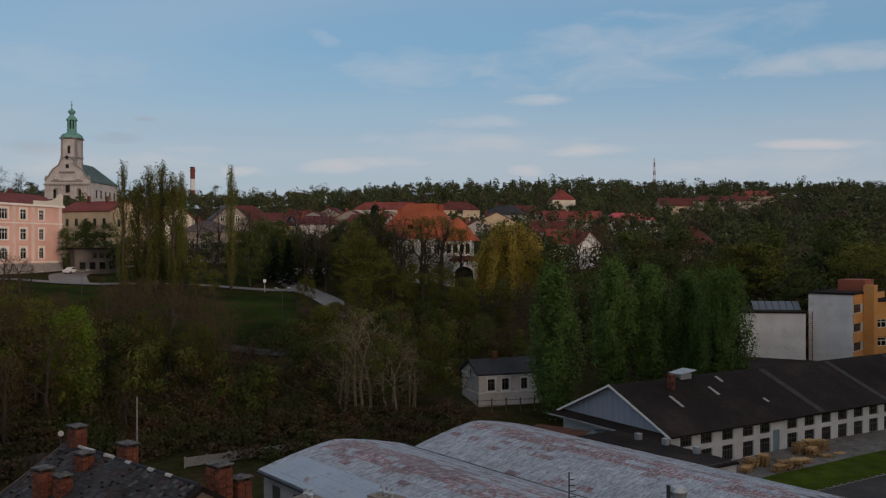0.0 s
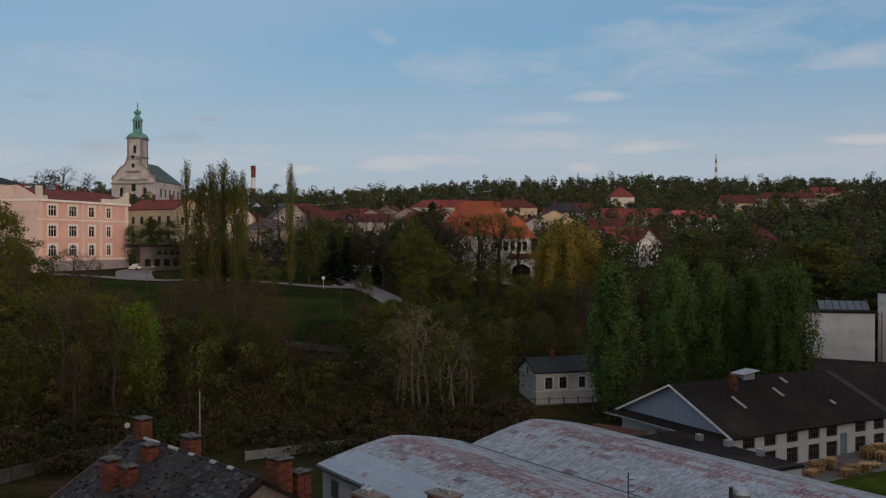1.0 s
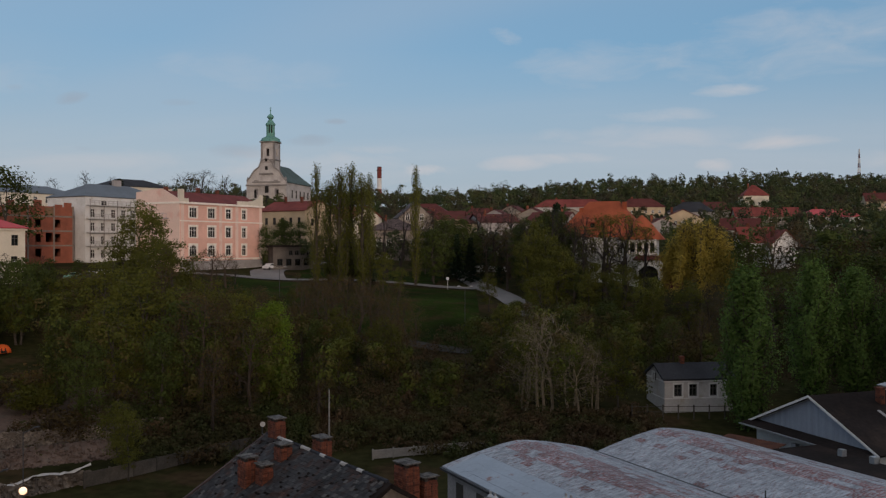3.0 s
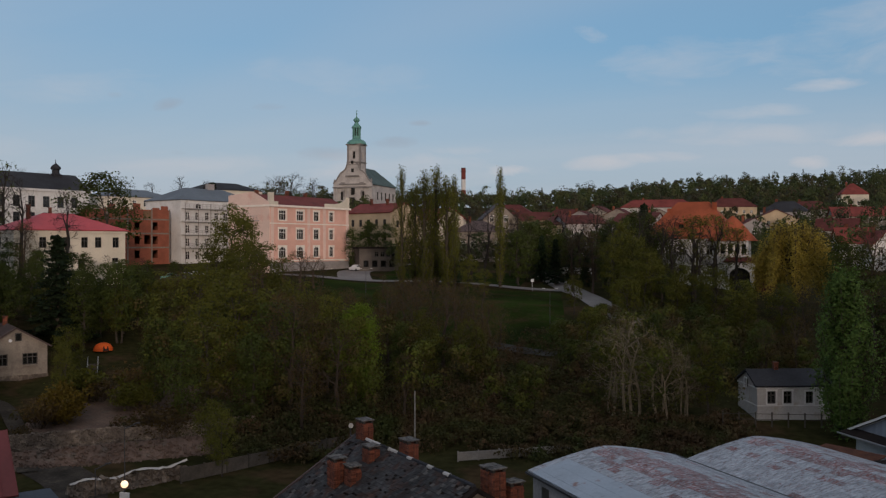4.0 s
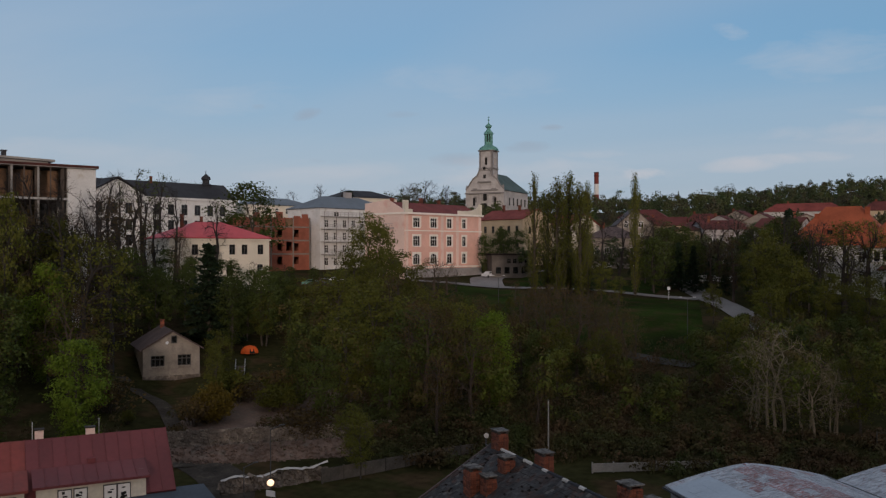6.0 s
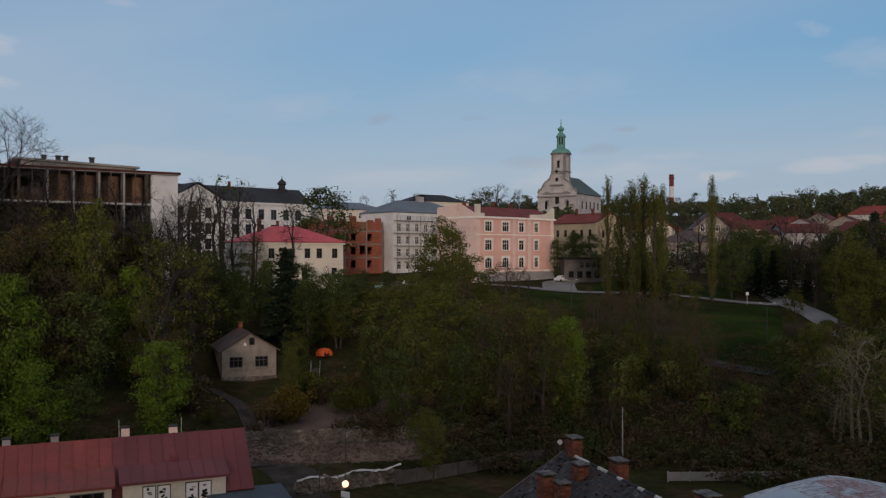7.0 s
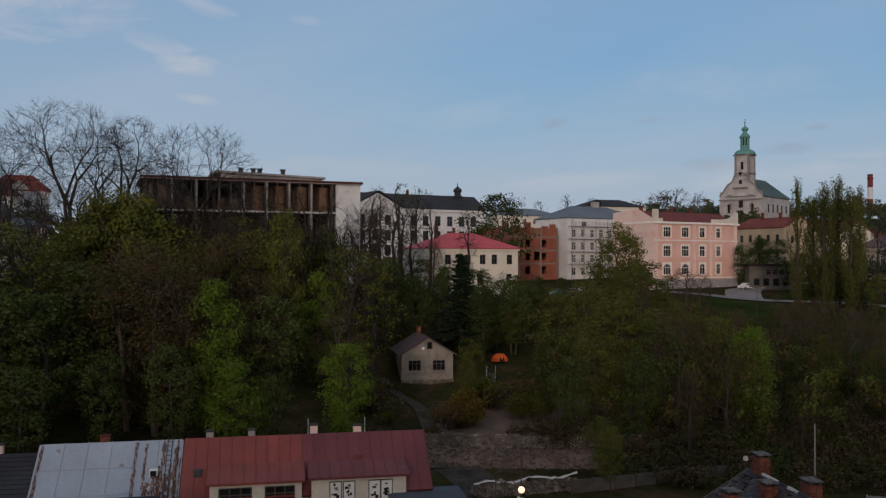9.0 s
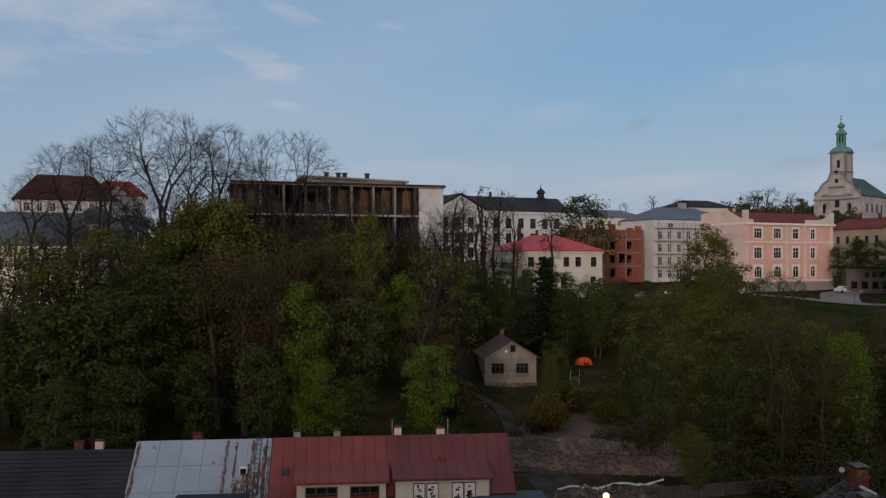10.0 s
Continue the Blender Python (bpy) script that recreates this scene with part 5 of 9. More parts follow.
part("roof", bm, M_GREYROOF, dome)

# villa with a tall orange roof
villa = building("villa", "white villa with a steep orange tile roof", (-15.0, 190.0), (3.5, 187.5), 14, 13.0, 9.0, "hip", 7.6, M_WHITE, M_ORANGETILE,
                 {"front": rows(spaced(1, 18, 6), (1.0, 5.2), 1.3, 2.2), "right": rows((3, 7, 11), (1.0, 5.2), 1.3, 2.2)}, over=0.7, ridge=6.0, cornice=((8.3, 0.3, 0.2),), trims=M_WHITE,
                 chimneys=((4.6, 5, 11, 15.2, 0.9, 0.8, M_ORANGETILE), (14.0, 5.6, 12, 16.4, 0.9, 0.7, M_ORANGETILE)))
bm = bmesh.new()
box(bm, 15.6, -2.4, -2, 21.6, 3.6, 8.3)
bay = part("bay", bm, M_WHITE, villa)
bm = bmesh.new()                                         # swept roof of the bay, carried into the main roof
lathe(bm, [(5.3, 8.2), (4.6, 8.9), (3.6, 10.0), (2.4, 11.4), (1.2, 12.6), (0.2, 13.4)], 8, 18.2, 1.4, math.pi / 8)
part("bay_roof", bm, M_ORANGETILE, villa)
for x in (16.3, 17.7, 19.1, 20.4):
    part("bay_window", boxed(x, -2.46, 5.6, x + 0.85, -2.41, 7.5), GLASS, bay)
    part("bay_post", boxed(x - 0.3, -2.5, 5.4, x - 0.1, -2.405, 7.7), M_TRIM, bay)
part("bay_sill", boxed(15.5, -2.62, 5.15, 21.7, -2.41, 5.4), M_TRIM, bay)
bm = bmesh.new()                                         # porch wall with a wide round arch
arch = [(22.1, -2.0), (22.1, 1.2)] + [(20.1 + 2.0 * math.cos(t), 1.2 + 1.5 * math.sin(t)) for t in [math.pi * i / 12 for i in range(1, 12)]] + [(18.1, 1.2), (18.1, -2.0)]
outer = [(23.0, -2.0), (23.0, 3.9), (17.2, 3.9), (17.2, -2.0)]
slab(bm, [(x, -3.5, z) for x, z in (outer + arch[::-1])][::-1], 0.35)
porch = part("porch", bm, M_WHITE, villa, "white porch with a round arch")
# thin black sheet on the bay wall paints the porch's shade
part("porch_recess", boxed(17.6, -2.47, -2.0, 22.6, -2.415, 2.9), M_DARK, porch, "thin black panel painting the shade behind the arch")
for x in (17.25, 22.65):
    part("porch_side", boxed(x, -3.14, -2.0, x + 0.3, -2.42, 3.85), M_WHITE, porch)
bm = bmesh.new()
slab(bm, [(16.8, -3.9, 3.95), (23.4, -3.9, 3.95), (22.6, -2.42, 4.9), (17.6, -2.42, 4.9)], 0.15)
part("porch_roof", bm, M_BROWNRED, villa)
part("side_wall", boxed(23.05, -3.0, -2.0, 27.0, -2.6, 2.6), M_BROWNRED, villa, "dull red garden wall")
for x in (6.8,):                                         # dormer on the front slope
    bm = bmesh.new()
    box(bm, x, 1.4, 10.0, x + 1.8, 4.2, 12.2)
    d_ = part("dormer", bm, M_ORANGETILE, villa)
    bm = bmesh.new()
    slab(bm, [(x - 0.3, 1.1, 12.1), (x + 2.1, 1.1, 12.1), (x + 2.1, 5.0, 13.2), (x - 0.3, 5.0, 13.2)], 0.15)
    part("dormer_roof", bm, M_ORANGETILE, d_)
    part("dormer_window", boxed(x + 0.35, 1.36, 10.5, x + 1.45, 1.39, 11.8), GLASS, d_)

# houses beside the square and down the road
building("house", "ochre house with a red roof behind the tenement", (-99, 222), (-83.5, 216), 12, 14.6, 14.6, "gable_x", 2.6, M_OCHRE, M_REDTILE, {"front": rows(spaced(1, 16, 5), (7.0, 10.8), 1.1, 1.9), "right": rows((3, 8), (10.5,), 1.1, 1.9)}, over=0.5, frame_m=M_FRAMEDARK,
         chimneys=((5, 5, 15, 18.6), (11, 5, 15, 18.4)))
building("house", "pale house with a bright red roof on the hill", (-88, 236), (-74, 228), 11, 16, 11.5, "gable_x", 3.2, M_CREAM, M_REDTILE, {"front": rows(spaced(1, 15, 4), (8,), 1.1, 1.8)}, over=0.5)
building("outbuilding", "low grey weathered outbuilding with a flat roof", (-81.5, 190.2), (-73.4, 195.4), 8, 14.8, 4.7, "flat", 0.4, M_SHEDWALL, M_BLACKROOF, {"front": rows(spaced(3.5, 9.2, 4), (2.7,), 1.0, 1.2) + rows(spaced(0.6, 9, 4), (0.2,), 1.4, 1.7, "plain")}, over=0.6, frame_m=M_FRAMEDARK, category="building")
building("house", "brown rendered villa in the shade of trees", (-69, 226), (-55, 231), 12, 13.8, 10.2, "hip", 3.0, M_BROWNWALL, M_BROWNROOF, {"front": rows(spaced(1, 14, 4), (1.2, 5.6), 1.8, 2.0, "triple")}, over=0.5, chimneys=((5, 5, 11, 14.4),))
building("house", "grey-brown gabled villa behind dark trees", (-64, 240), (-55, 244), 11, 14.5, 13.4, "gable_y", 4.4, M_BEIGE, M_BROWNROOF, {"front": rows((2.4, 6.6), (9.0, 12.5), 1.3, 1.9, "arch")}, over=0.4)
building("house", "grey gabled town house with a red roof", (-42.5, 254), (-31.5, 260), 13, 14.5, 12.2, "gable_x", 2.6, M_GREYWALL, M_BROWNRED, {"front": rows((2, 5, 8, 11), (1.5, 5.2, 8.8), 1.0, 1.8)}, over=0.4, chimneys=((3, 5, 13, 16),))
building("house", "ochre town house with a red roof", (-52, 262), (-43, 256), 12, 14.5, 12.0, "gable_x", 2.6, M_OCHRE, M_BROWNRED, {"front": rows((2, 5, 8), (5.2, 8.8), 1.0, 1.8)}, over=0.4)
building("house", "grey tall town house with a brown roof", (-30, 262), (-18, 258), 12, 14.5, 12.4, "gable_x", 3.0, M_GREYWALL, M_BROWNRED, {"front": rows((2, 5, 8, 11), (1.5, 5.2, 8.8), 1.0, 1.8)}, over=0.4)

# houses farther up the hill: walls, red roofs and windows, spread along the streets
HILL = random.Random(5)
def hill_house(x, y, turn, w, d, h, roof_m, wall_m, kind="gable_x", rh=3.6, label="small hill house with a red tile roof"):
    a = radians(turn)
    building("house", label, (x - math.cos(a) * w / 2, y - math.sin(a) * w / 2), (x + math.cos(a) * w / 2, y + math.sin(a) * w / 2), d, ground(x, y) + 0.3, h, kind, rh, wall_m, roof_m,
             {"front": rows(spaced(0.8, w - 0.8, max(2, int(w / 3.2))), (1.0, 4.2) if h > 5.5 else (1.0,), 1.2, 1.6)}, over=0.5, chimneys=((w * 0.3, d * 0.55, h, h + rh + 1.0, 0.9, 0.7),), group="houses on the hill")


hill_house(40.5, 237, 12, 7.5, 9, 6.0, M_REDTILE, M_WHITE, "gable_y", 3.8, "white gabled house with red roof among trees")
hill_house(34.5, 241, 8, 9, 8, 6.4, M_REDTILE, M_WHITE, "gable_x", 3.8)
hill_house(72, 512, 6, 14, 12, 9.5, M_REDTILE, M_CREAM, "hip", 6.0, "cream house with a steep red hipped roof")
hill_house(36, 296, -15, 12, 9, 6.2, M_BROWNRED, M_OFFWHITE)
for x, y, turn, w, h, rm, wm in ((58, 378, 5, 26, 6.5, M_REDTILE, M_BEIGE), (84, 384, 3, 24, 6.0, M_PINKSHEET, M_WHITE), (-26, 416, 3, 34, 9.5, M_REDTILE, M_OFFWHITE),
                                 (-52, 392, -12, 16, 7.0, M_BROWNRED, M_BEIGE), (-62, 372, 14, 18, 7.0, M_BROWNRED, M_BEIGE), (-38, 352, -8, 15, 8.0, M_BROWNRED, M_BEIGE), (-72, 334, 6, 18, 8.0, M_BROWNRED, M_OCHRE),
                                 (-20, 330, 10, 16, 7.5, M_BROWNRED, M_BEIGE), (-48, 318, -6, 14, 8.5, M_BROWNRED, M_GREYWALL), (22, 352, 8, 16, 6.5, M_BROWNRED, M_OCHRE), (40, 420, -6, 20, 7.0, M_BROWNRED, M_BEIGE),
                                 (8, 440, 6, 22, 7.5, M_BROWNRED, M_OCHRE), (-95, 400, 4, 22, 8, M_BROWNRED, M_BEIGE), (128, 470, 0, 18, 7, M_BROWNRED, M_OCHRE), (165, 500, 4, 40, 7, M_BROWNRED, M_BEIGE), (71, 240, -20, 9, 6, M_BROWNRED, M_BEIGE),
                                 (205, 560, 4, 30, 7, M_REDTILE, M_OCHRE), (12, 300, 10, 12, 6, M_BROWNRED, M_GREYWALL), (26, 372, -12, 18, 9, M_SLATE, M_GREYWALL)):
    hill_house(x, y, turn, w, 11, h, rm, wm, "gable_y" if w <= 16 and int(x) % 2 == 0 else "hip" if int(y) % 4 == 0 else "gable_x", 3.2 + int(x) % 3 * 0.5)

# red and white chimney stack, and the lattice mast on the ridge
stack = empty("industrial_chimney", pose(-251.4, 864.2, ground(-251.4, 864.2) - 2, 0, 0, 0), "tall chimney stack painted in red and white bands", "chimney")
zt = 99.2 - ground(-251.4, 864.2) + 2
for k in range(5):
    bm = bmesh.new()
    z1, z0 = zt - 11.0 * k + (0 if k else 0), zt - 11.0 * (k + 1)
    rod(bm, (0, 0, z0), (0, 0, z1), 2.3 + 0.1 * (k + 1), 2.3 + 0.1 * k, 14)
    part("band", bm, M_WHITE if k in (1, 3) else M_REDTILE, stack)
bm = bmesh.new()
rod(bm, (0, 0, zt - 3), (0, 0, zt - 2.2), 3.0, 3.0, 14)
rod(bm, (0, 0, zt), (0, 0, zt + 1.2), 2.6, 2.4, 14)
part("platform", bm, M_BROWNRED, stack)
mast = empty("lattice_mast", pose(215, 874, ground(215, 874), 0, 0, 0), "slender lattice radio mast painted red and white", "mast")
zt = 109.4 - ground(215, 874)
for k in range(8):
    bm = bmesh.new()
    z0, z1 = zt * k / 8, zt * (k + 1) / 8
    r0, r1 = 2.0 - 1.6 * k / 8, 2.0 - 1.6 * (k + 1) / 8
    for i in range(4):
        a, b = math.pi / 4 + i * math.pi / 2, math.pi / 4 + (i + 1) * math.pi / 2
        p = lambda r, t, z: (r * math.cos(t), r * math.sin(t), z)
        rod(bm, p(r0, a, z0), p(r1, a, z1), 0.22, 0.22, 4)
        rod(bm, p(r0, a, z0), p(r1, b, z1), 0.13, 0.13, 4)
        rod(bm, p(r1, a, z1), p(r1, b, z1), 0.13, 0.13, 4)
    part("section", bm, M_WHITE if k % 2 else M_BROWNRED, mast)

# ---- valley floor: cottage, factory, halls, street ----
cottage = building("cottage", "white one-storey cottage with a dark felt roof", (3.9, 94.3), (11.2, 97.0), 5.0, 3.3, 2.6, "gable_x", 1.25, M_OFFWHITE, M_SLATE,
                   {"front": rows((1.5, 3.2), (0.75,), 0.9, 1.3) + rows((5.5, 7.3), (0.75,), 0.8, 1.25), "left": [(2.5, 2.2, 0.5, 0.8, "plain")]}, over=0.28, frame_m=M_FRAMEDARK,
                   cornice=((2.3, 0.12, 0.08), (0.5, 0.1, 0.05)), trims=M_WHITE, chimneys=((3.0, 2.5, 3.3, 4.6, 0.45, 0.45),), base=1.2)

# long factory hall with its boarded gable towards the valley
FU = Vector((0.853, 0.521))                       # along the hall
FR = Vector((19.8, 74.8))                         # near corner under the gable
GW = 14.6                                         # gable's width
FL = FR - Vector((FU.y, -FU.x)) * GW
fac_holes = {"right": [(14.1, 0.0, 1.0, 2.5, "open")]}
for x in (1.9, 4.5, 7.3, 10.1, 12.5):
    fac_holes["right"] += [(x, 2.35, 1.5, 0.9, "grid"), (x, 0.45, 1.5, 1.45, "grid")]
for i in range(18):
    x = 16.5 + i * 2.66
    fac_holes["right"] += [(x, 2.35, 1.55, 0.95, "grid"), (x, 0.4, 1.55, 1.55, "grid")]
factory = building("factory_hall", "long white factory hall with a black felt gable roof", FL, FR, 66, -0.1, 3.6, "gable_y", 3.3, M_WHITE, M_BLACKROOF, fac_holes, over=0.5, frame_m=M_FRAMEDARK, category="building", sills=False,
                   chimneys=((GW / 2 + 1.6, 6.0, 5.2, 7.6, 0.55, 0.55),))
part("door", boxed(GW - 0.12, 13.6, 0, GW - 0.06, 14.6, 2.5), M_TEAL, factory, "teal painted door")
bm = bmesh.new()
slab(bm, [(0.1, -0.03, 3.5), (GW - 0.1, -0.03, 3.5), (GW / 2, -0.03, 6.85)], 0.03)
part("gable_boarding", bm, M_BLUEGREY, factory, "blue-grey boarded gable")
for s in (0, 1):
    bm = bmesh.new()
    x0, x1 = (-0.5, GW / 2) if not s else (GW + 0.5, GW / 2)
    q = [(x0, -0.57, 3.50), (x1, -0.57, 7.10), (x1, -0.57, 6.88), (x0, -0.57, 3.28)]
    slab(bm, q if s else q[::-1], 0.05)
    part("verge_board", bm, M_FRAMEWHITE, factory, "pale verge board")
bm = bmesh.new()
slab(bm, [(-0.6, -1.5, 3.25), (GW + 0.3, -1.5, 3.25), (GW + 0.3, -0.04, 3.6), (-0.6, -0.04, 3.6)], 0.12)
part("pent_roof", bm, M_BLACKROOF, factory)
part("gutter", boxed(-0.6, -1.62, 3.14, GW + 0.3, -1.5, 3.27), M_METAL, factory)
for x in (6.2, 8.6, 11.2, 12.6):
    part("vent_box", boxed(x, -1.4, 2.1, x + 0.55, -0.9, 2.7), M_METAL, factory)
kz = 3.3 / (GW / 2)
for y in (20.2, 31.4, 42.5):
    bm = bmesh.new()
    slab(bm, [(GW / 2 + 0.3, y, 7.13 - 0.3 * kz), (GW + 0.4, y, 3.83 - 0.4 * kz), (GW + 0.4, y + 0.9, 3.83 - 0.4 * kz), (GW / 2 + 0.3, y + 0.9, 7.13 - 0.3 * kz)], 0.06)
    part("roof_strip", bm, M_SOOT, factory, "grey patched roof strip")
for x, y, ln in ((GW / 2 + 2.6, 4.6, 1.7), (GW / 2 + 2.0, 10.6, 1.3), (GW / 2 + 4.6, 15.5, 0.6), (GW / 2 + 0.6, 13.2, 0.9)):
    bm = bmesh.new()
    za, zb = 7.10 - (x - GW / 2) * kz, 7.10 - (x + ln - GW / 2) * kz
    slab(bm, [(x, y, za), (x + ln, y, zb), (x + ln, y + 0.35, zb), (x, y + 0.35, za)], 0.1)
    part("skylight", bm, M_GREYWALL, factory)
bm = bmesh.new()
box(bm, GW / 2 - 0.5, 8.5, 6.6, GW / 2 + 0.5, 10.0, 7.4)
slab(bm, [(GW / 2 - 0.9, 8.2, 7.45), (GW / 2 + 0.9, 8.2, 7.45), (GW / 2 + 0.9, 10.3, 7.75), (GW / 2 - 0.9, 10.3, 7.75)], 0.08)
part("roof_vent", bm, M_METAL, factory, "white ridge ventilator")

# flat-roofed annex and a rusty shed before the gable
annex = building("annex", "low annex with a black flat roof and white end", (12.1, 75.9), (19.1, 64.5), 4.3, 0, 3.05, "flat", 0.16, M_WHITE, M_BLACKROOF, {}, over=0.15, category="building")
part("roof_curb", boxed(13.2, -0.1, 3.215, 13.4, 4.4, 3.33), M_SOOT, annex)
for x, y in ((3.4, 3.2), (6.1, 3.7), (9.6, 3.6)):
    part("vent_box", boxed(x, y, 3.215, x + 0.5, y + 0.45, 3.75), M_METAL, annex, "pale metal vent box")
shed = empty("shed_roof", pose(7.6, 80.4, 0, 0, 0, -38), "rusty corrugated shed roof on posts", "shed")
for i in range(11):
    bm = bmesh.new()
    x = i * 0.5
    slab(bm, [(x, -2.6, 2.55 + 0.02 * (i % 2)), (x + 0.52, -2.6, 2.55 + 0.02 * (i % 2)), (x + 0.52, 2.4, 3.0), (x, 2.4, 3.0)], 0.04)
    part("sheet", bm, M_RUST, shed)
for x, y in ((0.1, -2.4), (5.3, -2.4), (0.1, 2.2), (5.3, 2.2)):
    part("post", boxed(x - 0.06, y - 0.06, 0, x + 0.06, y + 0.06, 2.55), M_DARKMETAL, shed)
building("workshop", "low workshop with a black flat roof by the poplars", (33.5, 112.5), (45.5, 106.0), 16, 0, 3.6, "flat", 0.25, M_OCHRE, M_BLACKROOF, {}, over=0.2, category="building")

# white block and yellow office wing at the end of the yard
building("warehouse", "white windowless warehouse with a flat roof", (43.6, 128.2), (53.4, 126.6), 14, 0.5, 9.5, "flat", 0.25, M_WHITE, M_BLACKROOF, {}, over=0.12, category="building")
wing = building("office_block", "office block with yellow bands and a white end wall", (54.9, 129.2), (59.6, 125.0), 16, 0.5, 12.3, "flat", 0.3, M_WHITE, M_BLACKROOF,
                {"right": [(2.1, z, 3.6, 1.25, "grid") for z in (1.2, 4.0, 6.8, 9.6)] + [(8.0, z, 5.0, 1.25, "grid") for z in (1.2, 4.0, 6.8, 9.6)]}, over=0.15, category="building", frame_m=M_FRAMEDARK)
wd = math.hypot(4.7, 4.2)
for z in (0.0, 2.5, 5.3, 8.1, 10.9):
    part("spandrel", boxed(wd + 0.005, 0.05, z, wd + 0.08, 15.9, z + (1.15 if z == 0 else 1.45)), M_YELLOW, wing, "yellow facade band")
part("stair_shaft", boxed(wd + 0.1, 4.6, 0, wd + 1.6, 6.4, 13.6), M_YELLOW, wing, "ochre stair shaft")
part("roof_house", boxed(2.2, 6.5, 12.6, wd - 0.2, 11.0, 14.3), M_BLOCK, wing)
building("office_wing", "yellow office wing standing farther back", (62.5, 128.5), (72, 132), 14, 0.5, 11.0, "flat", 0.3, M_YELLOW, M_BLACKROOF, {"front": [(3, z, 4, 1.3, "grid") for z in (1.5, 4.3, 7.1)]}, over=0.15, category="building")
ladder = empty("fire_ladder", pose(53.9, 126.9, 0.5, 0, 0, 20), "rusty caged fire ladder on the warehouse corner", "ladder")
for x in (0.0, 0.75):
    part("rail", boxed(x, 0, 2, x + 0.08, 0.08, 9.8), M_RUST, ladder)
for i in range(22):
    part("rung", boxed(0.08, 0.02, 2.2 + i * 0.34, 0.75, 0.06, 2.25 + i * 0.34), M_RUST, ladder)
skyl = empty("roof_lantern", pose(47.5, 131.5, 10.25, 0, 0, -9), "glazed roof lantern with metal ribs", "skylight")
for i in range(7):
    bm = bmesh.new()
    slab(bm, [(i * 1.0, 0, 0), (i * 1.0 + 0.9, 0, 0), (i * 1.0 + 0.9, 2.0, 1.2), (i * 1.0, 2.0, 1.2)], 0.1)
    part("panel", bm, M_GREYROOF, skyl)

# ---- foreground: metal hall, slate house, street row ----
def hall_z(x):
    """Height of the rounded hall roof across one span."""
    return 3.75 + 1.25 * (1 - abs(2 * x / 13.0 - 1) ** 1.35)


def double_hall():
    e = empty("metal_hall", pose(-13.3, 62.4, 0, 0, 0, 39), "double hall with rusty flaking white sheet-metal roofs", "building")
    span, length = 13.0, 30.0
    for k in range(2):
        bm = bmesh.new()
        n, m = 14, 4
        grid = []
        for i in range(n + 1):
            x = span * i / n
            grid.append([bm.verts.new((k * span + x, 0.3 - 1.6 * k - length * j / m, hall_z(x) - 0.06)) for j in range(m + 1)])
        for i in range(n):
            for j in range(m):
                bm.faces.new((grid[i][j], grid[i][j + 1], grid[i + 1][j + 1], grid[i + 1][j]))
        part("roof", bm, M_SHEETROOF, e)
        bm = bmesh.new()
        x0 = k * span
        box(bm, x0 + 0.25, -length, -0.5, x0 + span - 0.25, -0.05 - 1.6 * k, 3.6)
        prof = [(x0 + span * i / 10, hall_z(span * i / 10) - 0.08) for i in range(11)]
        bm.faces.new([bm.verts.new((x, -1.6 * k, z)) for x, z in prof])
        part("wall", bm, M_GREYWALL, e)
    for y in (-1.5, -4.5, -7.5, -10.5):                      # openings along the eave wall
        part("window", boxed(0.18, y - 1.0, 1.8, 0.24, y, 3.0), M_FRAMEDARK, e)
    for k in range(2):                                       # flashing along the curved end of each roof
        bm = bmesh.new()
        g = [[bm.verts.new((k * span + span * i / 20, 0.34 - 1.6 * k - w, hall_z(span * i / 20) + 0.035 - d)) for w, d in ((0.0, 0.12), (0.0, 0.0), (0.75, 0.0))] for i in range(21)]
        for a, b in zip(g, g[1:]):
            for j in range(2):
                bm.faces.new((a[j], a[j + 1], b[j + 1], b[j]))
        part("end_flashing", bm, M_SHEETROOF, e)
    part("gutter", boxed(-0.22, -length, 3.55, -0.06, 0.3, 3.7), M_DARKMETAL, e)
    part("valley_gutter", boxed(span - 0.12, -length, 3.72, span + 0.12, 0.3, 3.80), M_DARKMETAL, e)
    # single roof sheets, lapped like shingles
    plate = boxed(-0.34, -0.62, -0.012, 0.34, 0.62, 0.012)
    me = {}
    for key, m in (("w", M_SHEETROOF), ("p", M_SHEETPATCH), ("r", M_SHEETRED)):
        d = bpy.data.meshes.new("sheet")
        plate.to_mesh(d)
        d.materials.append(m)
        me[key] = d
    plate.free()
    rnd = random.Random(3)
    rest, count = {"w": bmesh.new(), "p": bmesh.new(), "r": bmesh.new()}, 0
    for k in range(2):
        for i in range(21):
            x = 0.33 + i * 0.617
            slope = math.atan2(hall_z(x + 0.2) - hall_z(x - 0.2), 0.4)
            for j in range(25):
                y = -0.35 - j * 1.16 - (0.58 if i % 2 else 0) - 1.6 * k
                top = abs(x - 6.5)
                key = "w"
                if k == 0 and x < 2.9 and y > -16:
                    key = "p"
                elif top < 1.3 and rnd.random() < 0.75 or (k == 0 and 6.4 < x < 9.5 and rnd.random() < 0.6) or rnd.random() < 0.12:
                    key = "r"
                m = pose(k * span + x, y, hall_z(x) + 0.005 + 0.008 * (i % 2), rnd.uniform(-0.6, 0.6), math.degrees(-slope) + rnd.uniform(-0.8, 0.8), rnd.uniform(-0.5, 0.5))
                if -14.5 < y < -7.2 and count < 300:
                    ob = new("roof_sheet", me[key])
                    ob.parent, ob.matrix_local = e, m
                    count += 1
                else:
                    box(rest[key], -0.34, -0.62, -0.012, 0.34, 0.62, 0.012, m)
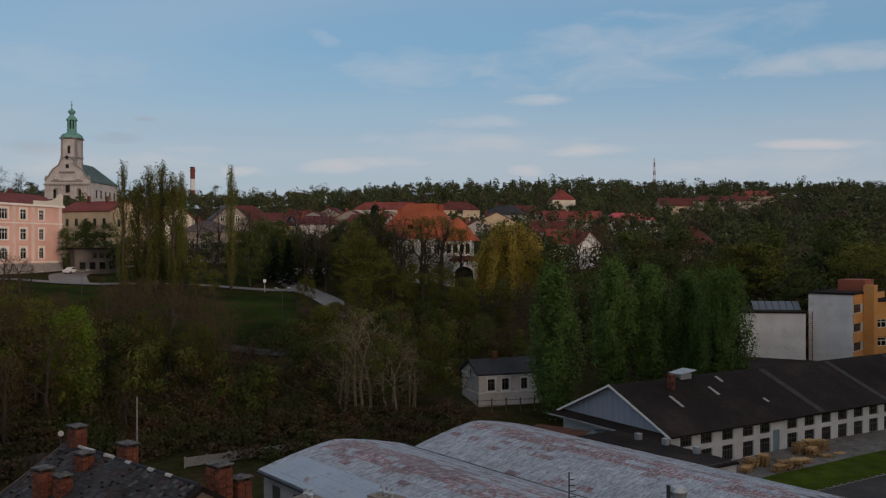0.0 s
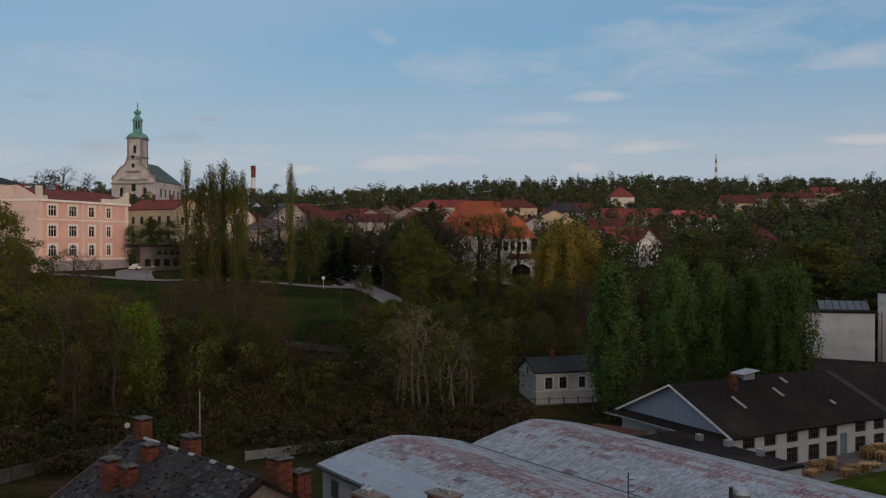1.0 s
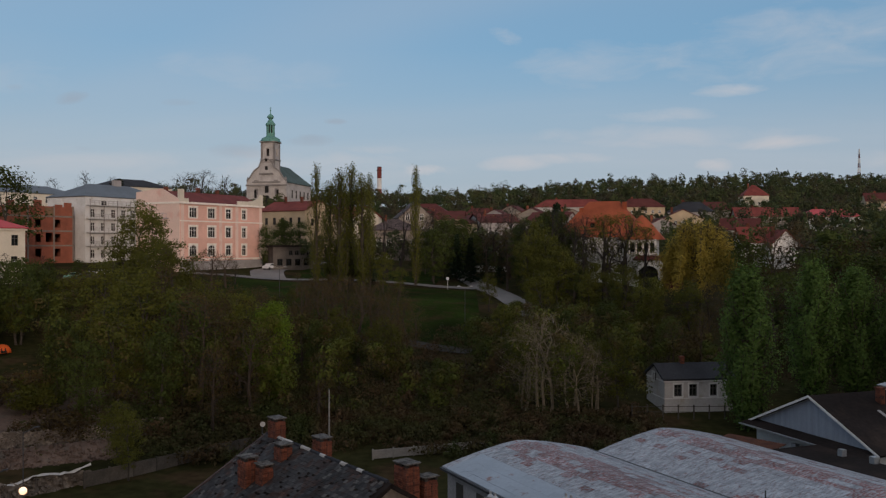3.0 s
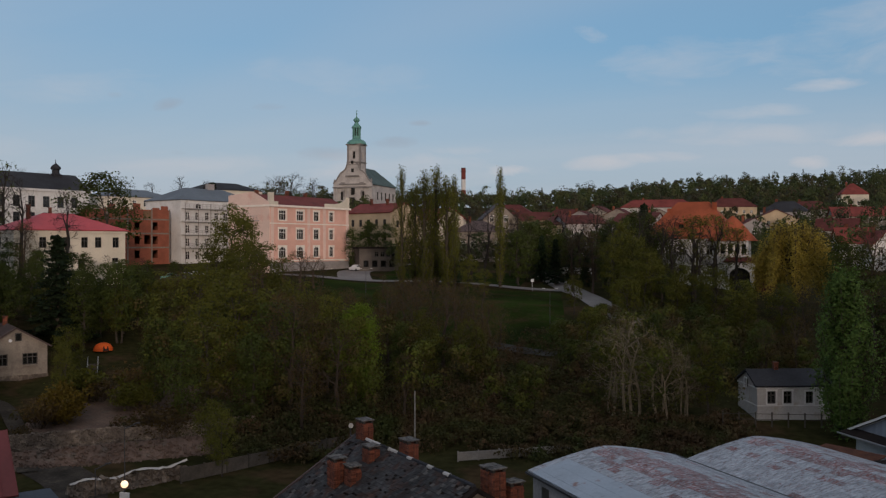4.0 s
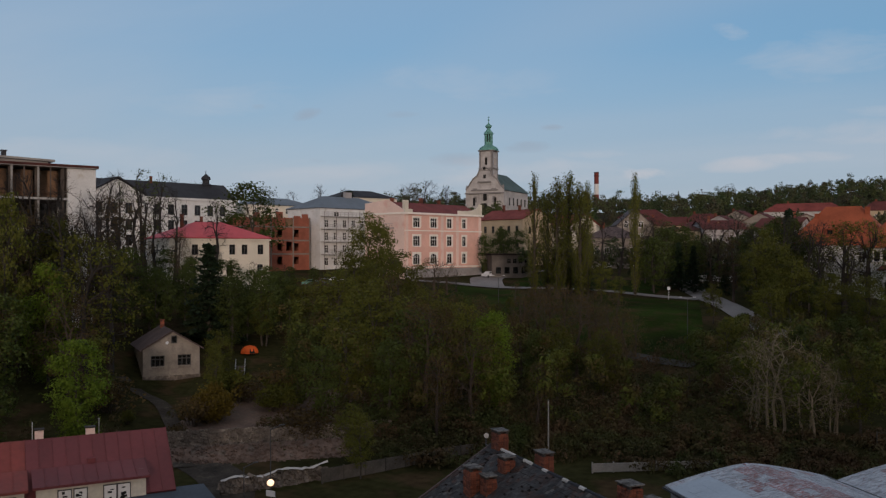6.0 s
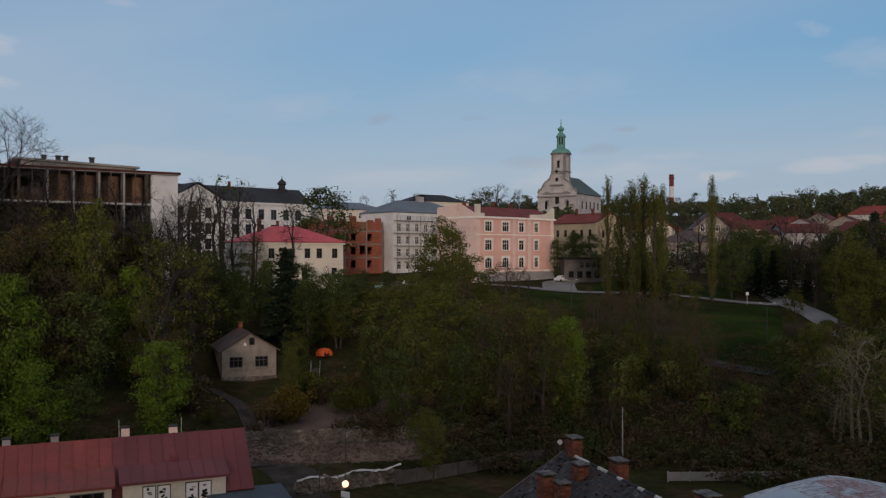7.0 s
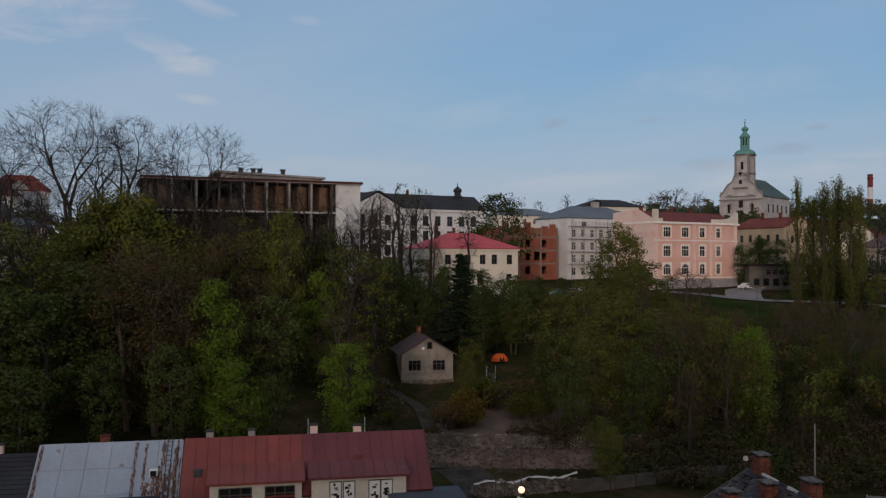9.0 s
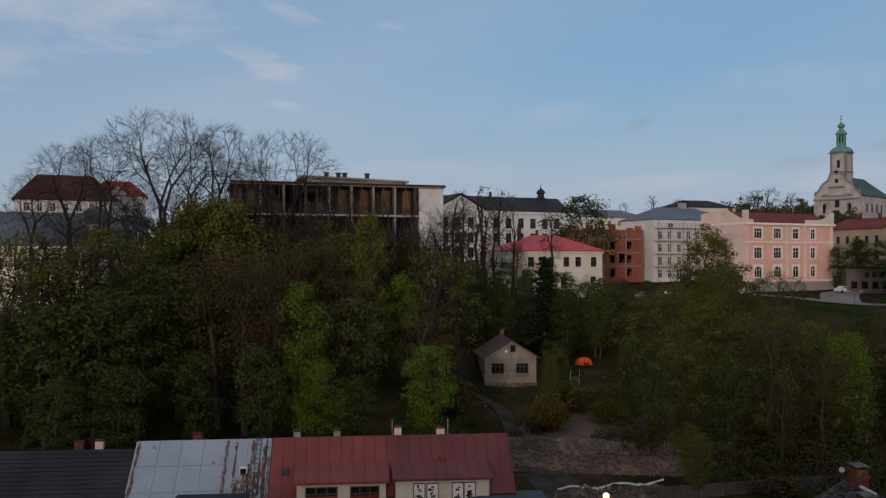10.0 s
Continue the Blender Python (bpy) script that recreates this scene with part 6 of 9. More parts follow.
    for key, m in (("w", M_SHEETROOF), ("p", M_SHEETPATCH), ("r", M_SHEETRED)):
        tagged(part("sheeting", rest[key], m, e), kind="stuff")
    return e


double_hall()


def brick_chimney(parent, x, y, z0, z1, w=0.9, d=0.6, cap=True):
    """A chimney of single bricks laid in courses, with a worn slab on top."""
    ch = part("chimney", boxed(x - w / 2 + 0.03, y - d / 2 + 0.03, z0, x + w / 2 - 0.03, y + d / 2 - 0.03, z1), M_BRICK, parent)
    rnd = random.Random(int(x * 100 + y * 10))
    courses = int((z1 - z0) / 0.105)
    nx, ny = max(2, round(w / 0.29)), max(2, round(d / 0.29))
    data = []
    for sx, sy in ((w / nx * 0.93, 0.13), (0.13, d / ny * 0.93)):
        me = bpy.data.meshes.new("brick")
        b0 = boxed(-sx / 2, -sy / 2, 0, sx / 2, sy / 2, 0.09)
        b0.to_mesh(me)
        b0.free()
        me.materials.append(M_BRICK)
        data.append(me)
    for c in range(courses):
        z = z0 + c * 0.105
        row = [(0, x - w / 2 + (i + 0.5) * w / nx, y + s * (d / 2 - 0.06)) for i in range(nx) for s in (-1, 1)]
        row += [(1, x + s * (w / 2 - 0.06), y - d / 2 + (i + 0.5) * d / ny) for i in range(ny) for s in (-1, 1)]
        for kind, bx, by in row:
            if c > courses - 3 and rnd.random() < 0.12:
                continue
            ob = new("brick", data[kind])
            ob.parent, ob.matrix_local = ch, pose(bx + rnd.uniform(-0.018, 0.018), by + rnd.uniform(-0.018, 0.018), z, 0, 0, rnd.uniform(-2.5, 2.5))
    if cap:                                                  # two rows of stub bricks carry a thin broken slab
        for sx in (-1, 0, 1):
            for sy in (-1, 1):
                px, py = x + sx * (w / 2 - 0.1), y + sy * (d / 2 - 0.08)
                part("cap_stub", boxed(px - 0.09, py - 0.07, z1 - 0.01, px + 0.09, py + 0.07, z1 + 0.11), M_SOOT, ch)
        cut = x + w * rnd.uniform(-0.15, 0.15)
        for a, b, k in ((x - w / 2 - 0.06, cut - 0.02, 0.0), (cut + 0.02, x + w / 2 + 0.06, rnd.uniform(-0.015, 0.02))):
            bm = bmesh.new()
            box(bm, a, y - d / 2 - 0.06, z1 + 0.115 + k, b, y + d / 2 + 0.06, z1 + 0.175 + k)
            bmesh.ops.bevel(bm, geom=bm.edges[:], offset=0.015, segments=1, affect="EDGES")
            part("cap", bm, M_CAPSTONE, ch, "chipped lime-flecked cap slab")
    return ch


def slate_house():
    e = building("slate_house", "old house with a mossy slate roof and brick chimneys", (-22.2, 37.9), (-13.8, 30.55), 11.6, 0, 6.6, "gable_x", 3.55, M_BROWNWALL, M_BLACKROOF, {}, over=0.35)
    for x, y, z0, z1, w, d in ((0.55, 5.9, 9.3, 11.15, 0.85, 0.6), (4.1, 6.6, 9.2, 10.7, 0.9, 0.6), (2.75, 3.3, 8.0, 9.95, 0.85, 0.65), (3.75, 3.7, 8.2, 9.75, 0.7, 0.6), (3.1, 5.0, 8.9, 10.4, 0.8, 0.6), (10.3, 7.4, 8.6, 10.6, 0.95, 0.7), (10.55, 8.3, 7.6, 9.9, 0.7, 0.7)):
        brick_chimney(e, x, y, z0, z1, w, d)
    # slates on the front slope
    plate = boxed(-0.115, -0.15, -0.008, 0.115, 0.15, 0.008)
    me = bpy.data.meshes.new("slate")
    plate.to_mesh(me)
    plate.free()
    me.materials.append(M_SLATEPIECE)
    rest, rnd, k, n = bmesh.new(), random.Random(9), 3.55 / 5.8, 0
    tilt = math.degrees(math.atan(k))
    for r in range(34):
        y = 5.65 - r * 0.172
        for c in range(48):
            x = -0.2 + c * 0.238 + (0.12 if r % 2 else 0)
            if rnd.random() < 0.085:
                continue
            m = pose(x, y, 6.6 + y * k + 0.225 + rnd.uniform(0, 0.012), tilt - 3 + rnd.uniform(-2, 2), rnd.uniform(-2, 2), rnd.uniform(-3, 3))
            if y > 3.2 and 1.0 < x < 7.0 and n < 300:
                ob = new("slate", me)
                ob.parent, ob.matrix_local = e, m
                n += 1
            else:
                box(rest, -0.115, -0.15, -0.008, 0.115, 0.15, 0.008, m)
    tagged(part("slating", rest, M_SLATEPIECE, e), kind="stuff")
    for i in range(24):                                       # mortared ridge tiles
        bm = bmesh.new()
        x = -0.3 + i * 0.48
        rod(bm, (x, 5.8, 10.32 + rnd.uniform(-0.015, 0.015)), (x + 0.46, 5.8, 10.33), 0.11, 0.10, 8)
        part("ridge_tile", bm, M_OFFWHITE if i in (1, 2, 3, 4, 5, 8, 9, 12, 16, 19) else M_SLATE, e)
    bm = bmesh.new()
    slab(bm, [(-0.42, -0.3, 6.75), (-0.3, -0.3, 6.75), (-0.3, 5.8, 10.4), (-0.42, 5.8, 10.4)], 0.22)
    part("verge_board", bm, M_BROWNROOF, e)
    dish = part("satellite_dish", dish_mesh(0.14), M_OFFWHITE, e, "white satellite dish")
    dish.matrix_local = pose(-0.75, 5.7, 10.75, 80, 0, 70)
    part("dish_arm", boxed(-0.78, 5.66, 10.2, -0.3, 5.72, 10.26), M_DARKMETAL, e)
    part("dish_mast", boxed(-0.78, 5.66, 10.27, -0.72, 5.72, 10.75), M_DARKMETAL, e)
    return e


def dish_mesh(r):
    bm = bmesh.new()
    lathe(bm, [(0.03, 0.0), (r * 0.5, 0.025), (r * 0.85, 0.075), (r, 0.115), (r * 0.98, 0.125)], 14)
    return bm


slate_house()
side_house = building("side_house", "house with a dark low roof and brown chimneys", (-11.6, 31.9), (0.5, 21.4), 10, 0, 5.0, "gable_x", 3.3, M_BROWNWALL, M_SLATE, {}, over=0.3)
for x, y, z1, w, n in ((2.4, 6.6, 9.55, 1.3, 2), (5.0, 8.4, 9.75, 1.25, 3)):
    ch = part("chimney", boxed(x - w / 2, y - 0.35, 5.5, x + w / 2, y + 0.35, z1), M_BRICK, side_house, "dark brown rendered chimney")
    part("cap", boxed(x - w / 2 - 0.08, y - 0.43, z1, x + w / 2 + 0.08, y + 0.43, z1 + 0.1), M_BROWNWALL, ch)
    for i in range(n):
        bm = bmesh.new()
        lathe(bm, [(0.10, 0.0), (0.09, 0.12), (0.15, 0.16), (0.05, 0.26), (0.05, 0.38)], 10, x - 0.3 + i * 0.3, y)
        ob = part("chimney_pot", bm, M_METAL, ch)
        ob.location.z = z1 + 0.1
antenna = empty("roof_antenna", pose(6.05, 41.4, 4.6, 0, 0, 20), "thin rooftop aerial with crossbars", "antenna")
part("pole", boxed(-0.025, -0.025, 0, 0.025, 0.025, 4.5), M_DARKMETAL, antenna)
for i in range(5):
    part("crossbar", boxed(-0.02, -0.02, 3.0 + i * 0.28, 0.42 - 0.04 * i, 0.02, 3.04 + i * 0.28), M_DARKMETAL, antenna)
flue = empty("roof_flue", pose(10.5, 38.9, 3.9, 0, 0, 15), "dark metal flue pipe with a round cowl", "flue")
bm = bmesh.new()
rod(bm, (-0.35, 0, 0), (-0.35, 0, 5.3), 0.09, 0.09, 10)
part("pipe", bm, M_DARKMETAL, flue)
bm = bmesh.new()
rod(bm, (0.0, 0, 0), (0.0, 0, 4.7), 0.12, 0.12, 10)
lathe(bm, [(0.12, 4.6), (0.36, 4.75), (0.42, 5.0), (0.30, 5.2), (0.05, 5.25)], 12, 0.15, 0)
part("cowl", bm, M_METAL, flue)

# street row along the foot of the slope; local x runs along the row
ROW = math.degrees(math.atan2(0.809, 0.587))


def row_building(name, label, s0, s1, h, rh, wall_m, roof_m, chimneys, panel, eave=-0.4):
    x0, y0 = -58.4 + 0.587 * s0, 33.6 + 0.809 * s0
    x1, y1 = -58.4 + 0.587 * s1, 33.6 + 0.809 * s1
    e = building(name, label, (x0, y0), (x1, y1), 8.6, 0, h, "gable_x", rh, wall_m, roof_m, {}, over=max(0.02, -eave - 0.28))
    k, w = rh / 4.3, s1 - s0
    n = max(1, round(w / panel))
    for i in range(n):                                        # roof sheets with standing seams
        a, b = w * i / n + 0.015, w * (i + 1) / n - 0.015
        bm = bmesh.new()
        slab(bm, [(a, eave, h + eave * k + 0.235), (b, eave, h + eave * k + 0.235), (b, 4.28, h + rh + 0.225), (a, 4.28, h + rh + 0.225)], 0.035)
        slab(bm, [(b - 0.03, eave, h + eave * k + 0.29), (b + 0.02, eave, h + eave * k + 0.29), (b + 0.02, 4.28, h + rh + 0.28), (b - 0.03, 4.28, h + rh + 0.28)], 0.09)
        part("roof_sheet", bm, roof_m, e)
    for x, z1, cw, m in chimneys:
        ch = part("chimney", boxed(x - cw / 2, 4.6, h + rh - 1.0, x + cw / 2, 5.1, z1), m, e)
        part("cap", boxed(x - cw / 2 - 0.06, 4.54, z1, x + cw / 2 + 0.06, 5.16, z1 + 0.1), M_SOOT if m is not M_BRICK else M_BROWNRED, ch)
    return e


def dormer(e, x0, x1, z, roof_m, wall_m, k, h, openings, panel=0.9):
    """A long shed dormer over the eave with its own seamed roof."""
    bm = bmesh.new()
    b2 = [(xc - x0, zb, ww, hh) for xc, zb, ww, hh, st in openings]
    pierced(bm, "front", x1 - x0, 3.0, 0.0, z, b2, 0.15)
    for v in bm.verts:
        v.co.x += x0
        v.co.y -= 0.10
    for x in (x0, x1):
        f = [bm.verts.new(q) for q in ((x, -0.10, 0), (x, -0.10, z), (x, 2.2, z + 0.75), (x, 2.2, 0))]
        bm.faces.new(f)
    d = part("dormer", bm, wall_m, e)
    n = max(1, round((x1 - x0 + 0.5) / panel))
    ka = (h + 2.2 * k + 0.28 - z) / 2.35
    for i in range(n):
        a = x0 - 0.25 + (x1 - x0 + 0.5) * i / n
        b = x0 - 0.25 + (x1 - x0 + 0.5) * (i + 1) / n - 0.02
        bm = bmesh.new()
        slab(bm, [(a, -0.5, z + 0.06), (b, -0.5, z + 0.06), (b, 2.2, z + 0.06 + ka * 2.35), (a, 2.2, z + 0.06 + ka * 2.35)], 0.06)
        slab(bm, [(b - 0.03, -0.5, z + 0.11), (b + 0.02, -0.5, z + 0.11), (b + 0.02, 2.2, z + 0.11 + ka * 2.35), (b - 0.03, 2.2, z + 0.11 + ka * 2.35)], 0.08)
        part("dormer_sheet", bm, roof_m, d)
    part("fascia", boxed(x0 - 0.25, -0.55, z - 0.12, x1 + 0.25, -0.5, z + 0.05), roof_m, d)
    for xc, zb, ww, hh, st in openings:
        w = add_window(d, Matrix.Translation((xc, -0.10, zb)), ww, hh, st, M_FRAMEDARK)
    return d


red_house = row_building("row_house", "cream street house with a brick-red sheet-metal roof", -0.55, 8.7, 2.6, 3.85, M_CREAM, M_REDSHEET, ((1.9, 7.05, 0.55, M_GREYWALL), (5.2, 7.05, 0.55, M_GREYWALL)), 0.9, -0.04)
dormer(red_house, 2.2, 9.1, 4.05, M_REDSHEET, M_CREAM, 3.85 / 4.3, 2.6, [(4.1, 1.9, 2.5, 1.75, "triple"), (7.45, 1.9, 2.3, 1.75, "triple")])
part("roof_hatch", boxed(0.9, 1.5, 4.1, 1.5, 2.0, 4.75), M_DARKMETAL, red_house, "dark roof hatch")
wine_house = row_building("row_house", "cream street house with a wine-red sheet-metal roof", 8.72, 18.9, 2.6, 3.85, M_CREAM, M_WINESHEET, ((1.0, 7.25, 0.6, M_PINKSIDE), (4.6, 7.1, 0.65, M_PINKSIDE)), 0.95, -0.04)
wd_ = dormer(wine_house, 0.6, 8.0, 4.15, M_WINESHEET, M_CREAM, 3.85 / 4.3, 2.6, [])
part("roof_hatch", boxed(4.2, 2.3, 4.6, 4.75, 2.8, 5.25), M_WINESHEET, wine_house)
rp = random.Random(17)
for i, x in enumerate((2.0, 3.05, 5.05, 6.0)):                # paired posters with unreadable dark print
    fr = part("poster_frame", boxed(x - 0.04, -0.18, 2.1, x + 0.92, -0.105, 3.78), M_FRAMEDARK, wd_)
    part("poster", boxed(x + 0.03, -0.21, 2.16, x + 0.85, -0.185, 3.71), M_POSTER, fr, "white poster with black blots")
    for j in range(9):
        a, b = x + rp.uniform(0.08, 0.52), rp.uniform(2.3, 3.45)
        part("print", boxed(a, -0.222, b, a + rp.uniform(0.12, 0.3), -0.212, b + rp.uniform(0.06, 0.22)), M_DARK, fr)
part("downpipe", boxed(0.4, -0.05, 0, 0.5, 0.05, 3.2), M_BROWNRED, wine_house)
part("overflow", boxed(7.7, 0.6, 3.9, 7.95, 0.85, 4.5), M_CARWHITE, wine_house, "white vent stub")

white_house = row_building("row_house", "street house with a rust-streaked white sheet roof", -11.3, -0.75, 2.6, 3.8, M_CREAM, M_SHEETPATCH, ((4.6, 7.0, 0.7, M_BRICK),), 1.75)
k = 3.8 / 4.3
for x, w, y0, y1 in ((7.0, 0.3, -0.4, 4.1), (7.75, 0.3, 1.4, 4.0), (8.35, 0.9, -0.4, 2.0), (9.05, 0.35, -0.4, 4.15), (10.15, 0.28, -0.4, 4.2), (9.7, 0.3, 0.2, 2.6), (0.0, 0.3, -0.4, 4.2), (10.45, 0.2, -0.3, 2.9), (8.9, 0.25, 0.4, 2.4), (7.75, 0.75, -0.4, 1.3), (9.25, 0.6, -0.4, 1.8), (9.95, 0.55, -0.4, 3.6)):
    bm = bmesh.new()
    ys = [y0 + (y1 - y0) * i / 14 for i in range(15)]
    left = [(x + w * rp.uniform(0.0, 0.42), y) for y in ys]
    right = [(x + w * rp.uniform(0.58, 1.05), y) for y in ys]
    slab(bm, [(a, y, 2.6 + y * k + 0.30) for a, y in left[:1] + right + left[:0:-1]], 0.02)
    part("rust_streak", bm, M_RUSTED, white_house, "bare rusty strip of sheet")
for y in (0.6, 2.4):
    bm = bmesh.new()
    slab(bm, [(0.1, y, 2.6 + y * k + 0.285), (7.0, y, 2.6 + y * k + 0.285), (7.0, y + 0.05, 2.6 + (y + 0.05) * k + 0.285), (0.1, y + 0.05, 2.6 + (y + 0.05) * k + 0.285)], 0.015)
    part("lap_joint", bm, M_SHEETPATCH, white_house)
bm = bmesh.new()
box(bm, 8.35, 1.7, 4.2, 8.95, 2.3, 4.85)
part("skylight", bm, M_FRAMEWHITE, white_house)
part("skylight_pane", boxed(8.43, 1.66, 4.4, 8.87, 1.69, 4.8), GLASS, white_house)
for x in (9.45, 9.8):
    bm = bmesh.new()
    slab(bm, [(x, 0, 2.6 + 0.40), (x + 0.05, 0, 2.6 + 0.40), (x + 0.05, 4.3, 6.4 + 0.40), (x, 4.3, 6.4 + 0.40)], 0.05)
    part("ladder_rail", bm, M_DARKMETAL, white_house)
for i in range(12):
    y = 0.3 + i * 0.34
    part("ladder_rung", boxed(9.5, y, 2.6 + y * k + 0.36, 9.8, y + 0.04, 2.6 + y * k + 0.40), M_DARKMETAL, white_house)
dark_house = row_building("row_house", "street house with a dark tiled roof", -24.0, -11.35, 2.6, 3.1, M_CREAM, M_SLATE, ((7.9, 6.55, 0.65, M_BRICK), (9.5, 6.6, 0.6, M_PINKSIDE)), 12.6)
for i in range(13):                                           # long tile courses
    y = -0.3 + i * 0.36
    kz = 3.1 / 4.3
    bm = bmesh.new()
    slab(bm, [(-0.1, y, 2.6 + y * kz + 0.29), (12.6, y, 2.6 + y * kz + 0.29), (12.6, y + 0.36, 2.6 + (y + 0.36) * kz + 0.24), (-0.1, y + 0.36, 2.6 + (y + 0.36) * kz + 0.24)], 0.03)
    part("tile_course", bm, M_SLATE, dark_house)
part("tv_aerial", boxed(3.2, 4.9, 5.5, 3.25, 4.95, 7.6), M_DARKMETAL, red_house)
for x, z in ((9.2, 7.9), (13.9, 7.8)):
    mast_ = part("aerial", boxed(x - 8.7, 4.7, 6, x - 8.65, 4.75, z), M_METAL, wine_house)
building("front_roof", "dark flat roof in front of the street houses", (-55.9, 23.8), (-53.1, 27.6), 4, 0, 4.1, "flat", 0.2, M_GREYWALL, M_SLATE, {}, over=0.2, category="roof")
building("kiosk", "low kiosk with a blue-grey flat roof", (-46.5, 44.0), (-43.2, 48.4), 4.5, 0, 2.4, "flat", 0.25, M_GREYWALL, M_KIOSK, {}, over=0.2, category="building")

# ---- foot of the slope: house, steps, rubble bank, walls, tent ----
hh = building("house", "small pale house with a gable and brown roof", (-82.4, 80.0), (-78.15, 85.6), 8.6, 3.3, 5.0, "gable_y", 2.15, M_BEIGE, M_BROWNROOF,
              {"front": rows((1.8, 5.1), (2.7,), 1.7, 1.4, "triple") + [(3.8, 5.6, 0.75, 1.0, "plain")]}, over=0.5, frame_m=M_FRAMEDARK, chimneys=((3.3, 6.5, 6.6, 8.1, 0.5, 0.5),), base=2.0)
part("base_wall", boxed(-0.08, -0.08, -2, 7.1, -0.01, 1.5), M_RUBBLE, hh, "flaking stone base")
dsh = part("satellite_dish", dish_mesh(0.2), M_CARWHITE, hh, "white satellite dish")
dsh.matrix_local = pose(2.9, -0.3, 5.7, 70, 0, -10)
for x in (1.8, 5.1):
    part("flower_box", boxed(x - 0.75, -0.25, 2.42, x + 0.75, -0.02, 2.65), M_BROWNWALL, hh)

tent = empty("tent", pose(-78.6, 96.2, ground(-78.6, 96.2) + 0.1, 0, 0, 60) @ Matrix.Scale(0.82, 4), "small bright orange dome tent on the grass", "tent")
bm = bmesh.new()
rings = []
for i in range(7):
    t = math.pi / 2 * i / 6
    rings.append([bm.verts.new((1.55 * math.cos(t) * math.cos(a) ** 1, 1.25 * math.cos(t) * math.sin(a), 1.35 * math.sin(t) ** 0.8)) for a in [2 * math.pi * j / 16 for j in range(16)]])
for a, b in zip(rings, rings[1:]):
    for j in range(16):
        bm.faces.new((a[j], a[(j + 1) % 16], b[(j + 1) % 16], b[j]))
part("canopy", bm, M_ORANGE, tent)
bm = bmesh.new()
slab(bm, [(-0.5, -1.32, 0.05), (0.5, -1.32, 0.05), (0.35, -1.0, 0.8), (-0.35, -1.0, 0.8)][::-1], 0.03)
part("entrance", bm, M_DARK, tent, "dark tent entrance")


def rubble(name, label, a, b, z0, z1, thick, n, seed, material, size=0.45, group=""):
    """A rough bank or wall of loose stones along a line from a to b."""
    rnd = random.Random(seed)
    (x0, y0), (x1, y1) = a, b
    L = math.hypot(x1 - x0, y1 - y0)
    e = empty(name, pose(x0, y0, 0, 0, 0, math.degrees(math.atan2(y1 - y0, x1 - x0))), label, "wall", group)
    bm = bmesh.new()
    slab(bm, [(0, -thick, z0), (L, -thick, z0), (L, 0, z1), (0, 0, z1)], 0.5)
    part("core", bm, material, e)
    bm = bmesh.new()
    for i in range(n):
        x, t, s = rnd.uniform(0, L), rnd.uniform(0, 1), size * rnd.uniform(0.4, 1.3)
        m = pose(x, -thick * (1 - t), z0 + (z1 - z0) * t + s * 0.1, rnd.uniform(0, 90), rnd.uniform(0, 90), rnd.uniform(0, 90))
        v = box(bm, -s / 2, -s / 2, -s * 0.3, s / 2, s / 2, s * 0.3, m)
        for q in v:
            q.co += Vector((rnd.uniform(-1, 1), rnd.uniform(-1, 1), rnd.uniform(-1, 1))) * s * 0.13
    tagged(part("rubble", bm, material, e), kind="stuff")
    return e


rubble("stone_bank", "crumbling grey stone wall below the hillside house", (-63.5, 62.5), (-55.0, 70.0), 0.9, 2.9, 0.7, 900, 1, M_RUBBLE, 0.20)
rubble("stone_bank", "crumbling grey stone wall half hidden by brush", (-55.2, 69.8), (-46.0, 79.5), 0.9, 2.7, 0.9, 900, 4, M_RUBBLE, 0.20)
rubble("earth_bank", "bank of reddish earth and stones", (-61.5, 60.5), (-47.0, 73.5), -0.2, 1.9, 4.2, 900, 2, M_EARTH, 0.26)
wall = rubble("rubble_wall", "low rubble wall topped with white plastic sheeting", (-49.5, 56.4), (-44.2, 64.6), -0.2, 1.3, 0.5, 260, 3, M_RUBBLE, 0.4)
bm = bmesh.new()
rw, prev = random.Random(6), None
for i in range(28):
    x = i * 9.76 / 27
    z = 1.4 + 0.25 * math.sin(i * 0.5) * rw.uniform(0.2, 1.0) + 0.3 * (i / 27)
    row = [bm.verts.new((x, -0.30 + rw.uniform(-0.08, 0.08), z - 0.10 * rw.uniform(0.3, 1.6))), bm.verts.new((x, -0.1, z)), bm.verts.new((x, 0.2, z - 0.12))]
    if prev:
        for j in range(2):
            bm.faces.new((prev[j], row[j], row[j + 1], prev[j + 1]))
    prev = row
part("plastic_sheet", bm, M_OFFWHITE, wall, "crumpled white plastic sheeting")


def garden_steps():
    """Rough steps up the bank with thin pale handrails."""
    e = empty("garden_steps", pose(-72.6, 86.8, ground(-72.6, 86.8), 0, 0, 38), "rough concrete garden steps with thin pale handrails", "steps")
    rise = (ground(-75.6, 90.6) - ground(-72.6, 86.8) + 0.3) / 12
    for i in range(12):
        part("step", boxed(-0.55, i * 0.4, -0.6, 0.55, i * 0.4 + 0.42, (i + 1) * rise), M_DARKCONCRETE, e)
    for sx in (-0.6, 0.6):
        for i in (0, 4, 8, 11):
            part("rail_post", boxed(sx - 0.03, i * 0.4 + 0.1, -0.3, sx + 0.03, i * 0.4 + 0.16, (i + 1) * rise + 1.0), M_METAL, e)
        for zz in (0.5, 0.95):
            bm = bmesh.new()
            rod(bm, (sx, 0.1, rise + zz), (sx, 4.6, 12 * rise + zz), 0.03, 0.03, 6)
            part("handrail", bm, M_METAL, e)
    return e


garden_steps()


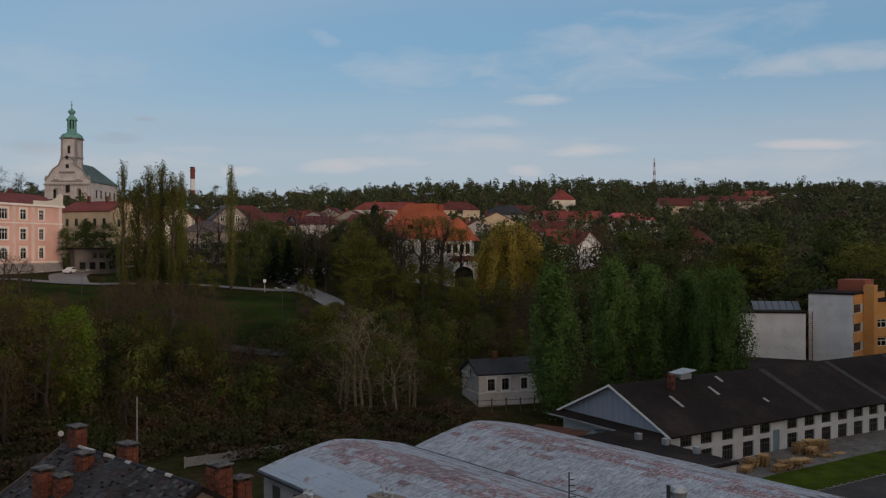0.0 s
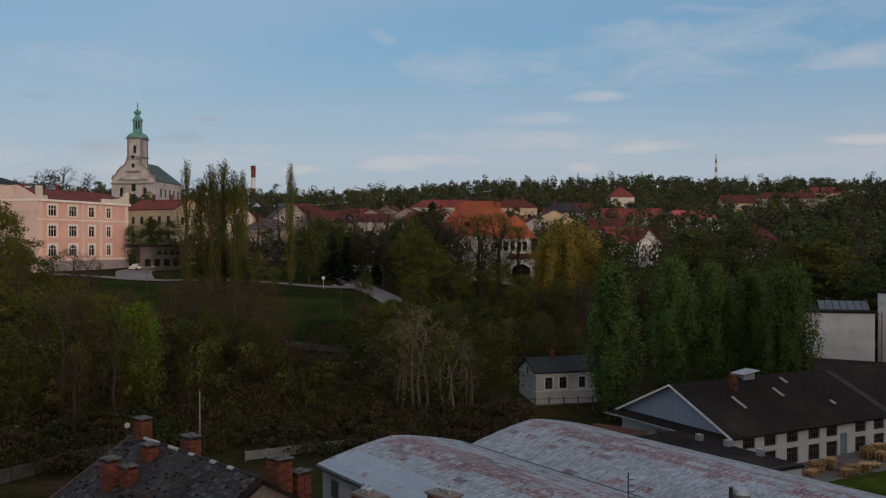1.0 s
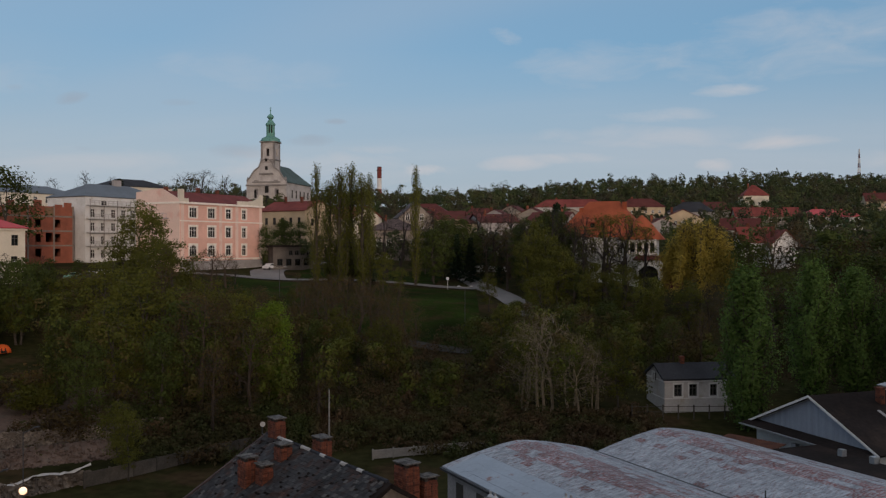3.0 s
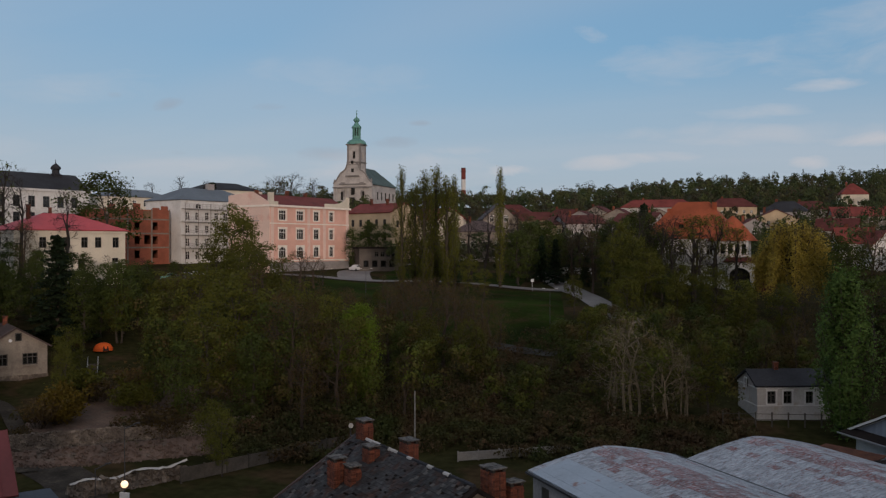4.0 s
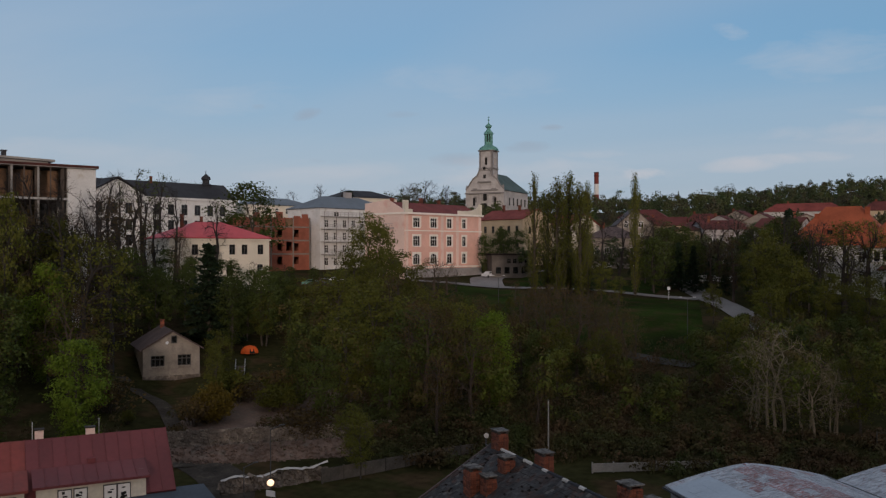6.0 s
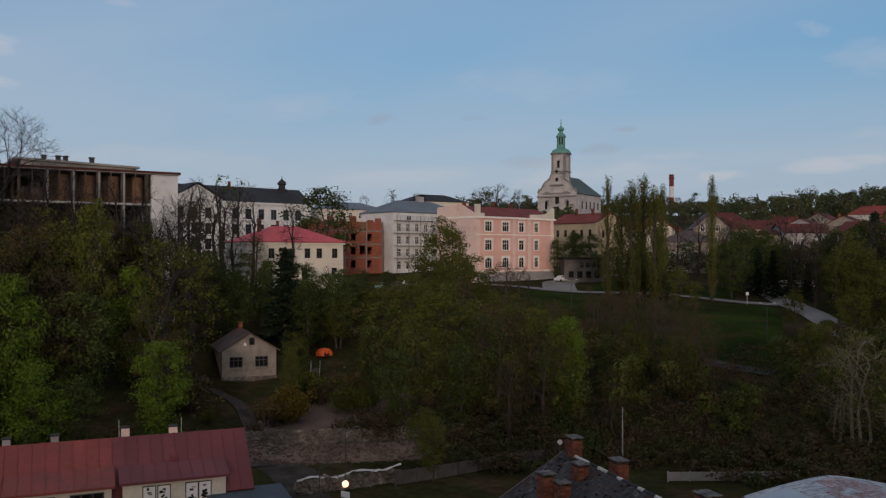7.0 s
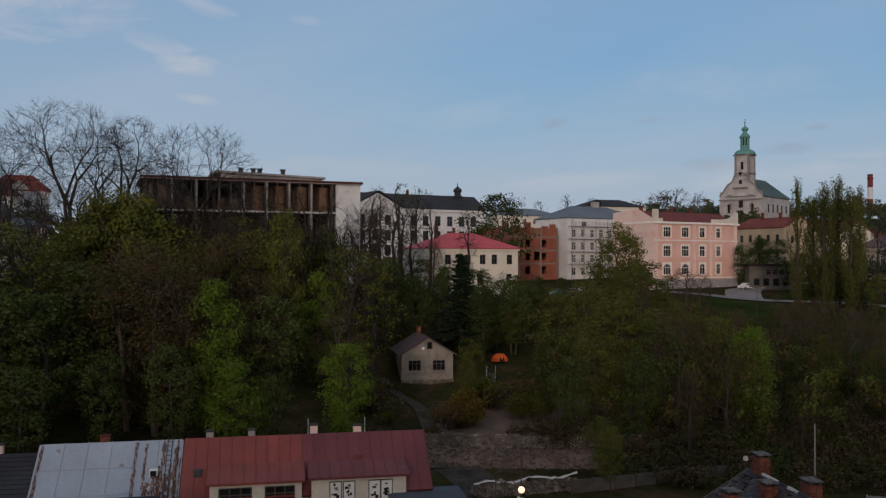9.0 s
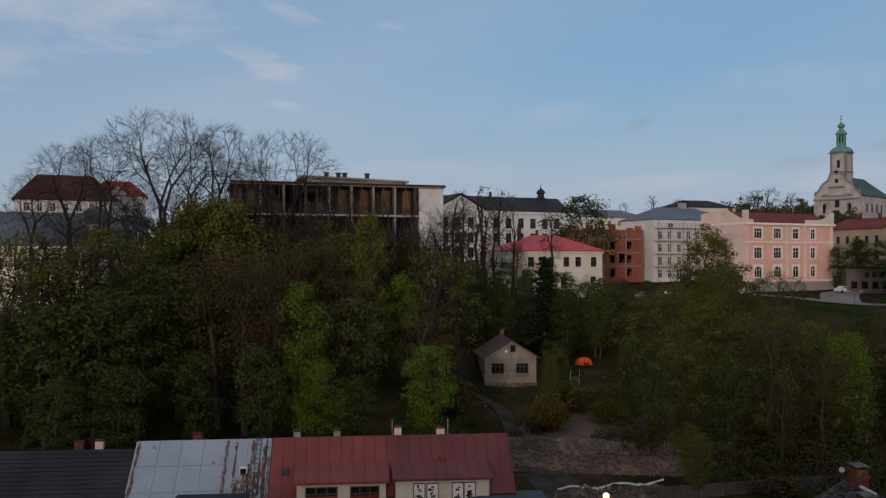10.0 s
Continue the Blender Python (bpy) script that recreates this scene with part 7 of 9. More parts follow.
def fence(name, label, a, b, height, gap, material, board=True, z=None):
    (x0, y0), (x1, y1) = a, b
    L = math.hypot(x1 - x0, y1 - y0)
    e = empty(name, pose(x0, y0, ground(x0, y0) if z is None else z, 0, 0, math.degrees(math.atan2(y1 - y0, x1 - x0))), label, "fence")
    n = int(L / gap)
    pm = bpy.data.meshes.new("post")
    b0 = boxed(-0.06, -0.06, -0.3, 0.06, 0.06, height + 0.1)
    b0.to_mesh(pm)
    b0.free()
    pm.materials.append(material)
    panel = bpy.data.meshes.new("panel")
    b0 = boxed(0.07, -0.03, 0.1, gap - 0.07, 0.03, height)
    b0.to_mesh(panel)
    b0.free()
    panel.materials.append(material)
    for i in range(n + 1):
        ob = new("post", pm)
        ob.parent, ob.location = e, (i * gap, 0, 0)
        if board and i < n:
            ob = new("panel", panel)
            ob.parent, ob.location = e, (i * gap, 0, 0)
    if not board:
        for zz in (height * 0.4, height * 0.9):
            part("rail", boxed(0, -0.02, zz, n * gap, 0.02, zz + 0.05), material, e)
    return e


fence("concrete_fence", "pale concrete panel fence on the valley floor", (-23.0, 76.4), (-12.0, 83.4), 0.9, 2.0, M_CONCRETE)
fence("board_fence", "grey weathered board fence", (-43.5, 62.8), (-33.0, 83.0), 1.3, 2.2, M_FENCE)
fence("garden_fence", "thin post-and-rail garden fence by the cottage", (0.5, 90.9), (13.5, 93.8), 1.1, 1.6, M_FENCE, False, 2.5)
# ---- factory yard ----
def along_hall(d0, d1):
    """A band of the yard that runs beside the factory wall, from d0 to d1 metres off it."""
    return lambda u, v: (19.95 + 56 * u * 0.85 + (d1 + (d0 - d1) * v) * 0.527, 75.04 + 56 * u * 0.527 - (d1 + (d0 - d1) * v) * 0.85)


sheet("yard", along_hall(0.05, 5.2), 12, 3, M_YARD, "worn grey concrete yard along the hall", 0.03, "yard")
sheet("lawn", along_hall(5.2, 10.0), 12, 3, M_GRASS, "strip of short green grass", 0.05, "grass")
sheet("yard_road", along_hall(10.1, 26.0), 12, 3, M_ASPHALT, "dark asphalt yard road", 0.04)
fence("kerb", "pale kerb along the lawn", (25.4, 66.6), (66.0, 91.8), 0.12, 1.0, M_CONCRETE, True, 0.0)


def pallet_stack(x, y, turn, n, seed):
    """Timber pallets piled up; boards and blocks of each."""
    rnd = random.Random(seed)
    e = empty("pallet_stack", pose(x, y, 0.05, 0, 0, turn), "pile of pale new timber pallets and boards", "pallets", "pallet piles in the yard")
    for i in range(n):
        bm = bmesh.new()
        m = pose(rnd.uniform(-0.1, 0.1), rnd.uniform(-0.1, 0.1), i * 0.15, 0, 0, rnd.uniform(-6, 6))
        for j in range(5):
            box(bm, -0.6, -0.4 + j * 0.17, 0.11, 0.6, -0.29 + j * 0.17, 0.135, m)
        for j in (-0.6, -0.07, 0.46):
            for q in (-0.4, -0.05, 0.29):
                box(bm, j, q, 0.0, j + 0.14, q + 0.1, 0.11, m)
        part("pallet", bm, M_WOODPALE, e)
    return e


for k, (x, y, turn, n) in enumerate(((27.4, 76.6, 20, 7), (28.9, 77.4, 60, 8), (30.2, 76.3, 10, 6), (29.4, 75.4, 35, 5), (31.6, 77.0, 70, 6), (32.8, 78.2, 25, 4), (33.6, 81.2, 32, 9), (34.9, 81.9, 30, 10), (36.2, 82.3, 20, 9), (34.6, 80.6, 50, 7), (35.8, 80.4, 15, 3), (37.6, 81.6, 40, 2), (26.6, 75.4, 50, 4))):
    pallet_stack(x, y, turn, n, 200 + k)


# ---- vehicles, lamps, signs ----
def car(x, y, turn, paint, label, z=None):
    e = empty("car", pose(x, y, ground(x, y) + 0.16 if z is None else z, 0, 0, turn), label, "car")
    prof = [(-2.0, 0.3), (-2.0, 0.75), (-1.85, 0.9), (-1.2, 0.98), (-0.7, 1.42), (0.7, 1.45), (1.35, 0.98), (1.9, 0.88), (2.05, 0.6), (2.05, 0.3)]
    bm = bmesh.new()
    a, b = [bm.verts.new((px, -0.82, pz)) for px, pz in prof], [bm.verts.new((px, 0.82, pz)) for px, pz in prof]
    bm.faces.new(a)
    bm.faces.new(b[::-1])
    for i in range(len(prof)):
        j = (i + 1) % len(prof)
        bm.faces.new((a[j], a[i], b[i], b[j]))
    part("body", bm, paint, e)
    for s in (-0.83, 0.83):
        bm = bmesh.new()
        f = [(-1.05, s, 1.0), (1.15, s, 1.0), (0.62, s, 1.36), (-0.66, s, 1.34)]
        bm.faces.new([bm.verts.new(q) for q in (f if s < 0 else f[::-1])])
        part("side_window", bm, GLASS, e)
    for px in (-1.3, 1.3):
        for s in (-0.78, 0.78):
            bm = bmesh.new()
            rod(bm, (px, s - 0.1, 0.3), (px, s + 0.1, 0.3), 0.31, 0.31, 14)
            part("wheel", bm, M_DARKMETAL, e)
    return e


car(-82.2, 190.5, 70, M_CARWHITE, "white car parked beside the pink tenement")
for k, (az, r, paint, lb) in enumerate(((35.2, 187, M_CARGREEN, "green car parked behind the bushes"), (34.3, 188, M_BLUECAR, "dark blue car parked in the lot"), (33.6, 190, M_CARWHITE, "pale van-like car in the lot"))):
    car(*polar(az, r), 30, paint, lb)


def street_lamp(x, y, h, turn, label, z=None, double=False, dark=False):
    e = empty("street_lamp", pose(x, y, ground(x, y) if z is None else z, 0, 0, turn), label, "street lamp")
    bm = bmesh.new()
    rod(bm, (0, 0, -0.3), (0, 0, h), 0.055, 0.035, 8)
    part("pole", bm, M_DARKMETAL, e)
    for s in ((-1, 1) if double else (1,)):
        arm = bmesh.new()
        rod(arm, (0, 0, h - 0.05), (s * 1.0, 0, h + 0.25), 0.04, 0.04, 6)
        a = part("arm", arm, M_DARKMETAL if dark else M_CONCRETE, e)
        part("lamp_head", boxed(s * 1.0 - 0.22, -0.08, h + 0.2, s * 1.0 + 0.22, 0.08, h + 0.28), M_DARKMETAL if dark else M_CARWHITE, a, "lamp head")
    return e


street_lamp(-61.0, 145.2, 6.4, 20, "double-headed street lamp on the slope", double=True)
street_lamp(-25.5, 136.5, 6.6, 10, "double-headed street lamp by the path", double=True)
street_lamp(-92.2, 114.6, 6.0, 40, "tall plain street lamp by the terrace")
pole = empty("post", pose(-28.2, 79.1, 0, 0, 0, 30), "tall pale bare post on the valley floor", "post")
bm = bmesh.new()
rod(bm, (0, 0, 0), (0, 0, 6.2), 0.09, 0.06, 8)
part("shaft", bm, M_CONCRETE, pole)
part("cap", boxed(-0.07, -0.07, 6.2, 0.07, 0.07, 6.28), M_DARKMETAL, pole)
street_lamp(-43.9, 56.0, 6.3, 60, "dark street lamp on the roadside", dark=True)
street_lamp(-45.9, 55.1, 3.2, 60, "short dark post beside the wall", dark=True)

globe = empty("globe_lamp", pose(-42.2, 53.8, 0, 0, 0, 0), "lit round warm lamp over a small white board", "lamp")
bm = bmesh.new()
rod(bm, (0, 0, 0), (0, 0, 2.45), 0.05, 0.04, 8)
part("post", bm, M_DARKMETAL, globe)
M_GLOW = bpy.data.materials.new("warm_lamp_globe")
M_GLOW.use_nodes = True
M_GLOW.node_tree.nodes["Principled BSDF"].inputs["Emission Color"].default_value = (1.0, 0.62, 0.36, 1)
M_GLOW.node_tree.nodes["Principled BSDF"].inputs["Emission Strength"].default_value = 1.6
bm = bmesh.new()
lathe(bm, [(0.05, 2.4), (0.18, 2.46), (0.27, 2.6), (0.27, 2.74), (0.18, 2.88), (0.04, 2.94)], 14)
part("globe", bm, M_GLOW, globe, "glowing pinkish lamp globe")
part("board", boxed(-0.4, -0.05, 1.6, 0.4, 0.05, 2.05), M_CARWHITE, globe, "small white board")
sign = empty("road_sign", pose(-36.0, 173.5, ground(-36, 173.5), 0, 0, 12), "small white road sign on a post", "sign")
part("post", boxed(-0.04, 0.01, 0, 0.04, 0.07, 2.6), M_METAL, sign)
part("plate", boxed(-0.28, -0.03, 2.0, 0.28, 0.005, 2.6), M_CARWHITE, sign)

parapet = empty("parapet_wall", pose(-35.2, 196.5, ground(-35.2, 196.5), 0, 0, 4), "low white wall with dark posts beside the road", "wall")
part("panel", boxed(0, 0, 0.9, 8.6, 0.25, 2.3), M_WHITE, parapet)
for i in range(6):
    part("post", boxed(0.1 + i * 1.65, 0.05, -0.6, 0.35 + i * 1.65, 0.3, 0.9), M_BROWNWALL, parapet)

# ---- grass slope and roads ----
def quad_patch(p, q, r, t):
    """A patch of ground between the corners p, q (upper edge) and r, t (lower edge)."""
    def at(u, v):
        a, b = Vector(p) * (1 - u) + Vector(q) * u, Vector(r) * (1 - u) + Vector(t) * u
        m = a * (1 - v) + b * v
        return m.x, m.y
    return at


sheet("lawn", quad_patch((-86, 170.5), (-30, 172.5), (-66, 132), (-20, 122)), 28, 24, M_SLOPEGRASS, "mown green grass slope below the town", 0.10, "grass")
sheet("lawn", quad_patch((-75, 196), (-42, 200), (-72, 178), (-40, 180)), 16, 12, M_SLOPEGRASS, "mown green grass before the houses", 0.10, "grass")
strip("square_road", [(-75, 173.5), (-78.5, 180), (-81.5, 188), (-81.5, 198), (-79, 212)], 7.5, M_ROAD, "pale worn road beside the tenement", 0.2, n=30)
strip("hill_path", [(-92, 169), (-80, 172.8), (-70, 175.2), (-56, 177.6), (-46, 178.0), (-38, 176.4), (-30, 174.5)], 3.2, M_ROAD, "pale footpath along the slope", 0.24, n=60)
strip("hill_road", [(-38.5, 205), (-37, 196), (-32, 183.5), (-27, 172.5), (-21.5, 160.5), (-16.8, 150), (-12, 141)], 5.0, M_ROAD, "grey road winding down the slope", 0.28, n=60)
sheet("earth_slope", quad_patch((-73, 83), (-55, 93), (-63.5, 63.5), (-46, 78)), 18, 14, M_EARTH, "bare brown earth slope above the stone wall", 0.10, "ground")
strip("path", [(-37, 126), (-30, 124.5), (-22, 122.5)], 3.0, M_ASPHALT, "grey footpath on the slope", 0.2)
strip("lane", [(-57, 60), (-62, 65), (-67, 69), (-74, 74), (-84, 78)], 1.7, M_LANE, "narrow dark lane climbing past the house", 0.12)
strip("street", [(-36, 30), (-44, 48), (-50, 58), (-57, 62)], 4.5, M_LANE, "dark street in the valley", 0.04)

# ---- planting ----
RNG = random.Random(11)
P_OLIVE = [crown_tree("tree", "spreading tree in thin olive spring leaf", 21 + i, width=(6.5, 7.5, 5.6)[i], low=0.2, n=120, leaf_m=L_OLIVE, leaves=4200, size=0.15, clump=0.42, fill=0.72) for i in range(3)]
P_DARK = [crown_tree("tree", "dark green leafy tree on the slope", 31 + i, width=(6.2, 7.2, 5.2)[i], low=0.14, n=100, leaf_m=L_DARK, leaves=3600, size=0.17, clump=0.45, fill=0.85) for i in range(3)]
P_BROWN = [crown_tree("tree", "bare brownish tree just coming into bud", 41 + i, width=(6.0, 7.0, 5.0)[i], low=0.2, n=150, leaf_m=L_BROWN, leaves=1800, size=0.10, clump=0.40, trunk_m=M_TWIG, unit=0.0013, twigs=1) for i in range(3)]
P_GREEN = [crown_tree("tree", "bright fresh green maple tree", 51 + i, width=6.4, low=0.08, n=110, leaf_m=L_GREEN, leaves=9800, size=0.135, clump=0.46, fill=0.85) for i in range(2)]
P_BARE = [crown_tree("tree", "tall leafless tree with fine twigs", 61 + i, h=14, width=(5.5, 6.5, 4.8)[i], low=0.22, n=190, twigs=2, unit=0.0012, trunk_m=M_BARKDARK) for i in range(3)]
P_POPLAR = [column_tree("poplar", "slim fresh green Lombardy poplar", 71 + i, L_POPLAR, leaves=15400, width=2.7, lumps=70, size=0.14) for i in range(3)]
P_THIN = [column_tree("poplar", "slim poplar in thin brown-green leaf", 81 + i, L_OLIVE, h=20, width=2.0, leaves=7500, size=0.12, lumps=40) for i in range(2)]
P_CONIFER = [conifer("spruce", "dark narrow spruce among other trees", 91 + i) for i in range(2)]
P_SHRUB = [shrub("shrub", "brownish leafless thicket of twigs", 101 + i, L_BROWN, leaves=700) for i in range(2)] + [shrub("shrub", "olive green bush in fresh leaf", 111 + i, L_OLIVE, leaves=1800) for i in range(2)]
P_WILLOW = willow("willow", "round yellow weeping willow tree", 121)
P_BIRCH = [crown_tree("tree", "pale twiggy leafless birch tree", 131 + i, h=11, width=7.5, low=0.12, n=200, leaf_m=L_OLIVE, leaves=1500, size=0.11, clump=0.4, trunk_m=M_BARKPALE, unit=0.0012, twigs=2, stems=3) for i in range(2)]
P_SKY = [crown_tree("tree", "tall leafless tree with a rounded twiggy crown", 161 + i, h=16, width=(10.5, 8.5)[i], low=0.22, widest=0.62, n=1000, twigs=4, twig=0.045, unit=0.00042, shell=0.3, trunk_m=M_BARKDARK, bend=0.025, lean=0.15, stems=(2, 1)[i]) for i in range(2)]
P_POLLARD = [crown_tree("tree", "lopped tree with short knotty branches", 141 + i, h=12, width=4.2, low=0.3, n=60, leaf_m=L_DARK, leaves=420, size=0.14, clump=0.3, unit=0.0030, trunk_m=M_BARKDARK) for i in range(2)]
P_LIME = [crown_tree("tree", "tree in yellowish green spring leaf", 171 + i, width=(7.0, 6.0)[i], low=0.16, n=110, leaf_m=L_LIME, leaves=4200, size=0.16, clump=0.44, fill=0.8) for i in range(2)]
P_RUSSET = [crown_tree("tree", "tree in russet brown young leaf", 181 + i, width=(6.6, 5.6)[i], low=0.15, n=120, leaf_m=L_RUSSET, leaves=4200, size=0.10, clump=0.45, fill=0.8, trunk_m=M_TWIG) for i in range(2)]
P_OPEN = [crown_tree("tree", "dark-limbed tree with sparse olive leaf", 191 + i, width=(7.4, 6.4)[i], low=0.24, n=130, leaf_m=L_OLIVE, leaves=1700, size=0.13, clump=0.36, fill=0.6, trunk_m=M_BARKDARK, unit=0.0017) for i in range(2)]
P_GOLD = [shrub("shrub", "golden brown bush below the house", 151, L_GOLD, leaves=2600)]

for k, (az, r, top) in enumerate(((-7.35, 92, -1.1), (-11.2, 109, -0.9), (-13.55, 111, -1.2), (-15.9, 114, -1.6), (-17.4, 107, -1.6), (-18.5, 107, -1.3))):
    plant_to(P_POPLAR[k % 3], az, r, top, (1.25, 1.4, 1.45, 1.45, 1.05, 1.1)[k], k * 50, group="row of poplars")
plant_to(P_WILLOW, -4.55, 160, 1.7, 1.0)
for k, (az, r, top) in enumerate(((20.4, 176, 5.3), (18.9, 172, 5.0), (18.1, 178, 5.3), (17.4, 170, 4.6), (16.9, 177, 4.7), (19.5, 180, 4.2), (13.85, 182, 5.2))):
    plant_to(P_THIN[k % 2], az, r, top, (0.8, 1.3, 1.4, 1.2, 0.8, 1.2, 0.75)[k], k * 70, group="thin poplars")
for k, (az, r, top) in enumerate(((17.2, 183, 1.6), (41.8, 128, 0.6), (10.2, 186, 0.4), (9.2, 188, -0.2), (8.2, 184, -0.4), (11.1, 192, 0.6), (4.5, 182, 2.7), (32.6, 260, 4.0))):
    plant_to(P_CONIFER[k % 2], az, r, top, (1.0, 1.7)[k] if k < 2 else 1.3, k * 40)

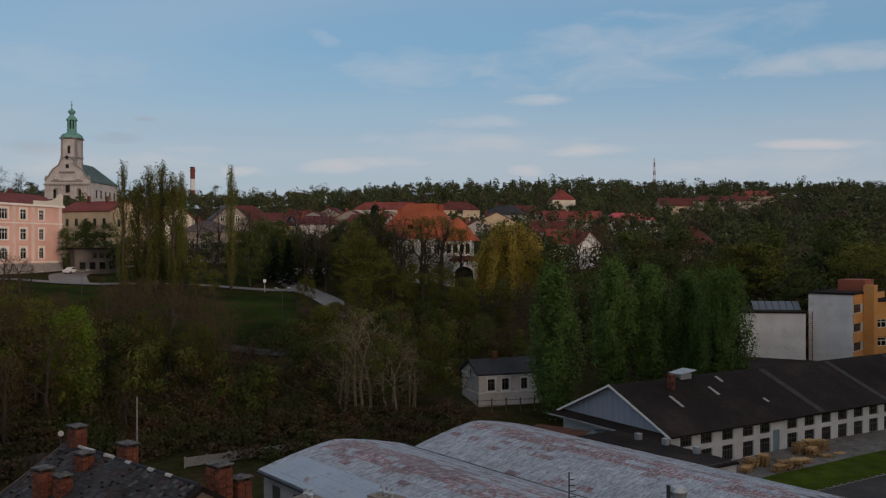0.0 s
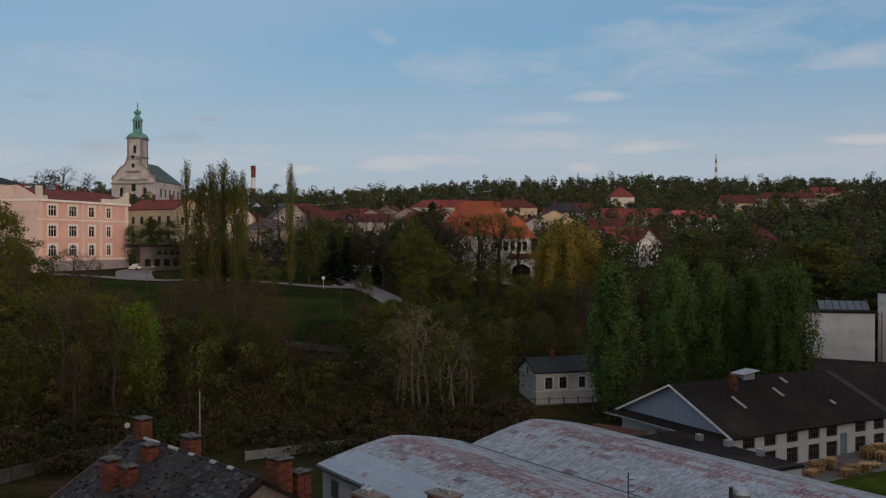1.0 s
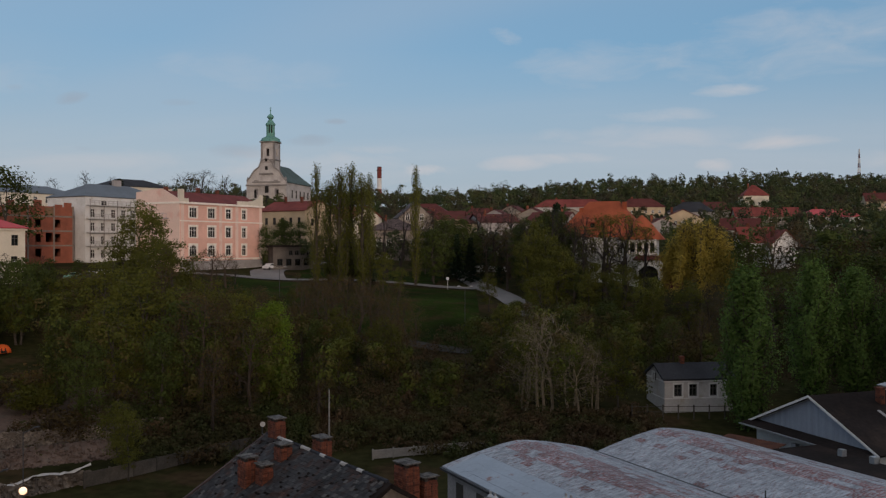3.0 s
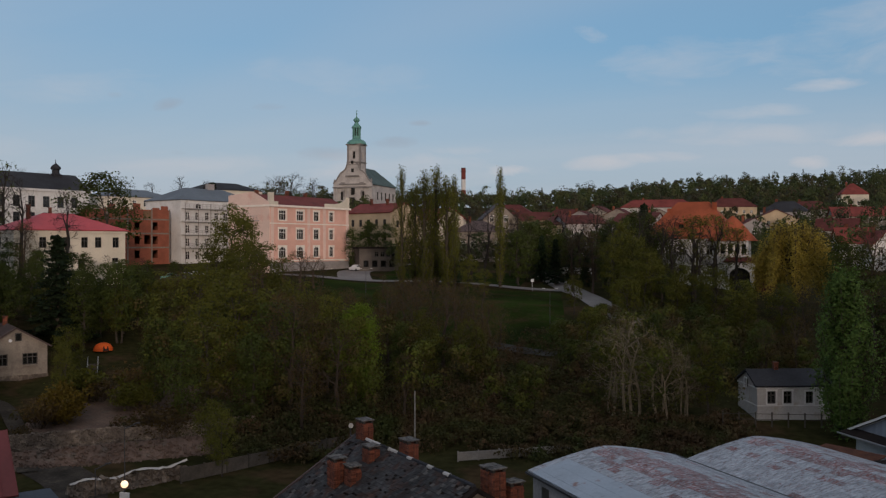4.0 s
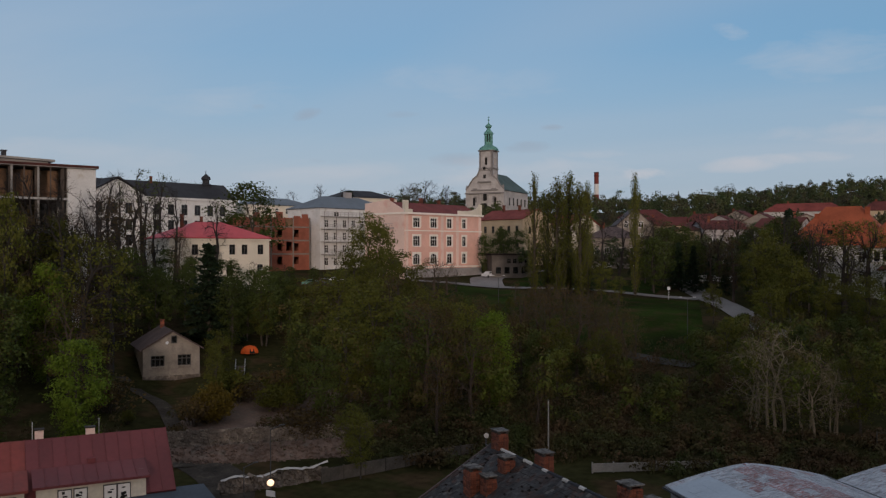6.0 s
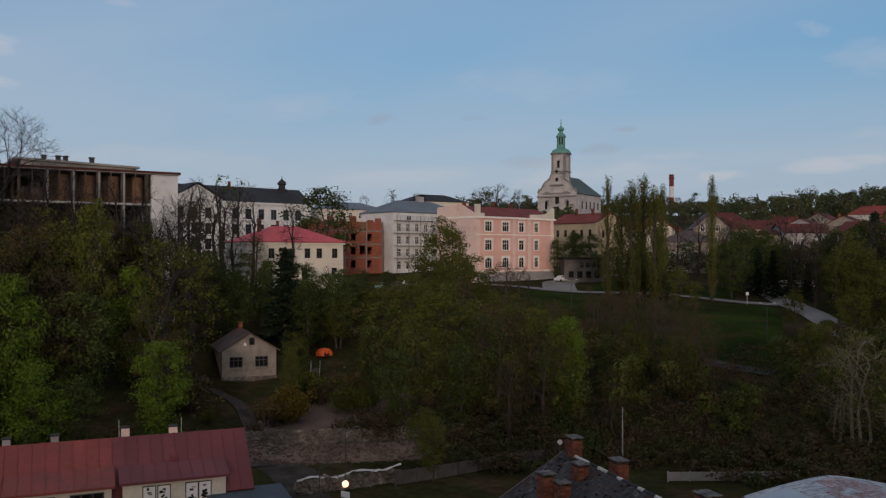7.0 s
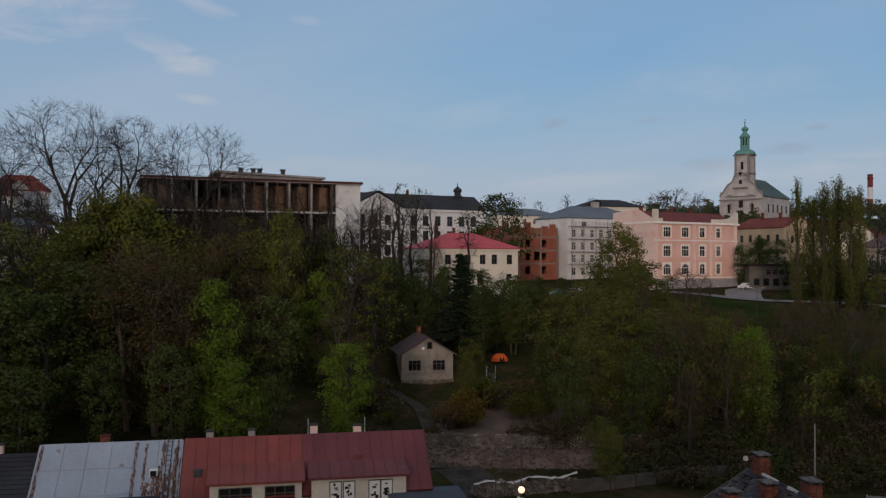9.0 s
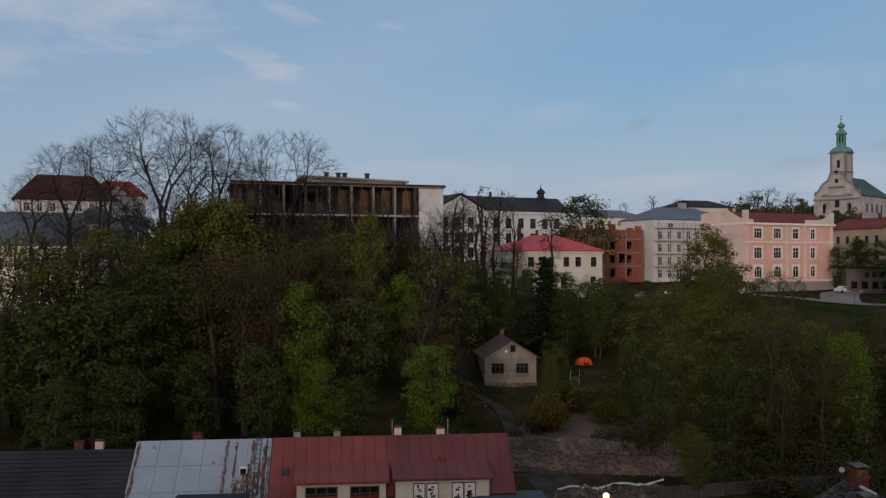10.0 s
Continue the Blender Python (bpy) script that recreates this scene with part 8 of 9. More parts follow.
# trees that can be told apart: bearing, distance, angle of the top, width
SINGLE = (
    (P_OLIVE, ((31.2, 150, 2.7, 0.9), (29.4, 128, 0.2, 1.0), (33.4, 118, -1.0, 1.1), (31.4, 104, -1.6, 1.1), (35.8, 132, -1.6, 1.0), (8.2, 122, -4.0, 0.9), (4.2, 148, -0.6, 1.0), (5.6, 140, -1.8, 1.0), (2.4, 140, -2.0, 1.0),
                (0.6, 94, -5.6, 0.9), (41.3, 107, -4.9, 0.8), (66.5, 122, 2.8, 1.1), (64.2, 118, 4.0, 1.0), (68.6, 112, 0.6, 1.0), (-18.6, 168, 0.0, 1.4), (-26.2, 160, 0.0, 1.4), (27.2, 112, -2.3, 1.0), (25.4, 104, -3.2, 1.0), (61.5, 110, 1.6, 1.0), (38.2, 128, -2.6, 1.0),
                (-1.6, 128, -3.0, 1.0), (-4.0, 132, -2.4, 1.0), (33.0, 98, -3.4, 1.0), (71.5, 104, -1.8, 1.0), (73.5, 98, -2.8, 1.0), (7.4, 104, -6.0, 1.0))),
    (P_GREEN, ((58.2, 91, -0.9, 0.75), (56.9, 85, -6.3, 1.25), (49.7, 88, -5.2, 1.1), (51.4, 108, -0.5, 0.8), (23.3, 96, -3.9, 0.9))),
    (P_DARK, ((66.0, 98, 0.2, 1.2), (68.5, 92, -1.6, 1.1), (63.4, 98, 0.0, 1.1), (70.8, 90, -1.2, 1.1), (73.6, 90, -2.0, 1.1), (60.2, 100, 0.4, 1.0), (54.4, 96, -2.0, 1.1), (47.6, 122, -0.4, 1.0), (45.4, 134, -0.6, 1.1), (43.2, 136, -1.2, 1.1), (28.8, 98, -3.6, 1.1), (20.4, 104, -5.0, 1.0),
               (18.4, 110, -5.6, 1.0), (15.6, 112, -6.0, 1.0), (12.4, 106, -7.6, 1.0), (9.2, 112, -5.6, 1.0), (3.8, 110, -4.4, 1.1), (1.4, 118, -3.6, 1.1), (36.0, 108, -4.6, 1.0), (39.6, 132, -3.0, 1.0), (36.2, 100, -5.8, 1.0), (34.6, 92, -6.0, 1.0), (39.3, 196, 4.6, 1.3), (-2.6, 110, -4.6, 1.0), (30.2, 92, -5.6, 1.0), (12.6, 186, 1.0, 1.2), (23.6, 214, 1.2, 1.0), (22.4, 216, 1.5, 1.0),
               (-17.0, 140, -1.0, 1.0), (-22.5, 148, -1.2, 1.2), (-9.4, 128, -1.8, 1.1), (-14.5, 140, -0.6, 1.2), (7.0, 186, 1.4, 1.1), (75.5, 110, -2.4, 1.2), (77.0, 92, -2.4, 1.1), (65.0, 88, -5.0, 1.1), (69.5, 84, -6.0, 1.1), (73.0, 84, -6.5, 1.1), (54.5, 86, -7.0, 1.0), (61.0, 86, -5.0, 1.0))),
    (P_BROWN, ((28.0, 96, -3.2, 1.1), (26.4, 120, -2.2, 1.0), (30.0, 116, -1.2, 1.0), (22.0, 118, -4.2, 1.0), (19.0, 122, -4.4, 1.1), (16.4, 130, -4.2, 1.0), (57.0, 112, 2.0, 1.1), (59.0, 118, 2.4, 1.0), (53.0, 114, 1.0, 1.0), (61.6, 122, 3.0, 1.1), (63.0, 108, 2.0, 1.0), (48.8, 112, -0.6, 1.0), (55.6, 100, -0.4, 1.1), (24.6, 92, -5.0, 1.0), (20.2, 90, -7.0, 1.0), (10.6, 104, -7.4, 1.0),
                (6.4, 108, -4.0, 1.1), (2.6, 104, -4.4, 1.1), (-5.2, 140, -2.6, 1.0), (-8.2, 150, -0.6, 1.1), (-10.6, 140, -1.0, 1.1), (34.4, 122, -1.6, 1.0), (40.4, 140, -2.2, 1.0), (7.8, 172, 1.0, 1.0), (9.0, 176, 0.6, 1.0), (50.2, 100, -2.0, 1.0), (27.0, 88, -6.4, 1.0), (67.0, 104, 0.4, 1.0))),
    (P_SKY, ((66.9, 140, 9.9, 1.1), (63.2, 142, 9.3, 0.85), (59.1, 124, 9.0, 0.95), (72.3, 150, 7.6, 1.0), (70.1, 146, 8.2, 1.0), (74.2, 150, 5.6, 1.0), (65.0, 148, 8.6, 0.9), (61.2, 125, 7.2, 0.7))),
    (P_BARE, ((70.6, 104, 3.2, 0.9), (55.0, 118, 3.0, 0.9), (57.8, 120, 3.6, 0.9), (51.0, 116, 3.6, 0.9), (49.0, 120, 3.0, 0.9), (47.0, 124, 1.2, 0.9), (53.2, 116, 2.4, 0.9),
               (5.2, 172, 1.6, 0.9), (3.9, 170, 1.8, 0.9), (2.6, 174, 2.0, 0.9), (1.3, 170, 1.8, 0.9), (0.1, 168, 1.9, 0.9), (6.6, 170, 1.6, 0.9), (8.6, 200, 1.8, 1.0), (10.6, 204, 1.4, 1.0), (75.0, 92, -0.6, 0.9), (26.8, 176, -1.0, 1.2), (25.6, 178, -1.2, 1.2), (39.0, 158, -0.6, 1.0), (42.6, 164, 0.4, 1.0), (36.9, 156, -0.8, 1.0),
               (27.4, 290, 4.8, 1.1), (28.6, 300, 4.6, 1.1), (26.2, 300, 4.4, 1.2), (36.4, 322, 4.0, 1.0), (38.0, 310, 4.2, 1.0), (34.6, 310, 4.4, 1.0), (33.0, 310, 4.2, 1.0), (42.5, 300, 4.5, 1.3), (43.8, 300, 4.6, 1.3))),
    (P_BROWN, ((8.0, 214, 1.2, 1.1), (9.8, 222, 1.6, 1.1), (11.6, 218, 1.4, 1.1), (13.0, 214, 1.8, 1.0), (6.2, 216, 1.0, 1.0), (4.6, 210, 0.8, 1.0), (10.6, 208, 0.2, 1.1), (7.2, 236, 2.0, 1.1), (12.2, 240, 2.2, 1.1), (-5.6, 230, 1.2, 1.0), (-7.4, 264, 1.2, 1.1), (52.4, 120, 2.6, 1.0), (54.2, 122, 2.2, 1.0), (56.2, 118, 2.8, 1.0), (60.6, 120, 3.2, 1.0), (45.8, 150, 0.6, 1.0), (24.0, 130, -2.8, 1.0), (17.4, 142, -3.2, 1.0), (19.6, 146, -2.6, 1.0), (20.8, 138, -3.2, 1.0))),
    (P_OLIVE, ((50.6, 122, 1.6, 1.0), (53.6, 118, 1.6, 0.9), (55.4, 116, 2.4, 0.8), (57.6, 114, 1.2, 1.0), (59.8, 116, 2.4, 0.9), (16.0, 168, -0.6, 1.0), (14.9, 164, -1.6, 1.0), (22.0, 150, -3.0, 0.9))),
    (P_BROWN, ((17.0, 150, -2.8, 1.1), (18.6, 156, -2.4, 1.1), (20.0, 160, -2.2, 1.1), (21.6, 164, -2.0, 1.0), (16.0, 138, -4.0, 1.1), (18.0, 132, -4.2, 1.2), (19.9, 128, -4.4, 1.2), (22.8, 140, -3.2, 1.0), (14.6, 146, -4.4, 0.9),
                (3.4, 178, 1.4, 1.0), (4.8, 178, 1.2, 1.0), (6.0, 176, 1.4, 1.0))),
    (P_DARK, ((6.8, 178, 0.8, 1.0), (5.4, 166, -0.4, 1.0), (3.0, 160, -1.6, 1.0), (0.6, 158, -2.0, 1.0), (-1.8, 158, -2.2, 1.0), (40.2, 164, -0.4, 1.2), (38.0, 168, -0.9, 1.2), (42.8, 160, -0.3, 1.1), (36.6, 172, -0.9, 1.2), (44.4, 158, 0.2, 1.1), (8.6, 196, -0.6, 1.1), (10.0, 198, 0.8, 1.1), (13.2, 200, 0.8, 1.1), (11.4, 228, 1.2, 1.2), (35.0, 176, -1.0, 1.2), (33.4, 178, -1.2, 1.2))),
    (P_DARK, ((6.4, 180, 1.6, 0.9), (5.5, 181, 1.9, 0.9), (4.5, 180, 1.3, 0.9), (-3.0, 184, 0.9, 0.6))),
    (P_BROWN, ((15.2, 132, -2.6, 1.1), (16.8, 136, -2.2, 1.1), (19.4, 138, -2.0, 1.1), (21.0, 134, -2.4, 1.1), (13.9, 128, -4.0, 1.0), (21.4, 116, -2.6, 0.9), (20.4, 120, -2.2, 1.0), (19.5, 112, -2.8, 0.9), (18.4, 118, -2.0, 1.0), (17.5, 112, -2.6, 1.0), (16.5, 120, -2.6, 0.9), (15.6, 112, -3.2, 1.0), (14.6, 118, -3.6, 0.9), (14.0, 114, -6.0, 1.0), (24.2, 116, -3.4, 0.9), (22.6, 108, -4.4, 0.9), (11.9, 110, -7.2, 0.9),
                (57.4, 124, 4.2, 0.9), (55.2, 125, 3.4, 0.8), (52.0, 126, 3.0, 0.9), (53.8, 124, 3.8, 0.8), (50.0, 126, 2.6, 0.8), (59.8, 122, 4.0, 0.9), (62.6, 126, 4.4, 1.0), (48.6, 126, 1.4, 0.9), (-8.8, 180, 1.6, 1.0), (-6.6, 176, 1.0, 1.0), (-10.4, 190, 1.4, 1.1))),
    (P_OLIVE, ((32.7, 79, -9.8, 1.0), (6.4, 152, 0.6, 0.8), (5.7, 156, 1.6, 0.8), (5.0, 150, 0.6, 0.9), (4.4, 146, -0.4, 1.0), (2.2, 142, -1.2, 1.0), (0.2, 140, -1.4, 1.0), (9.0, 150, -2.0, 0.9), (19.0, 104, -4.2, 0.9), (16.0, 104, -5.0, 0.9), (56.4, 122, 3.2, 0.7), (51.0, 120, 2.4, 0.7), (-1.4, 130, -2.2, 1.0))),
    (P_DARK, ((43.6, 126, -1.6, 1.0), (40.6, 130, -1.5, 1.0), (39.4, 130, -2.2, 1.1), (38.0, 132, -1.8, 1.1), (44.9, 128, -1.0, 1.0), (36.6, 134, -1.6, 1.1), (42.6, 118, -3.4, 1.0), (41.0, 142, -0.4, 1.0), (43.0, 146, -0.2, 1.0), (46.8, 130, 0.4, 0.9), (12.0, 196, 1.6, 1.1), (10.8, 198, 1.8, 1.1), (9.9, 200, 0.4, 1.1),
               (-7.0, 176, 0.6, 1.0), (-7.6, 150, 0.4, 1.1), (-12.2, 150, 0.9, 1.2), (-15.4, 160, 1.0, 1.2), (-20.4, 170, 1.4, 1.3), (-24.6, 180, 1.6, 1.3))),
    (P_BARE, ((4.6, 164, 2.4, 0.9), (3.2, 162, 2.0, 1.0), (15.8, 188, 2.6, 0.9), (12.8, 190, 2.4, 0.9), (7.6, 196, 2.8, 0.9), (68.2, 118, 4.8, 0.8), (72.4, 108, 3.0, 0.9), (66.2, 120, 5.2, 0.8))),
    (P_BIRCH, ((5.4, 93, -4.4, 1.2), (3.4, 92, -6.0, 1.3), (6.6, 95, -5.2, 1.0), (2.0, 94, -6.4, 1.0))),
    (P_POLLARD, ((45.7, 196, 5.2, 0.8), (44.6, 200, 5.0, 0.7), (47.2, 198, 4.4, 0.8))),
    (P_GOLD, ((41.4, 97, -8.2, 1.0), (41.9, 96, -8.8, 0.9))),
    (P_SHRUB, ((42.9, 95, -9.0, 1.0), (44.0, 91, -10.6, 1.0), (37.6, 100, -8.2, 1.2), (46.8, 96, -9.8, 1.0), (47.8, 100, -7.2, 1.1), (39.4, 104, -8.0, 1.3), (40.6, 106, -7.2, 1.3), (37.6, 106, -7.8, 1.3), (36.6, 104, -7.2, 1.3), (35.6, 90, -9.8, 1.4))),
    (P_BROWN, ((-8.8, 124, -2.6, 0.9), (-10.2, 128, -3.0, 1.0), (-12.4, 128, -2.2, 1.0), (-14.8, 130, -2.2, 1.0), (-6.2, 118, -3.2, 0.9), (-4.6, 112, -4.2, 0.9), (-16.6, 134, -1.8, 1.0), (-3.0, 106, -5.0, 0.9))),
    (P_BARE, ((2.6, 160, 0.9, 1.1), (0.9, 162, 0.5, 1.1), (50.6, 124, 5.0, 0.8), (52.6, 122, 5.2, 0.8), (54.6, 124, 5.4, 0.8), (56.4, 122, 5.6, 0.8), (60.4, 124, 5.4, 0.8), (48.4, 122, 4.2, 0.9), (73.6, 100, 2.2, 1.0), (74.6, 104, 1.4, 0.9), (71.6, 98, 1.8, 0.9), (69.4, 108, 4.6, 0.9))),
    (P_OLIVE, ((65.4, 120, 3.2, 1.1), (62.8, 118, 4.4, 1.0), (64.0, 126, 4.8, 1.1), (67.4, 116, 1.6, 1.0))),
    (P_DARK, ((44.2, 122, -1.0, 0.9), (43.0, 126, -1.2, 0.9), (40.4, 124, -1.2, 0.9), (39.2, 134, -1.1, 1.0), (38.4, 128, -1.0, 1.0), (37.2, 136, -1.0, 1.0), (45.4, 120, -0.8, 0.9), (72.2, 100, -1.6, 1.1), (74.8, 98, -2.6, 1.1), (70.2, 102, -0.8, 1.0))),
)
SINGLE += (
    (P_LIME, ((64.4, 116, 4.3, 0.9), (62.7, 115, 4.4, 0.8), (66.2, 113, 2.6, 0.9), (53.6, 108, 3.7, 0.5), (-19.9, 166, 0.1, 1.6), (-25.8, 172, 0.1, 1.5), (-28.0, 174, 0.3, 1.3), (41.5, 99, -5.9, 0.6), (32.2, 77.5, -10.4, 0.8), (5.9, 150, -0.8, 0.9), (30.6, 146, 1.9, 0.7), (36.5, 112, -5.2, 0.6), (23.5, 95, -4.6, 0.8))),
    (P_RUSSET, ((63.4, 95, 0.6, 1.1), (61.7, 93, 1.3, 1.1), (60.3, 93, 0.0, 1.0), (58.8, 104, 1.3, 1.0), (55.4, 96, -2.2, 1.0), (15.2, 108, -5.0, 1.0), (28.6, 106, -2.8, 0.9), (26.5, 100, -3.4, 0.9), (-13.4, 150, 0.5, 1.3), (-16.0, 158, 0.3, 1.2))),
    (P_OPEN, ((74.6, 100, 2.4, 1.0), (73.8, 95, 0.4, 1.0), (75.6, 98, 1.2, 1.0), (70.4, 100, 2.6, 1.0), (72.8, 98, 1.4, 1.0), (68.9, 101, 1.8, 0.9), (49.2, 108, 1.4, 1.0), (47.8, 110, 0.4, 1.0), (45.8, 118, 1.2, 0.8), (1.4, 166, 1.9, 1.0), (0.1, 168, 2.0, 1.1), (-1.1, 166, 1.1, 1.0), (2.7, 167, 1.2, 1.0))),
    (P_BROWN, ((27.2, 171, -0.4, 1.6), (26.2, 173, -0.7, 1.6), (28.2, 169, -0.8, 1.5), (48.2, 136, 3.6, 0.9), (46.6, 140, 3.2, 0.9), (43.6, 150, 1.6, 0.9))),
    (P_OLIVE, ((30.2, 140, 0.4, 1.1), (32.3, 141, 0.6, 1.1), (31.3, 132, -0.6, 1.1))),
    (P_BARE, ((47.4, 150, 5.2, 0.9), (46.2, 152, 4.6, 0.9), (45.0, 156, 3.8, 0.9), (44.0, 170, 4.2, 0.9), (48.6, 140, 4.6, 0.9), (41.4, 176, 3.4, 1.0), (14.6, 196, 2.6, 0.9), (9.6, 210, 2.6, 0.9))),
    (P_DARK, ((72.7, 176, 2.9, 1.0), (71.5, 178, 3.1, 1.0), (69.7, 176, 3.3, 0.9), (68.6, 172, 3.2, 1.0), (67.6, 170, 3.0, 1.0), (5.1, 168, 2.5, 0.7), (4.2, 170, 2.1, 0.7), (3.4, 166, 0.9, 0.8), (22.6, 224, 1.7, 0.9), (21.4, 224, 1.4, 0.9))),
)
for protos, sites in SINGLE:
    for k, (az, r, top, wide) in enumerate(sites):
        tx, ty = polar(az, r)
        if math.hypot(tx + 84.3, ty - 85.8) < 7.0:      # the small house stands here
            continue
        plant_to(protos[k % len(protos)], az, r, top, wide, 67 * k)


# ---- woods: countless crowns and undergrowth as bodies of their own ----
def far_woods(name, label, spots, per, size, leaf_m, seed, spiky=0.0):
    """Crowns of heaped leafy lumps, each lump's leaves on its rounded outside; some crowns are pointed firs."""
    rng = np.random.default_rng(seed)
    pts, nor = [], []
    for x, y, z, h, w in spots:
        u = rng.normal(size=(per, 3))
        u[:, 2] = u[:, 2] * 0.9 + 0.25
        u /= np.linalg.norm(u, axis=1, keepdims=True)
        if rng.random() < spiky:
            t = rng.uniform(0, 1, (per, 1)) ** 1.4
            c = np.concatenate([u[:, :2] * w * 0.46 * (1.03 - t) * rng.uniform(0.6, 1.0, (per, 1)), h * (0.1 + 0.98 * t)], 1)
        else:
            k = 9
            tz = rng.uniform(0.0, 1.0, k)
            ang, rad = rng.uniform(0, 6.283, k), w * 0.36 * np.sqrt(1 - (tz * 0.92) ** 2) * rng.uniform(0.5, 1.0, k)
            big = w * rng.uniform(0.13, 0.24, k)
            mid = np.stack([np.cos(ang) * rad, np.sin(ang) * rad, h * (0.28 + 0.60 * tz)], 1)
            j = rng.integers(0, k, per)
            c = mid[j] + u * big[j][:, None] * rng.uniform(0.6, 1.08, (per, 1)) * np.array([1, 1, 0.85])
        pts.append(c + np.array([x, y, z]))
        nor.append(u)
    me = leaves_mesh(np.concatenate(pts), size, rng, 0.8, np.concatenate(nor), 0.2)
    me.name = name
    me.materials.append(leaf_m)
    return tagged(new(name, me), label, "woods", kind="stuff")


def limit(az, r):
    """Highest level that crowns reach over the wooded slope, so that the town stays in view."""
    near_el = np.interp(az, (-30, -12, -6, -2, 2, 7, 10.4, 14, 17.7, 21.5, 24.5, 27.5, 31, 33, 37, 40, 44, 47.6, 51, 55, 57, 60, 62, 66, 69, 72, 75, 80),
                        (-4, -4, -6, -4, -3.6, -3.2, -5.2, -6.2, -5.8, -4.0, -3.0, -2.4, -1.4, -1.4, -2.2, -2.6, -1.8, -0.8, -0.8, 0, 0.4, 1.4, 2.2, 1.6, -0.2, -1.4, -2.4, -2.6))
    if 40.6 < az < 47.6 and r < 122:
        near_el = -9.8 if r > 98 else -12.5
    elif 36.6 < az <= 40.6 and r < 130:
        near_el = -8.2 if r > 104 else -12.0
    elif 33 < az <= 38 and r < 98:
        near_el = -11.5
    elif 9.6 < az < 14.6 and r < 128:
        near_el = -7.6
    return 20.6 + r * math.tan(radians(float(near_el)))


KEEP_OUT = ((-84, 88, 9), (-77, 96, 3), (8, 97, 9), (-3, 192, 15), (-92, 186, 18), (-115, 134, 14), (-116, 80, 20), (-44, 152, 13), (-36, 148, 12), (-30, 142, 9), (-52, 160, 11), (-60, 166, 10), (-108, 80, 18), (-72, 180, 14), (-60, 172, 10), (-45, 168, 8))
slope, low = [], []
for k in range(6000):
    az, r = RNG.uniform(-6, 78), math.sqrt(RNG.uniform(84 ** 2, 190 ** 2))
    x, y = polar(az, r)
    if any(math.hypot(x - a, y - b) < c for a, b, c in KEEP_OUT) or any(math.hypot(x - s[0], y - s[1]) < 4.6 for s in slope):
        continue
    top = limit(az, r) - ground(x, y)
    h = min(RNG.uniform(8, 14), top * RNG.uniform(0.75, 0.98))
    if az > 46:
        h *= 0.62
    if h >= 4.0 and r > 90 and not (az > 47 and r < 104):
        slope.append((x, y, ground(x, y), h, max(5.0, h * 0.62)))
    if top > 0.9:
        low.append((x, y, ground(x, y) - 0.3, min(top, RNG.uniform(1.6, 3.4)), RNG.uniform(3.0, 5.0)))
for k in range(420):
    az, r = RNG.uniform(-2, 40), RNG.uniform(80, 94)
    x, y = polar(az, r)
    if 14 < az < 20.5 and r < 82 or az > 31 and r < 92:
        continue
    low.append((x, y, ground(x, y) - 0.2, RNG.uniform(1.0, 2.6) * (0.6 if az < 13 else 1.0), RNG.uniform(2.5, 4.0)))
for k in range(230):
    az, r = RNG.uniform(-20, 15), RNG.uniform(95, 132)
    x, y = polar(az, r)
    if az < -4 and r < 112 or any(math.hypot(x - a, y - b) < c for a, b, c in KEEP_OUT):
        continue
    low.append((x, y, ground(x, y) - 0.3, RNG.uniform(1.8, 3.6), RNG.uniform(3.6, 5.2)))
for k in range(240):
    az, r = RNG.uniform(7, 35), RNG.uniform(88, 110)
    x, y = polar(az, r)
    if any(math.hypot(x - a, y - b) < c for a, b, c in KEEP_OUT):
        continue
    low.append((x, y, ground(x, y) - 0.3, RNG.uniform(1.8, 3.4), RNG.uniform(3.6, 5.2)))
far_woods("slope_woods", "dense mixed woods covering the valley slope", slope, 800, 0.175, L_SLOPE, 6)
far_woods("undergrowth", "tangled brown and olive undergrowth on the slope", low[-820:] + low[:280], 135, 0.15, L_UNDER, 7)

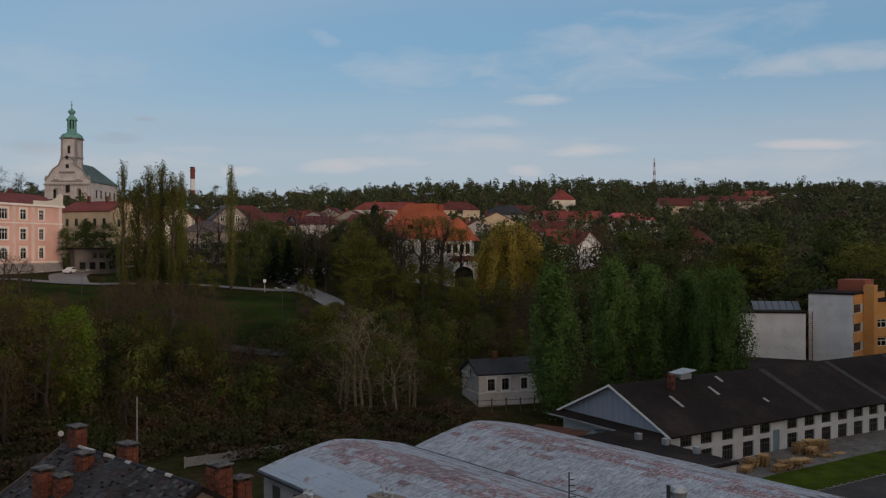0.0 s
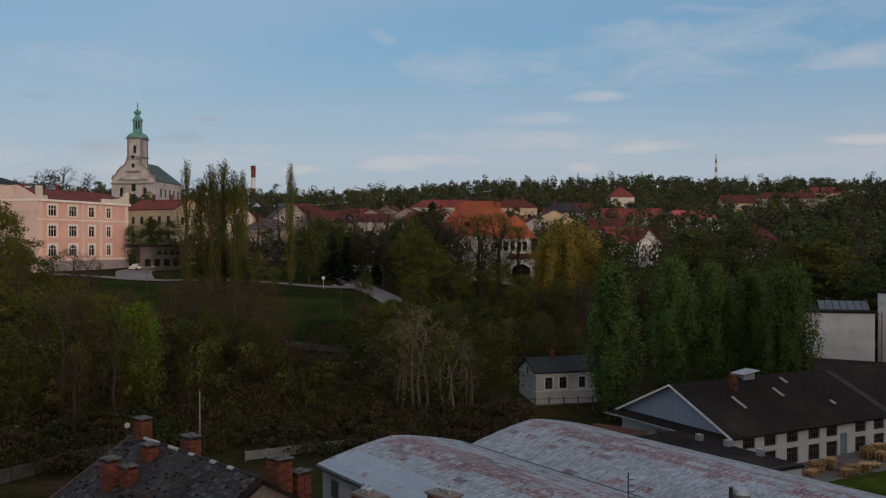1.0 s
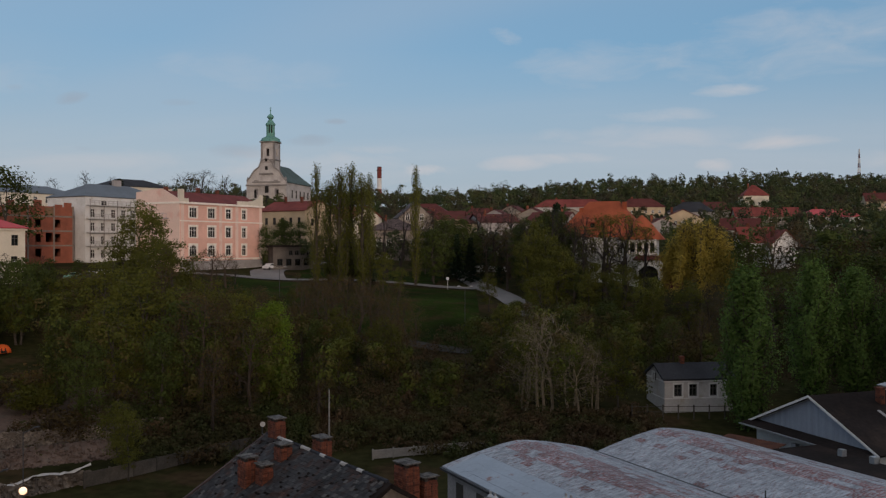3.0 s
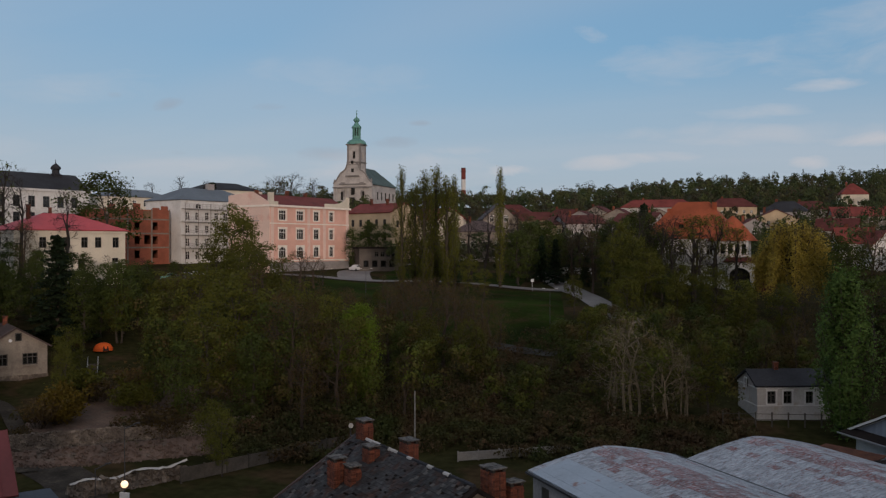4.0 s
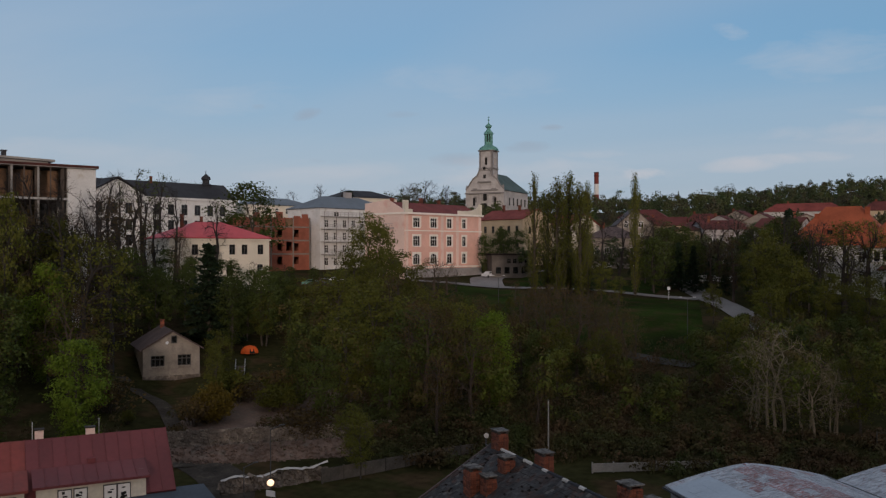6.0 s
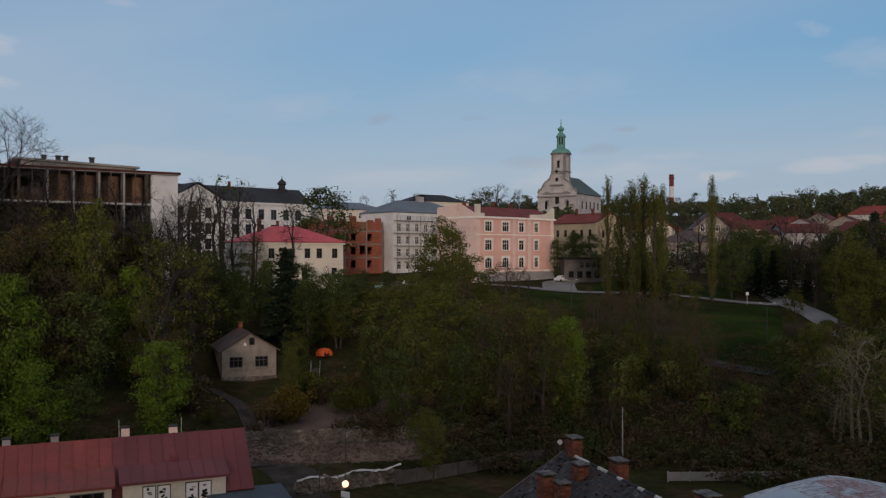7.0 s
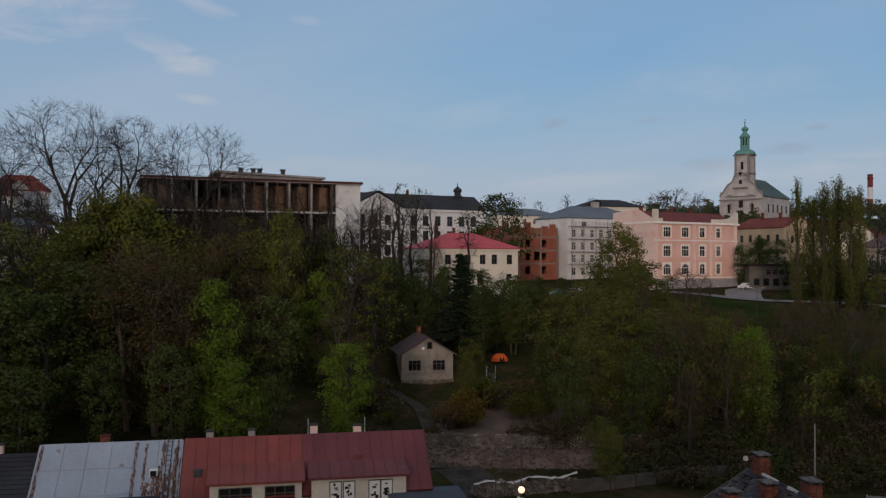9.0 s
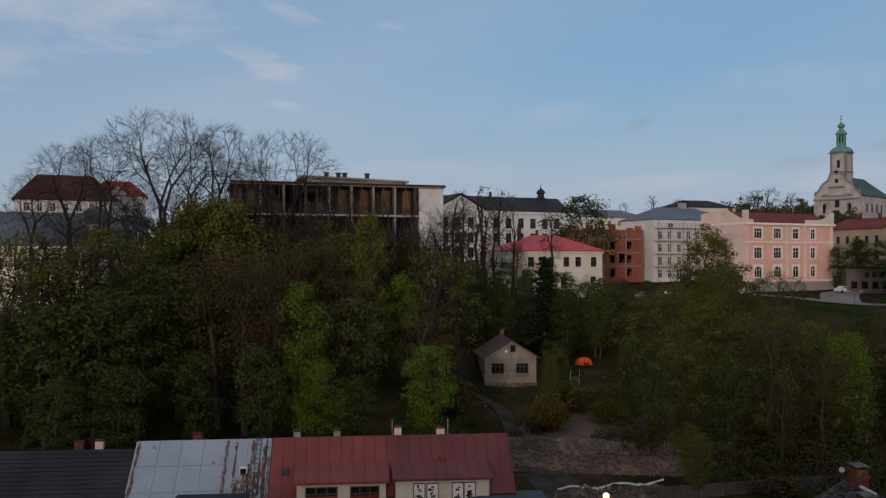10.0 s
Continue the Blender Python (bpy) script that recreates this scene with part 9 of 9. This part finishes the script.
town = []
for k in range(4000):
    az, r = RNG.uniform(-6, 21), RNG.uniform(203, 360)
    x, y = polar(az, r)
    h = RNG.uniform(6.5, 11.5)
    if any(math.hypot(x - a[0], y - a[1]) < 6.5 for a in town) or any(o.parent is None and o.name.split(".")[0] == "house" and math.hypot(x - o.matrix_world.translation.x - 5, y - o.matrix_world.translation.y - 4) < 7.5 for o in scene.objects):
        continue
    town.append((x, y, ground(x, y), h, h * 0.8))
    if len(town) >= 230:
        break
far_woods("garden_trees", "dark garden trees between the houses of the town", town, 300, 0.38, L_HILL, 8)
hedge = []
for k in range(150):
    az = RNG.uniform(11, 25)
    x, y = polar(az, RNG.uniform(86, 93))
    hedge.append((x, y, ground(x, y), RNG.uniform(1.2, 2.2), RNG.uniform(2.2, 3.2)))
far_woods("thicket", "reddish brown leafless thicket along the valley floor", hedge, 240, 0.11, L_UNDER, 9)

homes = [o.matrix_world.translation for o in scene.objects if o.parent is None and o.name.split(".")[0] in ("house", "villa", "church", "tenement", "warehouse", "office_block", "factory_hall")]
hill_near, hill_far = [], []
while len(hill_near) < 560:
    az, r = RNG.uniform(-29, 31), math.sqrt(RNG.uniform(200 ** 2, 470 ** 2))
    if az < -5 and RNG.random() < 0.25:
        r = RNG.uniform(122 if az > -13 else 152, 240)
    x, y = polar(az, r)
    if az > -5 and RNG.random() < 0.25 or (az > 11 and r < 250) or (-8 < az < 5 and r < 230):
        continue
    if any(math.hypot(x - o.x, y - o.y) < 13 or (math.hypot(x - o.x * 0.95, y - o.y * 0.95) < 9) for o in homes):
        continue
    h = RNG.uniform(8, 15) if az < -5 else RNG.uniform(6, 11)
    hill_near.append((x, y, ground(x, y), h, h * 0.85))
while len(hill_far) < 1450:
    az, r = RNG.uniform(-29, 31), math.sqrt(RNG.uniform(470 ** 2, 1000 ** 2))
    x, y = polar(az, r)
    if any(math.hypot(x - o.x, y - o.y) < 16 for o in homes) or (18 < az < 28 and r < 640):
        continue
    h = RNG.uniform(9, 17) * (1.25 if RNG.random() < 0.1 else 1.0)
    hill_far.append((x, y, ground(x, y), h, h * RNG.uniform(0.6, 0.95)))
far_woods("hill_woods", "woods on the hillside in early spring leaf", hill_near, 310, 0.50, L_HILL, 4, 0.05)
far_woods("ridge_woods", "distant dense woods on the ridge", hill_far, 200, 0.66, L_HILL, 3, 0.06)
